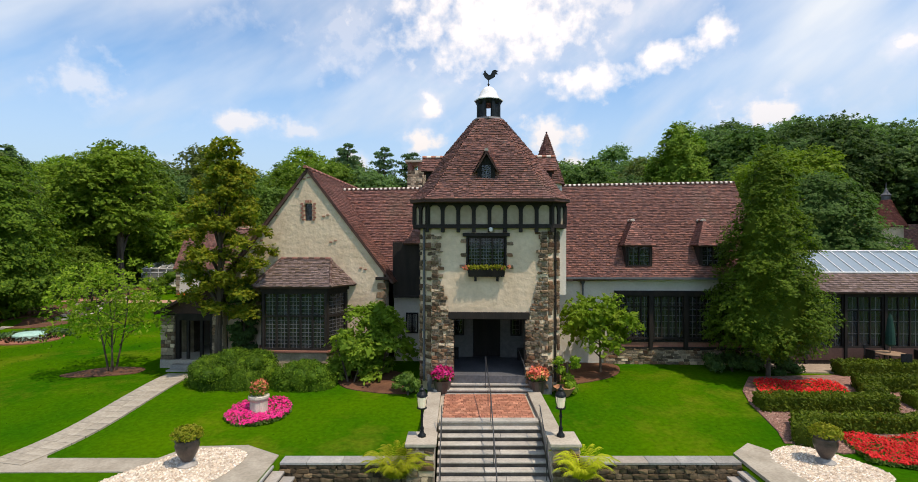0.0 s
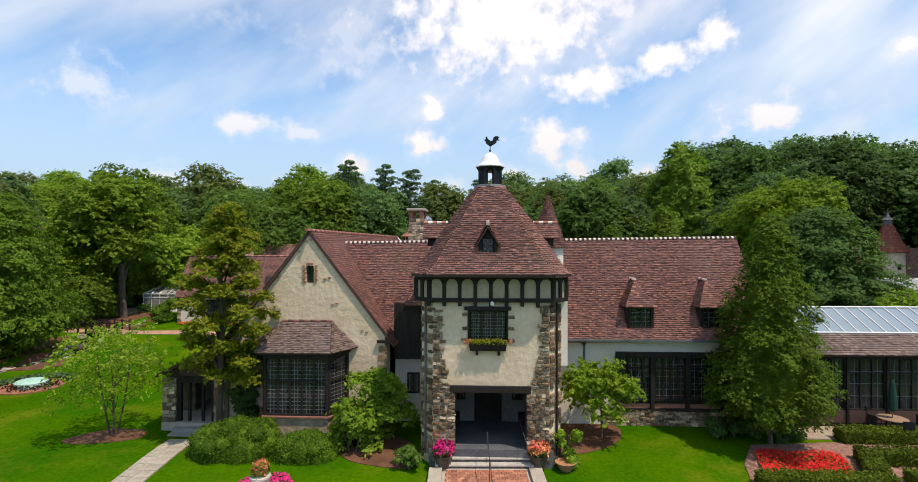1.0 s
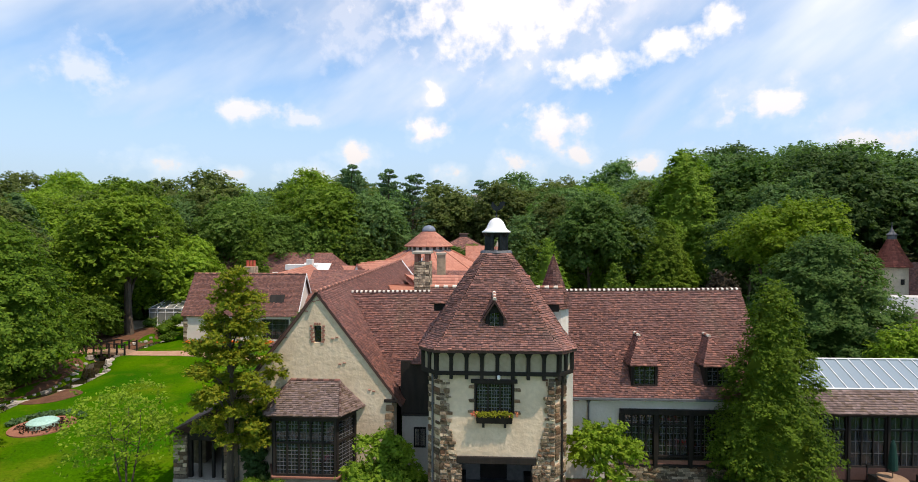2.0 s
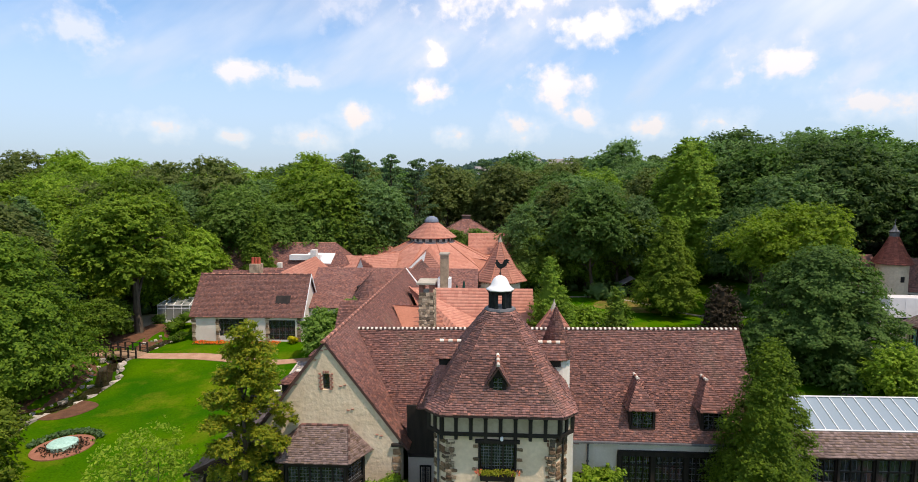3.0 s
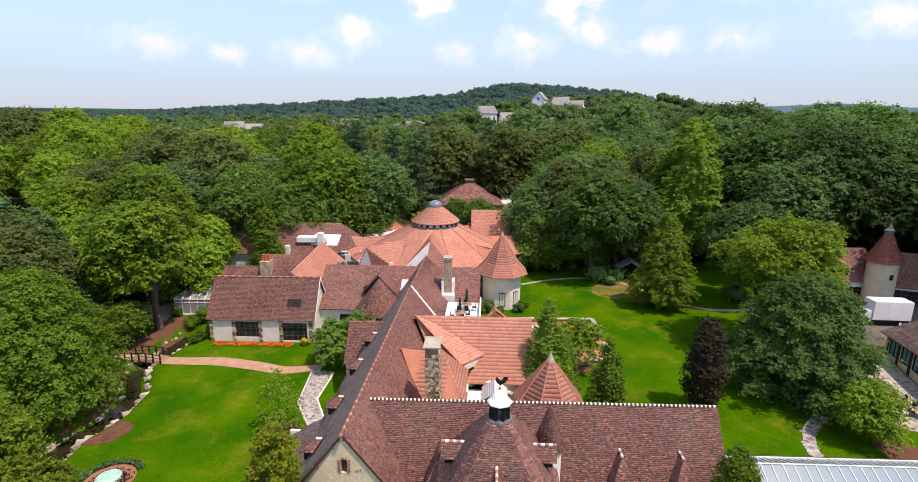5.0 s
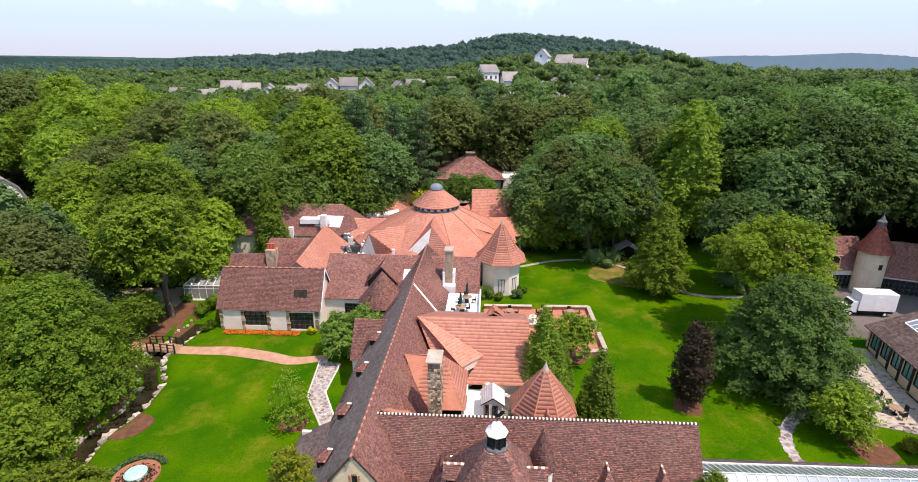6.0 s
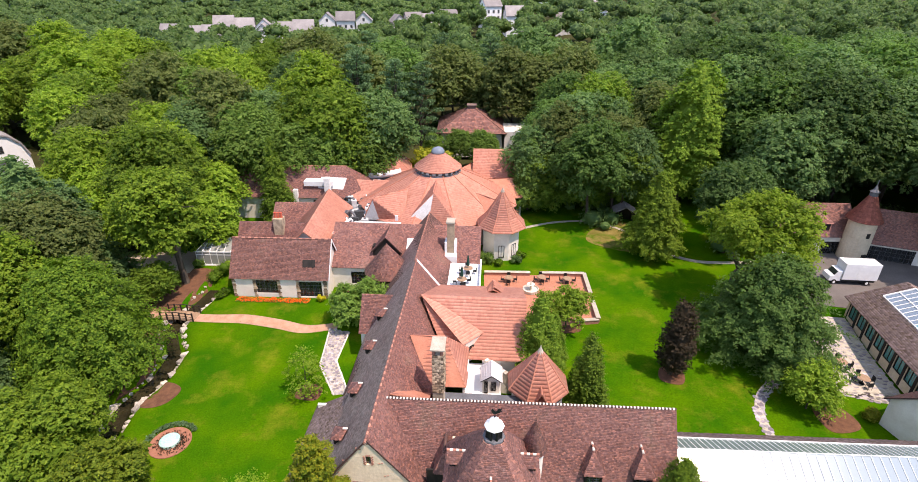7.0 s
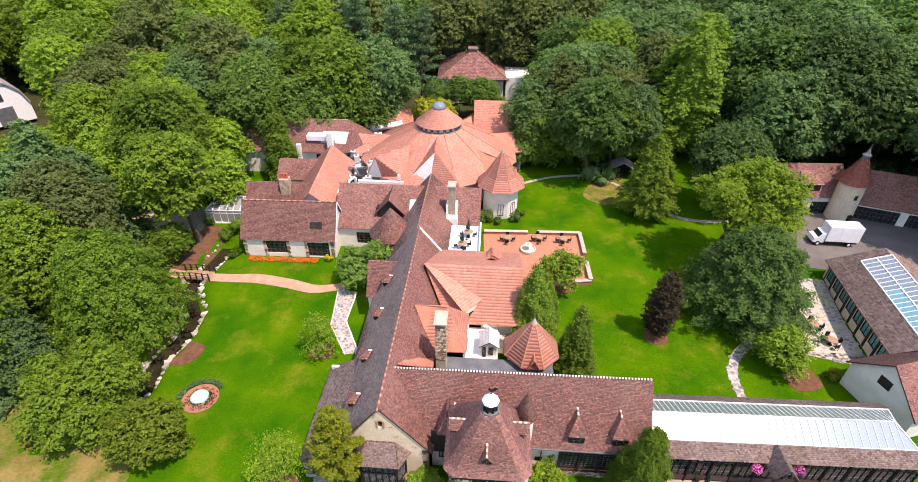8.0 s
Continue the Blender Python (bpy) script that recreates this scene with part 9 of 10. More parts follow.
for i, (x, y, r, l) in enumerate(((-33.9, 59.6, 1.7, L_MAPLE), (-31.5, 54.8, 0.8, L_BOX), (2.3, 64.6, 1.4, L_MID), (4.2, 64.0, 0.8, L_BOX), (6.6, 65.0, 0.9, L_DARK), (7.4, 66.4, 0.8, L_BOX), (37.6, 36.0, 0.9, L_YELLOW), (-38, 62.5, 1.0, L_MID), (-39.5, 57.5, 1.4, L_LAWNTREE), (13.5, 25.3, 0.8, L_MID))):
    bush("shrub", "rounded green garden shrub", x, y, (r, r, r * 1.25), l, 60 + i, 900, 0.11, 10, "garden shrubs")
for x, y in ((-0.65, 20.15), (3.05, 20.15)):
    pot = thing("flower_pot", "dark pot of pink and red petunias by the door", "planter", pose(x, y, -0.1 if x < 0 else -0.1))
    part("pot", Geo().lathe([(0.26, 0), (0.36, 0.45), (0.4, 0.5), (0.34, 0.5)], 16), M_URN, pot)
    tuft("foliage", pot, (0, 0, 0.6), (0.44, 0.44, 0.3), 320, 0.08, L_MID, 21)
    tuft("bloom", pot, (0, -0.03, 0.68), (0.46, 0.46, 0.36), 420, 0.07, F_PINK if x < 0 else F_SALMON, 22)
tp = thing("terracotta_bowl", "wide terracotta bowl on the mulch", "planter", pose(4.1, 20.15, ground_z(4.1, 20.15)))
part("bowl", Geo().lathe([(0.2, 0), (0.38, 0.28), (0.42, 0.34), (0.36, 0.34), (0.3, 0.28)], 18), M_TERRACOTTA, tp)


L_FERN = leafy("fern_fronds", (0.30, 0.38, 0.02), (0.42, 0.46, 0.03), (0.52, 0.52, 0.05), leaf=0.45, blue=0.9)


def frond_plant(x, y, z, seed, size):
    """Arching yellow-green fronds from one crown."""
    rng = np.random.default_rng(seed)
    ob = thing("fern_palm", "bright yellow-green arching palm fern below the wall", "plant", pose(x, y, z))
    ob.scale = (size, size, size)
    V, F = [], []
    for i in range(44):
        a = 6.283 * i / 44 + rng.uniform(-0.2, 0.2)
        L, up = rng.uniform(0.4, 0.75), rng.uniform(0.6, 1.15)
        out, side = np.array([math.cos(a), math.sin(a), 0.0]), np.array([-math.sin(a), math.cos(a), 0.0])
        for t in np.linspace(0.18, 1, 20):
            c = out * L * t + np.array([0, 0, up * (t * 1.6 - t * t * 0.95)])
            for s in (-1, 1):
                tip = c + s * side * 0.2 * (1.15 - t) + out * 0.12 + np.array([0, 0, 0.03 - 0.1 * t])
                k = len(V)
                V += [c - out * 0.012, c + out * 0.016, tip]
                F.append((k, k + 1, k + 2))
    v, f = np.array(V), np.array(F)
    part("fronds", fast_mesh("fronds", v, f), L_FERN, ob)
    part("crown_base", Geo().lathe([(0.12, -0.6), (0.1, 0.0), (0.05, 0.25)], 8), M_BARK, ob)


frond_plant(-1.75, 14.45, -1.0, 1, 1.3)
frond_plant(3.45, 14.45, -1.0, 2, 1.25)

# west lawn: covered fountain in its brick ring, creek stones, bridge
wf = thing("lawn_fountain", "covered fountain basin in a brick ring on the lawn", "fountain", pose(-26.5, 31.9, ground_z(-26.5, 31.9)))
part("brick_ring", Geo().lathe([(1.75, -0.1), (1.75, 0.07), (0.9, 0.07)], 32), M_BRICK, wf, "red brick ring")
part("cover", Geo().lathe([(0.85, 0.0), (0.85, 0.35), (0.7, 0.45), (0.1, 0.5)], 20), M_TEAL, wf, "pale teal cover")
tuft("bloom", wf, (0.2, -0.1, 0.1), (1.5, 1.4, 0.25), 420, 0.09, L_PURPLE, 31, 0.0)
for i in range(16):
    a = math.pi * (0.25 + 0.75 * i / 15)
    tuft("hosta", wf, (2.05 * math.cos(a), 2.05 * math.sin(a), 0.12), (0.3, 0.3, 0.26), 40, 0.12, L_CONIFER, 60 + i, 0.0)
patch("creek", [(x - 0.75, y) for x, y in CREEK] + [(x + 0.75, y) for x, y in CREEK[::-1]], M_WATER, 0.32, "shallow dark creek", "water", step=1.0, skirt=0.4)
R = random.Random(8)
creek_stone = [stone_mesh("creek_stone", i + 30, M_CREEKROCK) for i in range(4)]
bank = thing("creek_bank", "pale boulders along the creek edge", "rocks", pose(0, 0, 0))
for (ax, ay), (bx, by) in zip(CREEK[:-2], CREEK[1:-1]):
    L = math.hypot(bx - ax, by - ay)
    for i in range(int(L * 4.0)):
        t = (i + R.random()) / (L * 4.0)
        for s in ((-1, 1) if i % 3 == 0 else (-1,)):
            q = R.uniform(0.95, 1.4) * s
            x, y = ax + (bx - ax) * t + q * (by - ay) / L, ay + (by - ay) * t - q * (bx - ax) / L
            k = R.uniform(0.16, 0.42) if R.random() < 0.85 else R.uniform(0.5, 0.75)
            ob = lay(bank, creek_stone, x, y, ground_z(x, y) + k * 0.18, k, k * R.uniform(0.6, 1), k * 0.6, R.uniform(0, 90))
br = thing("footbridge", "small dark timber footbridge over the creek", "bridge", pose(-35.0, 50.8, ground_z(-36.5, 50.7) + 0.3, 0, 0, -4))
part("deck", Geo().extrude([(-2.0, -0.85, 0), (-1, -0.85, 0.16), (0, -0.85, 0.22), (1, -0.85, 0.16), (2.0, -0.85, 0), (2.0, -0.85, -0.15), (0, -0.85, 0.05), (-2.0, -0.85, -0.15)], (0, 1.7, 0)), M_WOOD, br)
for y in (-0.85, 0.85):
    rl = part("railing", Geo().tube([(-2.0, y, 0.9), (0, y, 1.1), (2.0, y, 0.9)], 0.05, 6).tube([(-2.0, y, 0.5), (0, y, 0.7), (2.0, y, 0.5)], 0.03, 6), M_TIMBER, br)
    for x in (-2, -1.2, -0.4, 0.4, 1.2, 2):
        part("post", Geo().box(x - 0.06, x + 0.06, y - 0.06, y + 0.06, -0.3, 1.1), M_TIMBER, rl)

# short grass over the lawns
def turf(boxes, size, seed):
    rng = np.random.default_rng(seed)
    P = []
    for x0, x1, y0, y1, dens in boxes:
        m = int((x1 - x0) * (y1 - y0) * dens)
        q = np.column_stack([rng.uniform(x0, x1, m), rng.uniform(y0, y1, m)])
        q = q[~((q[:, 0] > -2.0) & (q[:, 0] < 4.0) & (q[:, 1] < 20.3))]
        P.append(np.column_stack([q, [ground_z(x, y) - 0.008 for x, y in q]]))
    P = np.concatenate(P)
    v, f = leaf_cards(P, np.tile((0.0, -0.35, 1.0), (len(P), 1)), size, rng, jitter=0.3, fold=0.35)
    me = fast_mesh("grass", v, f)
    me.materials.append(L_GRASS)
    tagged(new("grass", me), "short bright green mown grass", "grass", kind="stuff")


turf([(-19, 10.2, 15.5, 24, 150)], 0.045, 1)
turf([(-29, -15.5, 24, 50, 16), (8, 30, 33, 62, 10)], 0.11, 2)

# ---------------------------------------------------------------- trees of the garden
def big_lobes(rx, rz, zc, n, seed, cr):
    """Lobes of a broad crown: an inner mass and many of uneven size round it."""
    rng = np.random.default_rng(seed)
    out = [(0, 0, zc, min(rx, rz) * 0.4)]
    for x, y, z, r in round_clumps(rx, rz, zc, n, seed, cr, inner=0.12):
        out.append((x, y, z, r * rng.uniform(0.8, 1.15)))
    return out


R = random.Random(8)
tree("golden_cypress", "golden-green tufted cypress leaning beside the porch", -10.6, 22.9, limb_mesh(8.6, 0.2, 3, 1.6, 12, lean=(0.0, 0.2)),
     lobed_crown("crown", [(0.15 + q * math.cos(a), q * math.sin(a), z, r) for q, a, z, r in
                           [((0.3 + 1.75 * (1 - abs(z - 5.0) / 6.0)) * R.uniform(0.6, 1.0), i * 2.4, z, R.uniform(0.34, 0.64) * (0.8 if z > 9 else 1)) for i, z in enumerate(np.linspace(2.7, 10.3, 46))]]
                 + [(0.1, 0.1, z, 0.55) for z in np.linspace(4, 9.0, 5)], 2300, 10, 0.06, 5, length=0.28, width=0.5, core=0.7, flat=0.62, droop=0.05, up=0.65), M_BARK, L_GOLD)
tree("hornbeam", "tall cone-shaped broadleaf tree with small glossy leaves", 13.4, 22.4, limb_mesh(8.5, 0.11, 4, 1.6, 10),
     tapered_crown("crown", 2.3, 8.9, 1.15, 2900, 12, 0.072, 6, power=0.62, length=0.55, width=0.45, droop=0.25, lump=0.4, freq=2.0, tiers=9), M_BARK, L_HORN)
tree("multi_stem_tree", "young multi-stemmed tree with light green leaves on mulch", -15.7, 23.4, limb_mesh(4.2, 0.05, 5, 1.9, 5, stems=4),
     lobed_crown("crown", round_clumps(2.4, 2.0, 3.2, 40, 7, 0.6), 420, 9, 0.085, 7, length=0.65, core=0.0, droop=0.3, low=-0.8, jitter=0.7), M_BARK, L_FRESH)
tree("magnolia", "small spreading tree with yellow-green leaves", 6.3, 23.1, limb_mesh(2.7, 0.07, 6, 1.2, 6),
     lobed_crown("crown", round_clumps(1.6, 1.15, 2.3, 24, 8, 0.48), 300, 9, 0.1, 8, length=0.45, core=0.35, droop=0.3, low=-0.7, jitter=0.6), M_BARK, L_FRESH)
tree("purple_beech", "dark purple columnar beech on the lawn", 20.9, 41.9, limb_mesh(7.5, 0.18, 7, 0.8, 8),
     tapered_crown("crown", 1.5, 8.1, 0.6, 760, 10, 0.13, 9, power=0.4, belly=0.3, length=0.7, width=0.4, droop=-0.15, lump=0.35, up=0.3), M_BARK, L_PURPLE)
thuja = tapered_crown("crown", 1.95, 9.3, 0.1, 2200, 10, 0.085, 10, power=0.75, belly=0.12, length=0.5, width=0.4, droop=-0.1, up=0.35, lump=0.35, freq=1.8, core=0.8)
thuja_t = limb_mesh(7.0, 0.15, 8, 0.6, 4)
tree("arborvitae", "pointed dense green arborvitae on the lawn", 10.4, 35.4, thuja_t, thuja, M_BARK, L_OAK, 0, 1.05, group="arborvitae")
tree("arborvitae", "pointed green arborvitae behind the pavilion", 6.4, 39.6, thuja_t, thuja, M_BARK, L_OAK, 70, 1.22, group="arborvitae")
tree("arborvitae", "pointed green arborvitae behind the pavilion", 8.3, 41.6, thuja_t, thuja, M_BARK, L_OAK, 160, 0.8, group="arborvitae")
tree("ornamental_tree", "small leafy ornamental tree by the patio", 11.2, 49.6, limb_mesh(4, 0.1, 9, 1.5), lobed_crown("crown", big_lobes(2.5, 2.3, 3.4, 26, 11, 0.9), 620, 10, 0.12, 11, length=0.6, low=-0.7), M_BARK, L_LAWNTREE)
tree("spruce", "huge dense dark green tree with layered boughs", 31.9, 45.8, limb_mesh(10, 0.4, 10, 3.5), tapered_crown("crown", 6.2, 11.4, 0.5, 3400, 12, 0.16, 12, power=0.5, belly=0.16, length=1.15, width=0.5, droop=0.3, up=0.5, lump=0.55, freq=4.6, tiers=7, step=0.3, core=0.66), M_BARK, L_COOL)
oak_lobes = [(x + 1.7, y - 1.2, z, r) for x, y, z, r in big_lobes(5.8, 4.4, 10.6, 40, 13, 1.4)[1:]] + [(-1.6, -1.2, 9.6, 1.5), (-0.4, -3.0, 8.4, 1.4)]
fork = Geo().tube([(0, 0, -0.2), (0.1, 0, 1.2), (0.5, 0.1, 2.6)], 0.55, 10, 0.42)
oak_limbs = []
for pts in ([(0.35, 0, 2.2), (0.3, -0.4, 4.4), (1.2, -1.0, 7.0), (2.0, -1.2, 9.6)], [(0.5, 0.1, 2.4), (1.9, 0.4, 4.2), (3.6, 0.8, 6.8), (4.6, 1.0, 10.0)], [(1.2, 0.3, 3.4), (3.4, -0.4, 4.6), (5.8, -1.4, 7.4)], [(0.6, -0.5, 5.2), (-0.8, -1.4, 7.2), (-1.6, -1.6, 9.2)], [(2.9, 0.7, 5.8), (2.4, 2.4, 8.0), (2.2, 3.4, 10.2)], [(3.8, 0.9, 7.6), (6.0, 2.0, 9.0), (7.6, 2.4, 10.4)]):
    oak_limbs.append(Geo().tube(pts, 0.3, 8, 0.1).mesh("limb"))
tree("oak", "spreading oak with forked trunk and bright leaves", 32.1, 55.6, [fork.mesh("trunk")] + oak_limbs, lobed_crown("crown", oak_lobes, 1700, 11, 0.16, 13, length=0.95, core=0.3, flat=0.68, droop=0.2, low=-0.5), M_BARK, L_FRESH)
tree("ornamental_tree", "round shrubby tree beside the stone path", 32.3, 37.4, limb_mesh(3, 0.1, 12, 1.6), lobed_crown("crown", big_lobes(1.95, 2.1, 2.9, 22, 14, 0.8), 620, 11, 0.11, 14, length=0.65, low=-0.8), M_BARK, L_LAWNTREE)
maple_crown = tapered_crown("crown", 5.7, 13.2, 0.3, 4400, 12, 0.14, 15, power=0.42, belly=0.3, length=1.1, width=0.45, droop=0.4, up=0.5, lump=0.42, freq=4.0, tiers=9, step=0.3, core=0.66)
tree("maple", "big rounded maple over the creek", -38.0, 40.4, limb_mesh(10, 0.35, 13, 3.5, 9), maple_crown, M_BARK, L_MAPLE)
broad_maple = lobed_crown("crown", big_lobes(6.3, 6.6, 6.4, 70, 15, 1.7), 3200, 11, 0.17, 16, length=0.95, low=-0.7)
maple_t = limb_mesh(9, 0.3, 50, 3.0, 7, joined=True)
for x, y, s in ((-51.0, 68, 0.95), (-46.5, 77, 0.9), (-55, 71, 1.0), (-50, 80, 1.05), (-62, 64, 1.0)):
    tree("maple", "broad leafy maple with boughs near the ground", x, y, maple_t, broad_maple, M_BARK, L_LAWNTREE, x * 33, s, group="maples by the drive")
tree("maple", "bushy maple at the lawn's edge", -35.3, 29.6, limb_mesh(6, 0.2, 14, 3), lobed_crown("crown", big_lobes(4.5, 4.0, 4.4, 52, 16, 1.25), 2400, 11, 0.13, 16, length=0.8, low=-0.7), M_BARK, L_LAWNTREE)
tree("maple", "dark bushy tree at the lawn's edge", -27.9, 26.0, limb_mesh(5, 0.2, 15, 2.4), lobed_crown("crown", big_lobes(2.8, 2.8, 3.1, 36, 17, 0.95), 1400, 11, 0.11, 17, length=0.6, low=-0.7), M_BARK, L_HEDGE)
tree("sapling", "slender young tree beside the wing", -16.1, 38.4, limb_mesh(4, 0.06, 16, 1.0), tapered_crown("crown", 1.55, 5.0, 0.7, 190, 9, 0.11, 18, power=0.6, belly=0.3, length=0.8, droop=0.2, lump=0.9, core=0.0), M_BARK, L_LAWNTREE)
tree("garden_tree", "round dark tree at the corner of the wing", -13.4, 49.9, limb_mesh(4, 0.15, 17, 1.8), lobed_crown("crown", [(x * 0.75 - 0.7, y, z * 0.85, r) for x, y, z, r in big_lobes(2.3, 2.5, 3.0, 20, 19, 0.9)] + [(x + 1.3, y + 1.0, z, r) for x, y, z, r in big_lobes(1.7, 1.9, 4.0, 14, 20, 0.8)], 1100, 11, 0.13, 19, length=0.65, low=-0.7), M_BARK, L_MID)
tree("shade_tree", "tall dark trunked tree over the drive", -37.8, 57.9, limb_mesh(14, 0.5, 18, 4, 9), lobed_crown("crown", [(x - 1.2, y, z, r) for x, y, z, r in big_lobes(4.3, 6.4, 10.6, 50, 20, 1.45)[1:]], 1900, 11, 0.18, 20, length=1.0, core=0.35), M_BARK, L_LAWNTREE)
tree("understorey_tree", "small dark leafy tree beside the creek", -39.4, 53.9, limb_mesh(3, 0.1, 44, 1.5), lobed_crown("crown", big_lobes(2.4, 2.4, 2.8, 30, 44, 0.9), 700, 10, 0.13, 44, length=0.6, core=0.6), M_BARK, L_OAK)
young = tapered_crown("crown", 3.9, 13.6, 0.9, 2200, 11, 0.16, 21, power=0.7, belly=0.2, length=0.9, droop=0.2, lump=0.4, freq=2.2)
tree("linden", "bright green pyramidal tree", 26.4, 67.2, limb_mesh(11, 0.25, 19, 2.5), young, M_BARK, L_LAWNTREE, 0, 0.92)
tree("linden", "green pyramidal tree beside the hall", 10.2, 84.6, limb_mesh(11, 0.25, 20, 2.5), young, M_BARK, L_MID, 50, 0.9)
tree("tulip_tree", "tall bright green tulip tree above the woods", 37.0, 86.5, limb_mesh(22, 0.5, 21, 3.5), tapered_crown("crown", 6.0, 22.0, 2.9, 3000, 11, 0.22, 22, power=0.5, belly=0.25, length=1.3, droop=0.15, lump=0.6, freq=2.2), M_BARK, L_OAK)
tree("golden_shrub_tree", "yellow-green rounded tree behind the dome", -7.2, 96.0, limb_mesh(5, 0.15, 22, 2), lobed_crown("crown", big_lobes(4.0, 3.4, 4.4, 30, 23, 1.3), 700, 10, 0.2, 23), M_BARK, L_YELLOW)
spruce_c = tapered_crown("crown", 4.3, 14.6, 0.4, 1500, 11, 0.19, 24, power=0.85, belly=0.06, length=1.2, width=0.35, droop=0.4, lump=0.25, tiers=14)
spruce_t = limb_mesh(11, 0.2, 23, 1.0, 4, joined=True)
tree("spruce", "narrow pointed spruce behind the cottage", -35.6, 85.0, spruce_t, spruce_c, M_BARK, L_CONIFER, 0, 0.95)
tree("spruce", "narrow pointed spruce behind the cottage", -31.2, 76.8, spruce_t, tapered_crown("crown", 3.1, 15.2, 0.4, 1500, 11, 0.15, 25, power=0.8, belly=0.06, length=0.9, width=0.35, droop=0.25, lump=0.25, tiers=13), M_BARK, L_OAK, 90, 0.94)
small_maple = lobed_crown("crown", big_lobes(4.2, 4.4, 5.6, 48, 26, 1.35), 1700, 11, 0.17, 26, length=0.85, low=-0.7)
small_t = limb_mesh(6, 0.2, 14, 3, joined=True)
for x, y, s in ((-37.4, 66.5, 0.95), (-41.0, 74.5, 1.12)):
    tree("maple", "rounded bright green maple behind the greenhouse", x, y, small_t, small_maple, M_BARK, L_LAWNTREE, x * 21, s, group="maples behind the cottage")
tree("oak", "spreading oak on the dry grass beside the path", 24.2, 82.0, limb_mesh(9, 0.35, 42, 3.5, 8), lobed_crown("crown", big_lobes(5.6, 5.8, 9.4, 52, 27, 1.45), 1800, 11, 0.19, 27, length=1.1, core=0.35, jitter=0.45), M_BARK, L_OAK)

tree("dead_tree", "bare dead tree with grey branches at the wood's edge", 53.0, 83.0, limb_mesh(17, 0.22, 40, 3.2, 9, stems=2, joined=True), limb_mesh(15, 0.1, 41, 2.6, 14, stems=2, joined=True)[0], M_DEADWOOD, M_DEADWOOD)
# ---------------------------------------------------------------- the woods
broad = [lobed_crown("crown", big_lobes(5.5 + 0.5 * (i % 3), 6.6 + 1.2 * (i % 2), 11.0, 52 + 6 * i, 100 + i, 1.75), 2300, 10, 0.19, 100 + i, length=1.05, low=-0.6) for i in range(5)]
tufts, rp = [], random.Random(110)
for i in range(34):
    k = (i + 0.5) / 34
    a, z = i * 2.4 + rp.uniform(-0.3, 0.3), 7.5 + 14.5 * k
    out = (4.6 * (1 - 0.75 * k)) * rp.uniform(0.6, 1.1)
    tufts += [(out * q * math.cos(a) + rp.uniform(-0.4, 0.4), out * q * math.sin(a) + rp.uniform(-0.4, 0.4), z + 0.7 * q + rp.uniform(-0.2, 0.2), rp.uniform(0.7, 1.15)) for q in (0.5, 0.75, 1.0)]
pine = crown_mesh("crown", tufts, 6500, 0.2, 110, core=0.0, flat=0.35, jitter=0.9)
trunks = [limb_mesh(13, 0.32, 120 + i, 4, 6, joined=True) for i in range(2)]
pine_t = limb_mesh(22, 0.3, 125, 3.4, 22, joined=True)
WOOD_L = (L_MID, L_DARK, L_MID, L_DARK, L_LAWNTREE, L_OLIVE, L_COOL, L_OAK)
WOOD_W = (L_MID, L_OAK, L_LAWNTREE, L_MID, L_LAWNTREE, L_OLIVE, L_OAK, L_DARK)
CLEAR = [(-20, 78, 24, 11), (0, 70, 16, 30), (2, 92, 11, 8), (-1, 110, 15, 14), (60, 62, 22, 14), (-94, 99, 9, 10), (-88, 91, 5, 5), (18, 60, 15, 17), (-25, 60, 15, 14), (-5, 80, 16, 15), (50, 48, 18, 18), (-30, 40, 14, 40), (-50, 60, 12, 7), (36, 52, 10, 12), (20, 40, 22, 24), (32, 73, 5, 6), (36, 86, 6, 7), (39, 77, 7, 7), (26.4, 67.2, 4, 4), (10.2, 85, 3, 3), (-33, 77, 5, 5), (29, 72, 5, 8), (-79, 82, 7, 7), (-72, 75, 6, 6), (-66, 69, 5, 5), (-86, 88, 7, 7)]


def open_ground(x, y, pad=0.0):
    return any(((x - a) / (c + pad)) ** 2 + ((y - b) / (d + pad)) ** 2 < 1 for a, b, c, d in CLEAR)


def tree_top(x, y):
    """How high the woods stand here, set to fit the skyline in the camera's view."""
    if x < -5:
        return 11.5 + 0.118 * y
    if x < 40:
        return min(28.5, 5.8 + 0.184 * y)
    return min(27.5, max(21.5, 5.8 + 0.236 * y))


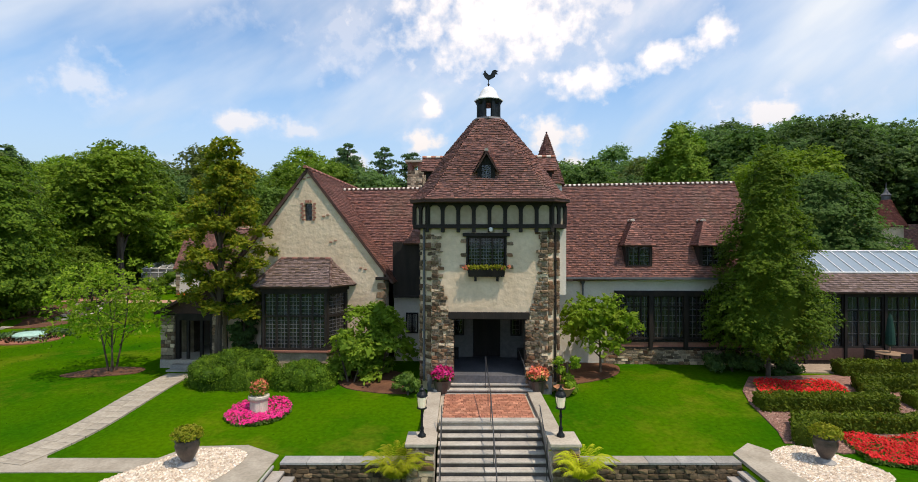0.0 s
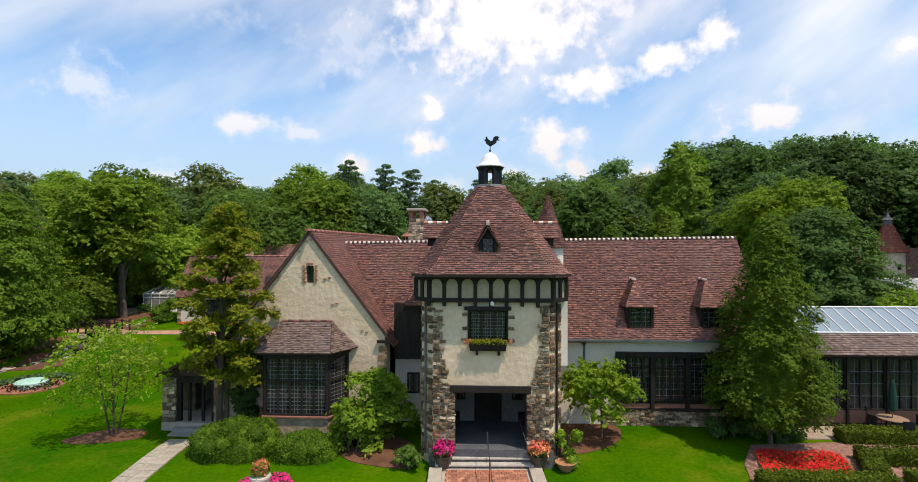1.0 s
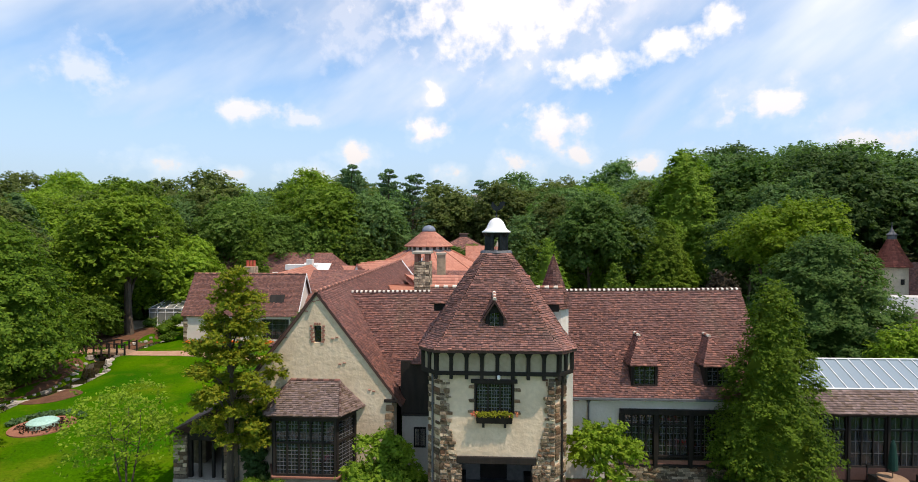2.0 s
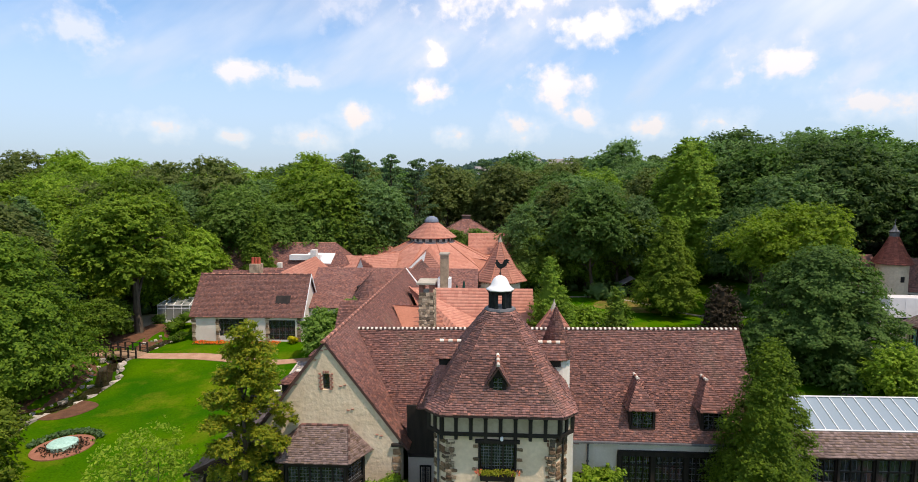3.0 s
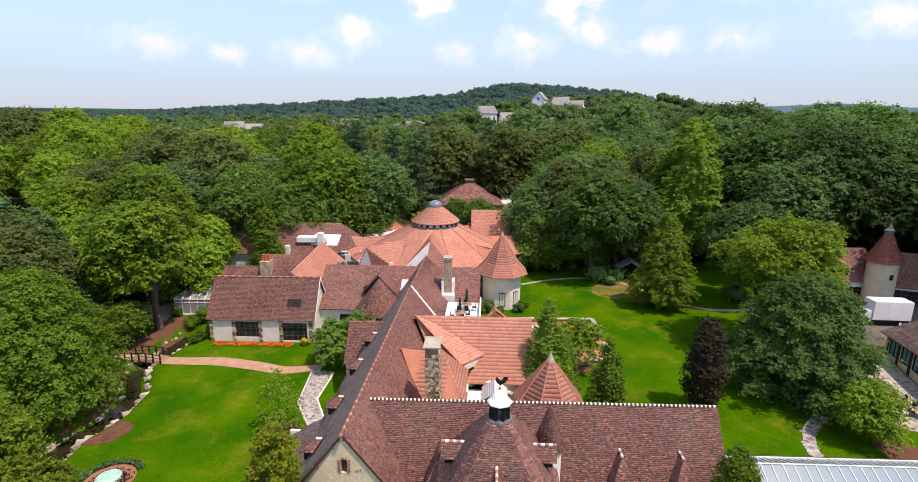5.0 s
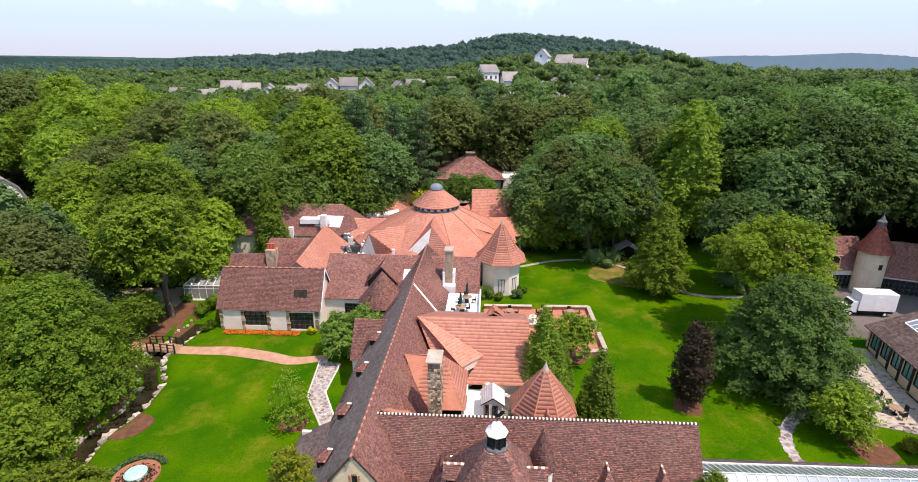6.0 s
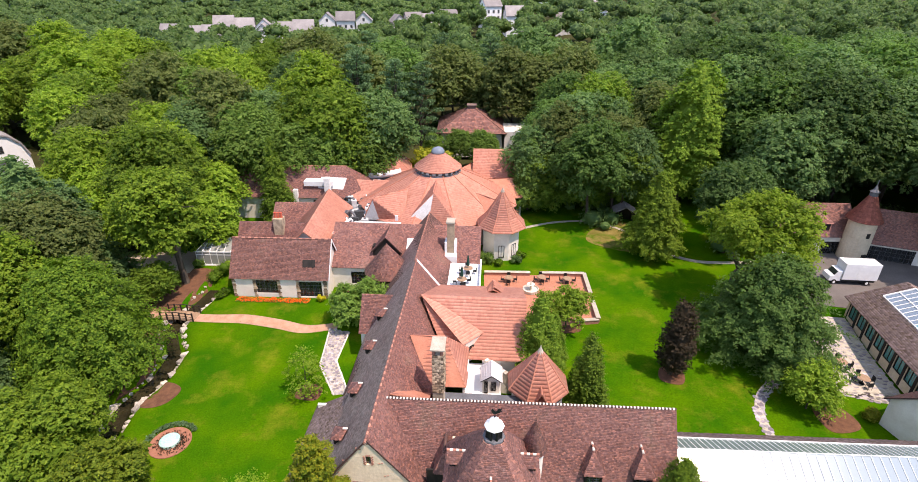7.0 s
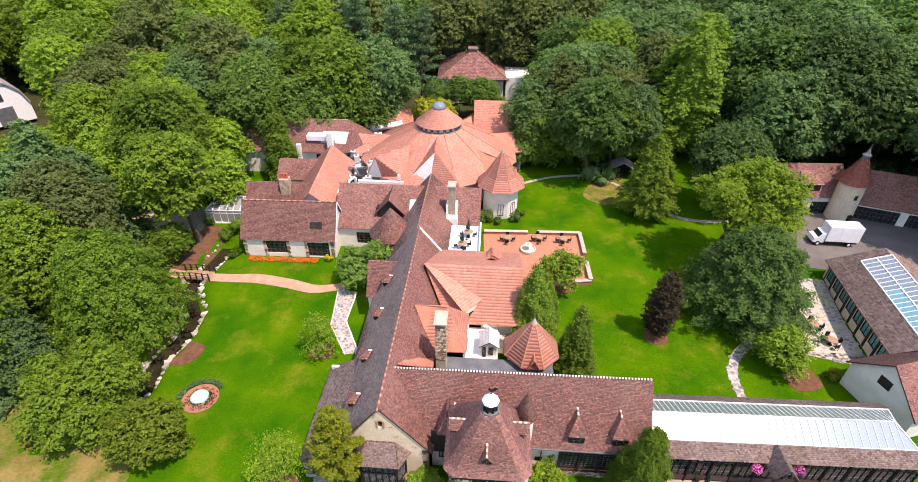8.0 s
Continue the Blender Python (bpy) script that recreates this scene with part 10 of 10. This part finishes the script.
R = random.Random(77)
near, tries = [], 0
for ring_y0, ring_y1, count, gap in ((24, 60, 26, 6.2), (60, 96, 64, 6.4), (96, 140, 100, 7.2)):
    made = 0
    for _ in range(5000):
        y = R.uniform(ring_y0, ring_y1)
        x = R.uniform(-1.12 * y - 12, 1.12 * y + 12)
        if y < 60 and not (x < -43 or x > 62):
            continue
        if open_ground(x, y, 2.0 if x > -60 else 5.0) or any((x - a) ** 2 + (y - b) ** 2 < gap * gap for a, b in near):
            continue
        near.append((x, y))
        made += 1
        k = R.random()
        is_pine = -30 < x < 5 and y > 98 and k < 0.5
        rot_, s = R.uniform(0, 360), R.uniform(0.82, 1.06) * tree_top(x, y) / 19.8
        if is_pine:
            s = min(s, 1.08)
            tree("pine", "tall white pine in the woods", x, y, pine_t, pine, M_BARK, L_CONIFER, rot_, s, group="woodland pines")
        else:
            i = R.randrange(5)
            tone = R.random()
            # the shade of the eastern woods is put into darker leaves
            if x > 36:
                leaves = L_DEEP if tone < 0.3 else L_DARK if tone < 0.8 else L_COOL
            elif x > 6:
                leaves = (L_DARK, L_OLIVE, L_COOL, L_DARK, L_OAK)[int(tone * 5)]
            else:
                leaves = (WOOD_L if x > -38 else WOOD_W)[int(tone * 8)]
            tree("woodland_tree", "dense full-crowned woodland tree", x, y, trunks[i % 2], broad[i], M_BARK, leaves, rot_, s, group="woodland trees")
        if made >= count:
            break

for x, y, s in ((-14.5, 100, 1.03), (-9.8, 101, 1.0), (-22, 104, 0.9)):
    tree("pine", "tall white pine in the woods", x, y, pine_t, pine, M_BARK, L_CONIFER, x * 20, s, group="woodland pines")
for x, y, s in ((-8, 107, 0.42), (-2.5, 106, 0.5), (2.6, 105, 0.5), (6.0, 103, 0.3), (14.5, 105, 0.6)):
    tree("woodland_tree", "dense full-crowned woodland tree", x, y, trunks[0], broad[int(x) % 5], M_BARK, L_MID, x * 40, s, group="woodland trees")

for x, y, s in ((11.5, 87, 0.8), (18, 91, 1.0), (-31, 87, 0.8), (-25, 88, 0.8), (-19, 90.5, 0.75), (-37, 84, 0.9)):
    tree("woodland_tree", "dense full-crowned woodland tree", x, y, trunks[0], broad[int(abs(y)) % 5], M_BARK, L_DARK if x > 0 else L_MID, x * 40, s, group="woodland trees")
for x, y, s in ((14.6, 85, 0.85), (20.2, 86, 0.95), (26.5, 87, 0.9)):
    tree("maple", "leafy tree with low boughs beside the stone path", x, y, trunks[1], broad_maple, M_BARK, L_OAK, x * 50, s, group="trees by the north path")
# unseen trees out of view, placed to cast shade on the garage wing
for x, y, s in ((67.5, 60.0, 1.45), (77.0, 54.0, 1.4), (72.5, 49.0, 1.2)):
    tree("woodland_tree", "dense full-crowned woodland tree", x, y, trunks[0], broad[int(x) % 5], M_BARK, L_DARK, x * 40, s, group="woodland trees")
shed = thing("garden_shed", "small grey-roofed garden shed with a dark open front", "shed", pose(25.9, 80.0, ground_z(25.9, 80.0), 0, 0, -8))
part("wall", Geo().box(-1.6, -1.45, -1.2, 1.2, -0.1, 2.0).box(1.45, 1.6, -1.2, 1.2, -0.1, 2.0).box(-1.45, 1.45, 1.05, 1.2, -0.1, 2.0), M_TIMBER, shed)
part("roof", Geo().extrude([(-1.9, -1.5, 1.9), (0, -1.5, 3.0), (1.9, -1.5, 1.9), (1.9, -1.5, 2.0), (0, -1.5, 3.12), (-1.9, -1.5, 2.0)], (0, 3.0, 0)), M_SHINGLE, shed)
# low growth under the wood's edge
rng = np.random.default_rng(71)
low_growth = []
for x, y in near:
    for _ in range(3):
        a, q = rng.uniform(0, 6.283), rng.uniform(1.0, 3.6)
        px_, py_ = x + q * math.cos(a), y + q * math.sin(a) - 1.0
        if not open_ground(px_, py_, 0.0):
            r = rng.uniform(1.1, 2.4)
            low_growth.append((px_, py_, ground_z(px_, py_) + r * 0.5, r))
me = crown_mesh("understory", low_growth, 60 * len(low_growth), 0.3, 72, core=0.8)
me.materials.append(L_DARK)
tagged(new("understory", me), "low dark green growth under the woodland trees", "undergrowth", kind="stuff")
big_spruce = tapered_crown("crown", 5.2, 15.0, 0.2, 1900, 11, 0.19, 131, power=0.7, belly=0.08, length=1.2, width=0.38, droop=0.35, lump=0.3, tiers=10)
for x, y, s in ((-47.5, 54.5, 1.05), (-53, 51, 1.1), (-45.5, 49.5, 0.8), (-50, 44, 0.9), (-44.5, 33.5, 0.8), (-57, 60, 1.1)):
    tree("spruce", "dense dark spruce with boughs down to the ground", x, y, spruce_t, big_spruce, M_BARK, L_DARK, x * 31, s, group="edge spruces")

# woods further back, uncountable: one sheet of crowns
rng = np.random.default_rng(500)
parts_of = {}
done = []
cells = {}
for _ in range(60000):
    y = 138 + 420 * rng.random() ** 1.5
    x = rng.uniform(-1.05 * y - 20, 1.05 * y + 20)
    gap = 5.3 + 0.006 * (y - 138)
    if any(abs(x - a) < 6.5 and b - 13 < y < b + 5 for a, b in HOMES):
        continue
    key = (int(x // 9), int(y // 9))
    if any((x - a) ** 2 + (y - b) ** 2 < gap * gap for i in (-1, 0, 1) for j in (-1, 0, 1) for a, b in cells.get((key[0] + i, key[1] + j), ())):
        continue
    cells.setdefault(key, []).append((x, y))
    done.append((x, y))
    if len(done) >= 2300:
        break
n_near, far = len(done), 0
for _ in range(60000):
    y = rng.uniform(540, 860)
    x = rng.uniform(-0.95 * y, 0.8 * y)
    key = (int(x // 13), int(y // 13))
    if far >= 2100 or any((x - a) ** 2 + (y - b) ** 2 < 130 for i in (-1, 0, 1) for j in (-1, 0, 1) for a, b in cells.get((key[0] + i, key[1] + j, 1), ())):
        continue
    cells.setdefault((*key, 1), []).append((x, y))
    done.append((x, y))
    far += 1
for j, (x, y) in enumerate(done):
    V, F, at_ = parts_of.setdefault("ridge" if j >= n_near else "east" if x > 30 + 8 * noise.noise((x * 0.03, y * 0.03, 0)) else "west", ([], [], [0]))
    h, r = rng.uniform(11, 17) + (2.5 if y < 230 else 0.0), rng.uniform(4.2, 6.2) * (1.0 if y < 540 else 1.7)
    z0 = ground_z(x, y)
    m = int(max(42, 400 - 1.1 * (y - 138)))
    s = 0.5 + 0.0022 * (y - 138)
    n = 7
    for i in range(n):
        a, q = rng.uniform(0, 6.283), r * 0.6 * math.sqrt(rng.random())
        c = np.array([x + q * math.cos(a), y + q * math.sin(a), z0 + h - r * 0.45 - 0.55 * q + rng.uniform(-0.8, 0.8)])
        cr = r * rng.uniform(0.38, 0.58)
        d = sphere_dirs(m // n, rng, -0.35)
        for v, f in (leaf_cards(c + d * np.array([cr, cr, cr * 0.85]) * rng.uniform(0.8, 1.1, len(d))[:, None], d, s, rng, jitter=0.4), blob((cr * 0.8, cr * 0.8, cr * 0.7), i, 0.3, 1)):
            V.append(v + (c if len(v) < 20 and len(f) == 20 else 0)), F.append(f + at_[0])
            at_[0] += len(v)
FAR = {"west": ("far_woods", leafy("far_woodland_leaves", (0.050, 0.112, 0.026), (0.115, 0.200, 0.036), (0.15, 0.245, 0.045), scale=0.085), "dense green woodland rolling to the hills"),
       "east": ("far_woods", leafy("far_dark_leaves", (0.048, 0.108, 0.028), (0.110, 0.190, 0.038), (0.15, 0.235, 0.046), scale=0.085), "dense dark green woodland beyond the garages"),
       "ridge": ("ridge_woods", leafy("hazy_ridge_leaves", (0.030, 0.075, 0.036), (0.048, 0.105, 0.046), (0.062, 0.125, 0.052), scale=0.02), "wooded skyline ridge, haze put into its colour and glow")}
# haze painted on the ridge: bluer leaves and a faint glow of their own
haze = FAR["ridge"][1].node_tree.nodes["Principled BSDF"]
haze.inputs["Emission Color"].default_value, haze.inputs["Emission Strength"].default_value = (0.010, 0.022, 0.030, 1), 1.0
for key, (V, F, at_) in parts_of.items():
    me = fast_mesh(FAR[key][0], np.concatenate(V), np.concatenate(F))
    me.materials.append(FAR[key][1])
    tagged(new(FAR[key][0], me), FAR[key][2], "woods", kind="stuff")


# hills on the skyline
def hill(name, label, y, x0, x1, base, height, seed, material, step):
    n = int((x1 - x0) / step)
    g = Geo()
    for i in range(n + 1):
        x = x0 + (x1 - x0) * i / n
        t = i / n
        top = base + height * math.sin(math.pi * min(1, max(0, t))) ** 0.7 * (0.8 + 0.3 * noise.noise((x * 0.002, seed, 0))) + step * 0.35 * noise.noise((x / step * 0.9, seed, 3))
        g.v += [(x, y, -60), (x, y, top), (x, y + 400, top * 0.9 + 6)]
        g.n += 3
    for i in range(n):
        a = 3 * i
        g.f += [(a, a + 3, a + 4, a + 1), (a + 1, a + 4, a + 5, a + 2)]
    me = g.mesh(name)
    me.materials.append(material)
    tagged(new(name, me), label, "hills", kind="structure")


# distance haze is put into the hill's own colour and glow
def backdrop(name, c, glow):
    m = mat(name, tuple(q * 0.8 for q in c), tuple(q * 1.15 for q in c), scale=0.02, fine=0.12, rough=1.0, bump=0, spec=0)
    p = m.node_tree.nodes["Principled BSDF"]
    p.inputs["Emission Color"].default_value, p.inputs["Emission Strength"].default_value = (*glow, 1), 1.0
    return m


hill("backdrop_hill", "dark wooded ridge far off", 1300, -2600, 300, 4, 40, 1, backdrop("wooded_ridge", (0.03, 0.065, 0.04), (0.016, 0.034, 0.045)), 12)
hill("backdrop_hill", "distant hills with haze put in as a blue glow", 3200, 200, 4200, 10, 95, 2, backdrop("blue_far_hills", (0.03, 0.05, 0.05), (0.10, 0.175, 0.26)), 24)
hill("backdrop_hill", "distant hills with haze put in as a blue glow", 3600, -4300, 1500, 0, 60, 3, backdrop("blue_far_hills", (0.03, 0.05, 0.05), (0.10, 0.16, 0.22)), 24)
